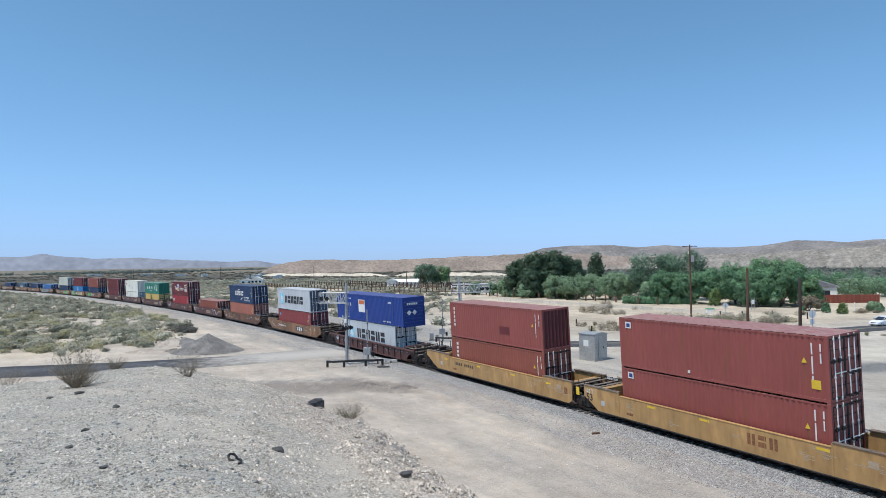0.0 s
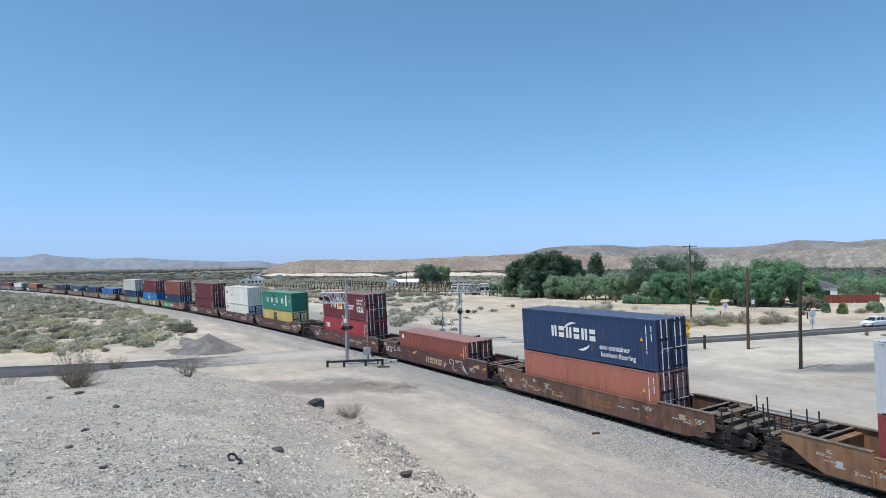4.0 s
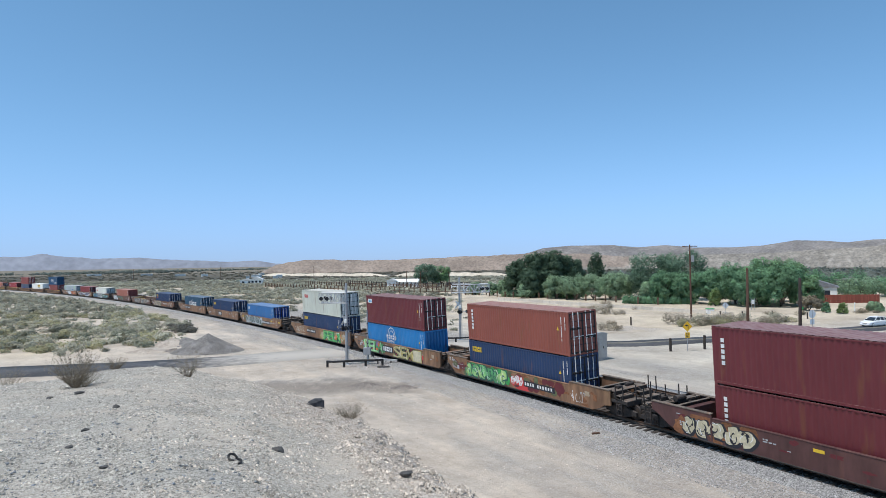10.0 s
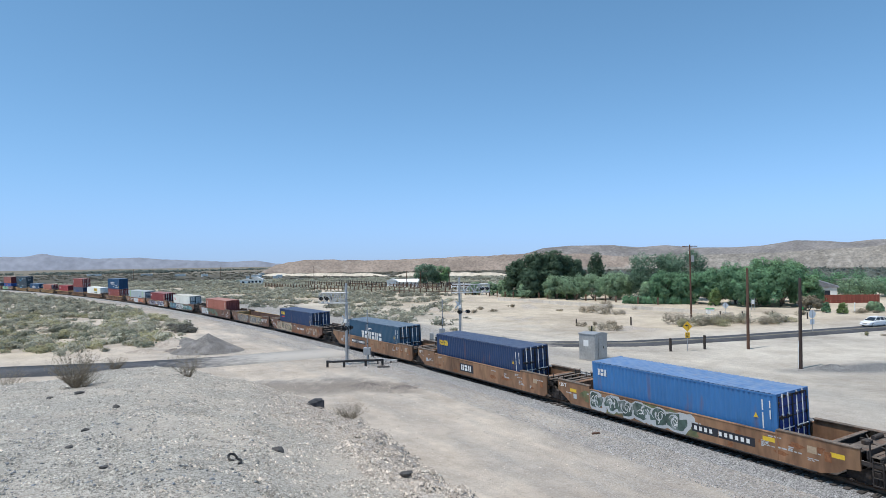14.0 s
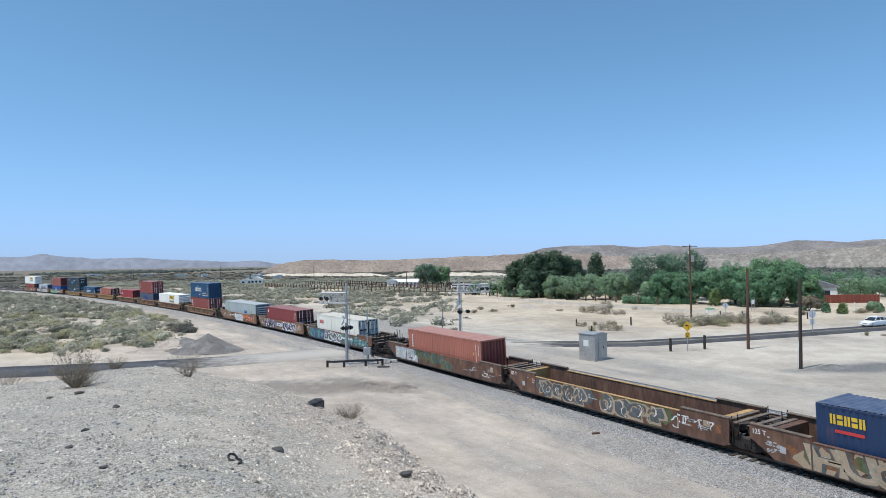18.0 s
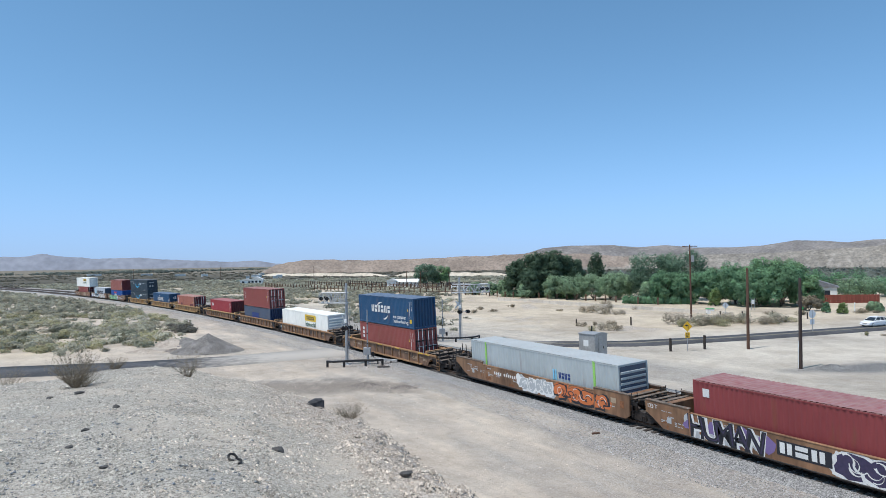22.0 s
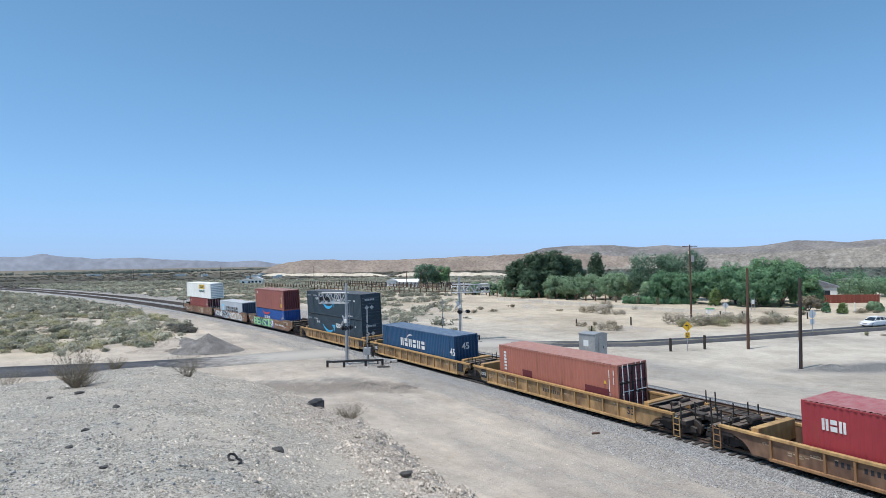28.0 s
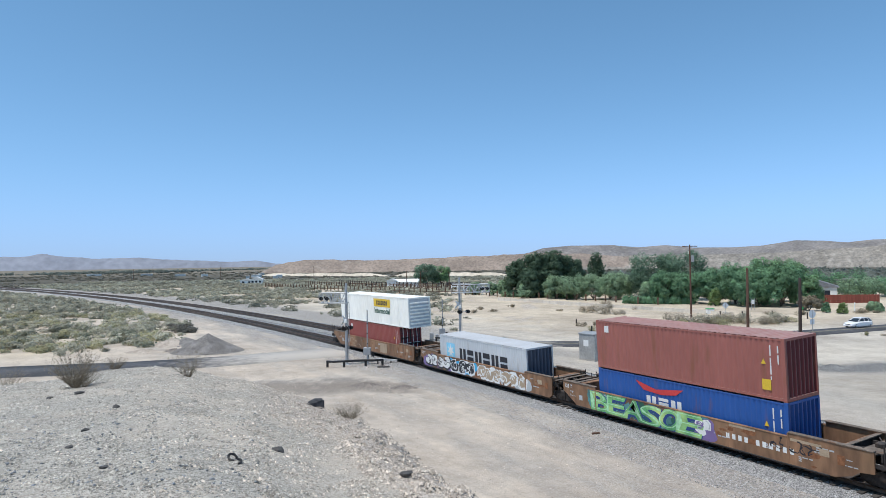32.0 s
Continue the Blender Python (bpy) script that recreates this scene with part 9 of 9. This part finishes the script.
post_fence([(-80, 291), (-66.6, 268), (-40, 237), (-9.4, 206.6), (14.5, 189)], 2.3, 1.9, "weathered brown corral fence on the plain", RUSTY_FENCE, 1)
post_fence([(-62, 292), (-38, 262), (-20, 242), (12, 214)], 2.1, 2.3, "second weathered corral fence behind", RUSTY_FENCE, 2)
post_fence([(-48, 300), (-25, 262), (-6, 240), (12, 226)], 2.4, 2.4, "dark corral fence near the white building", DARK_POST, 2)
post_fence([(-20, 242), (-9, 226), (-1, 215)], 2.2, 2.0, "cross fence between two corrals", RUSTY_FENCE, 2)
post_fence([(2.5, 203), (15.5, 192.5)], 2.2, 2.6, "pale rail gate frame at the yard's corner", SIGN_WHITE, 3, "pipe_fence")
post_fence([(13, 184), (33, 161), (43, 143.5), (50, 138)], 3.0, 1.5, "thin wire fence with grey posts before the trees", RUSTY_FENCE, 0, "wire_fence")
for x, y, h in ((-14.4, 253.8, 6.5), (-9, 256, 6.3), (2, 227.6, 6.6), (-152, 442, 9), (-257, 573, 10), (-225, 470, 8), (-84, 420, 8.5)):
    p = utility_pole(x, y, h, "dark distant pole on the plain")

# dark stock trailers beside the white building
for x, y, turn in ((4.2, 246.0, -30), (10.6, 240.0, -34)):
    g = group_of("stock_trailer", "long dark stock trailer parked by the corrals", "trailer", "trailers by the corrals", at=pose(x, y, PLAIN, 0, 0, turn))
    part("body", box(-3.0, 3.0, -1.1, 1.1, 0.7, 2.1, 0.08), BLACK, g)
    part("roof", box(-3.0, 3.0, -1.12, 1.12, 2.1, 2.2, 0.03), DARK_POST, g)
    for xx in (0.4, 1.5):
        for yy in (-1.0, 1.0):
            part("wheel", tube((xx, yy - 0.12, 0.38), (xx, yy + 0.12, 0.38), 0.38, n=14), TYRE_RUBBER, g)
    part("drawbar", box(-4.3, -3.0, -0.08, 0.08, 0.5, 0.66), BLACK, g)
    part("jack_leg", box(-4.1, -4.0, -0.05, 0.05, -0.05, 0.5), BLACK, g)

# red board fence
rf = group_of("board_fence", "red-brown board fence round a garden", "fence", at=pose(78.5, 135.5, PLAIN, 0, 0, -6))
board = simple("fence_board", lambda: box(-0.11, 0.11, -0.015, 0.015, 0.0, 1.75, 0.005))
for i in range(52):
    put("board", board, RED_FENCE, rf, Matrix.Translation((i * 0.23, 0, 0.1 + 0.03 * math.sin(i * 2.1))))
for z in (0.5, 1.5):
    part("rail", box(-0.1, 11.9, 0.016, 0.08, z, z + 0.1), RED_FENCE, rf)
# low pale block wall
bw_ = group_of("block_wall", "low pale block wall along the yard", "wall", at=pose(14.0, 165.0, PLAIN, 0, 0, -57))
seg = simple("wall_panel", lambda: box(0, 2.36, -0.1, 0.1, -0.2, 0.62, 0.02))
for i in range(27):
    put("wall_panel", seg, WALL_PALE, bw_, Matrix.Translation((i * 2.4, 0, 0)))
    part("pier", box(-0.16, 0.12, -0.16, 0.16, -0.2, 0.69, 0.02), WALL_PALE, bw_, "", Matrix.Translation((i * 2.4, 0, 0)))
tb = group_of("utility_box", "small white and green utility box by the road", "utility box", at=pose(47.0, 114.5, PLAIN))
part("case", box(-0.6, 0.6, -0.4, 0.4, 0, 0.9, 0.03), SIGN_WHITE, tb)
part("lid", box(-0.65, 0.65, -0.45, 0.45, 0.9, 1.0, 0.02), MARK["green"], tb)
wp = group_of("marker_post", "slim white marker post by the garden fence", "post", at=pose(71.6, 113.0, PLAIN))
part("stake", tube((0, 0, -0.3), (0, 0, 1.75), 0.08, n=8), SIGN_WHITE, wp)
part("cap", tube((0, 0, 1.75), (0, 0, 1.82), 0.10, 0.06, 8), SIGN_WHITE, wp)
nb = group_of("notice_board", "small white board on posts by the trees", "sign", at=pose(58.2, 122, PLAIN))
part("board", box(-0.25, 0.25, -0.03, 0.03, 1.1, 1.9), SIGN_WHITE, nb)
for s_ in (-0.3, 0.3):
    part("post", box(s_ - 0.04, s_ + 0.04, 0.03, 0.1, -0.3, 2.2), GALV, nb)

# ---- the waiting car ----
CAR_WHITE = surface("white_car_paint", (0.88, 0.88, 0.88), 0.25, 0, 3, 0.02, 0.5, 0.04, 0)
TAIL_RED = surface("red_tail_lens", (0.45, 0.02, 0.02), 0.2, 0, 5, 0.05, 1, 0.05, 0)
HEAD_GLASS = surface("headlamp_lens", (0.62, 0.65, 0.68), 0.1, 0.2, 5, 0.05, 1, 0.05, 0)
car = group_of("car", "white hatchback waiting on the asphalt road", "car", at=pose(0, 0, 0))


def lofted(sections):
    """A body from cross rings (x, half width, low z, high z, top half width), front to back."""
    bm = bmesh.new()
    rows = []
    for x, hw, z0, zm, z1, tw in sections:
        rows.append([bm.verts.new(p) for p in ((x, -hw * 0.92, z0), (x, -hw, z0 + 0.12), (x, -hw, zm), (x, -tw, z1), (x, tw, z1), (x, hw, zm), (x, hw, z0 + 0.12), (x, hw * 0.92, z0))])
    k = len(rows[0])
    for a, b_ in zip(rows, rows[1:]):
        for j in range(k):
            bm.faces.new((a[j], a[(j + 1) % k], b_[(j + 1) % k], b_[j]))
    bm.faces.new(rows[0][::-1])
    bm.faces.new(rows[-1])
    bmesh.ops.recalc_face_normals(bm, faces=bm.faces)
    bmesh.ops.bevel(bm, geom=[e for e in bm.edges if e.calc_face_angle(0) > 0.5], offset=0.025, segments=2, affect="EDGES")
    return bm


body = lofted([(2.12, 0.72, 0.30, 0.55, 0.62, 0.62), (1.95, 0.80, 0.22, 0.62, 0.72, 0.70), (1.2, 0.84, 0.20, 0.72, 0.86, 0.74), (0.75, 0.85, 0.20, 0.80, 0.93, 0.76), (-1.0, 0.85, 0.20, 0.84, 0.95, 0.78), (-1.75, 0.83, 0.24, 0.82, 0.95, 0.76), (-2.05, 0.78, 0.32, 0.72, 0.90, 0.70)])
part("body", body, CAR_WHITE, car)
cabin = lofted([(0.95, 0.74, 0.88, 0.90, 0.94, 0.70), (0.25, 0.74, 0.88, 1.05, 1.36, 0.56), (-0.2, 0.74, 0.88, 1.08, 1.42, 0.56), (-1.5, 0.74, 0.88, 1.06, 1.38, 0.55), (-2.0, 0.72, 0.88, 0.92, 0.98, 0.66)])
part("cabin_glass", cabin, GLASS, car, "dark tinted windows")
part("roof", lofted([(0.20, 0.60, 1.345, 1.375, 1.39, 0.52), (-0.3, 0.61, 1.38, 1.42, 1.45, 0.52), (-1.45, 0.60, 1.36, 1.39, 1.41, 0.52), (-1.62, 0.59, 1.26, 1.28, 1.31, 0.5)]), CAR_WHITE, car)
for sy in (-1, 1):
    for a, b_ in (((0.95, 0.74, 0.93), (0.22, 0.60, 1.37)), ((-0.38, 0.76, 0.93), (-0.42, 0.60, 1.40)), ((-1.2, 0.76, 0.93), (-1.25, 0.60, 1.40)), ((-1.98, 0.73, 0.95), (-1.52, 0.60, 1.37))):
        part("pillar", tube((a[0], sy * a[1], a[2]), (b_[0], sy * b_[1], b_[2]), 0.045, n=6), CAR_WHITE, car)
    part("headlight", box(1.93, 2.10, sy * 0.55 - 0.14, sy * 0.55 + 0.14, 0.52, 0.66, 0.02), HEAD_GLASS, car)
    part("tail_light", box(-2.07, -1.98, sy * 0.62 - 0.12, sy * 0.62 + 0.12, 0.62, 0.84, 0.02), TAIL_RED, car)
    part("mirror", box(0.55, 0.70, sy * 0.93 - 0.08, sy * 0.93 + 0.08, 0.92, 1.04, 0.02), CAR_WHITE, car)
part("bumper", box(2.02, 2.17, -0.72, 0.72, 0.28, 0.48, 0.04), CAR_WHITE, car)
part("bumper", box(-2.12, -2.0, -0.74, 0.74, 0.32, 0.52, 0.04), CAR_WHITE, car)
part("grille", box(2.10, 2.13, -0.38, 0.38, 0.50, 0.60), BLACK, car)
part("plate", box(2.17, 2.18, -0.2, 0.2, 0.34, 0.45), SIGN_WHITE, car)
CAR_WHEELS = []
tyre_mesh = simple("car_tyre", lambda: ring_mesh(0.235, 0.075, 0.10, 24, 8))
rim_mesh = simple("car_rim", lambda: add_tube(tube((0, -0.05, 0), (0, 0.05, 0), 0.19, n=18), (0, -0.07, 0), (0, 0.07, 0), 0.06, n=8))
for xx in (1.33, -1.28):
    for yy in (-0.75, 0.75):
        wh = group_of("wheel")
        wh.parent = car
        put("tyre", tyre_mesh, TYRE_RUBBER, wh)
        put("rim", rim_mesh, GALV, wh)
        sp = bmesh.new()
        for k in range(5):
            a = 2 * math.pi * k / 5
            add_tube(sp, (0.05 * math.cos(a), -0.06, 0.05 * math.sin(a)), (0.18 * math.cos(a), -0.06, 0.18 * math.sin(a)), 0.02, n=5)
        part("spokes", sp, GALV, wh)
        CAR_WHEELS.append((wh, xx, yy))
# a small hatchback: everything at 0.92 of the drawn size
SMALL = 0.92
for ob in list(car.children):
    if ob.data:
        ob.data.transform(Matrix.Scale(SMALL, 4))
    for sub in ob.children:
        if sub.name.startswith("spokes"):
            sub.data.transform(Matrix.Scale(SMALL, 4))
for me in (tyre_mesh, rim_mesh):
    me.transform(Matrix.Scale(SMALL, 4))


# ---- what moves ----
def car_place(d):
    """The car's pose d metres short of where it waits, on the far lane of the road."""
    u = 59.8 + d * 0.92
    y = float(road_y(u)) + 1.5
    a = math.atan2(float(road_y(u - 1) - road_y(u + 1)), -2.0)
    return pose(u, y, PLAIN + 0.06, 0, 0, math.degrees(a)), d


CAR_ROWS = [(0.0, 1.8), (1.0, 1.35), (2.0, 0.95), (3.0, 0.38), (3.5, 0.2), (4.5, 0.03), (5.5, 0.0), (17.0, 0.0), (30.0, 0.0), (30.5, -0.25), (31.0, -0.65), (31.5, -2.0), (32.0, -3.2)]


def motions():
    times = [0.5 * i for i in range(65)]
    for thing, s0, up in MOVING:
        walk(thing, [(t, on_track(s0 + travelled(t), 0.0, up)) for t in times])
    walk(car, [(t, car_place(d)[0]) for t, d in CAR_ROWS])
    for wh, xx, yy in CAR_WHEELS:
        fine = [0.2 * i for i in range(28)] + [30.0 + 0.1 * i for i in range(21)]
        rows = [(t, pose(xx * SMALL, yy * SMALL, 0.285, 0, -math.degrees(float(np.interp(t, *zip(*CAR_ROWS))) / 0.285), 0)) for t in fine]
        walk(wh, rows)


motions()
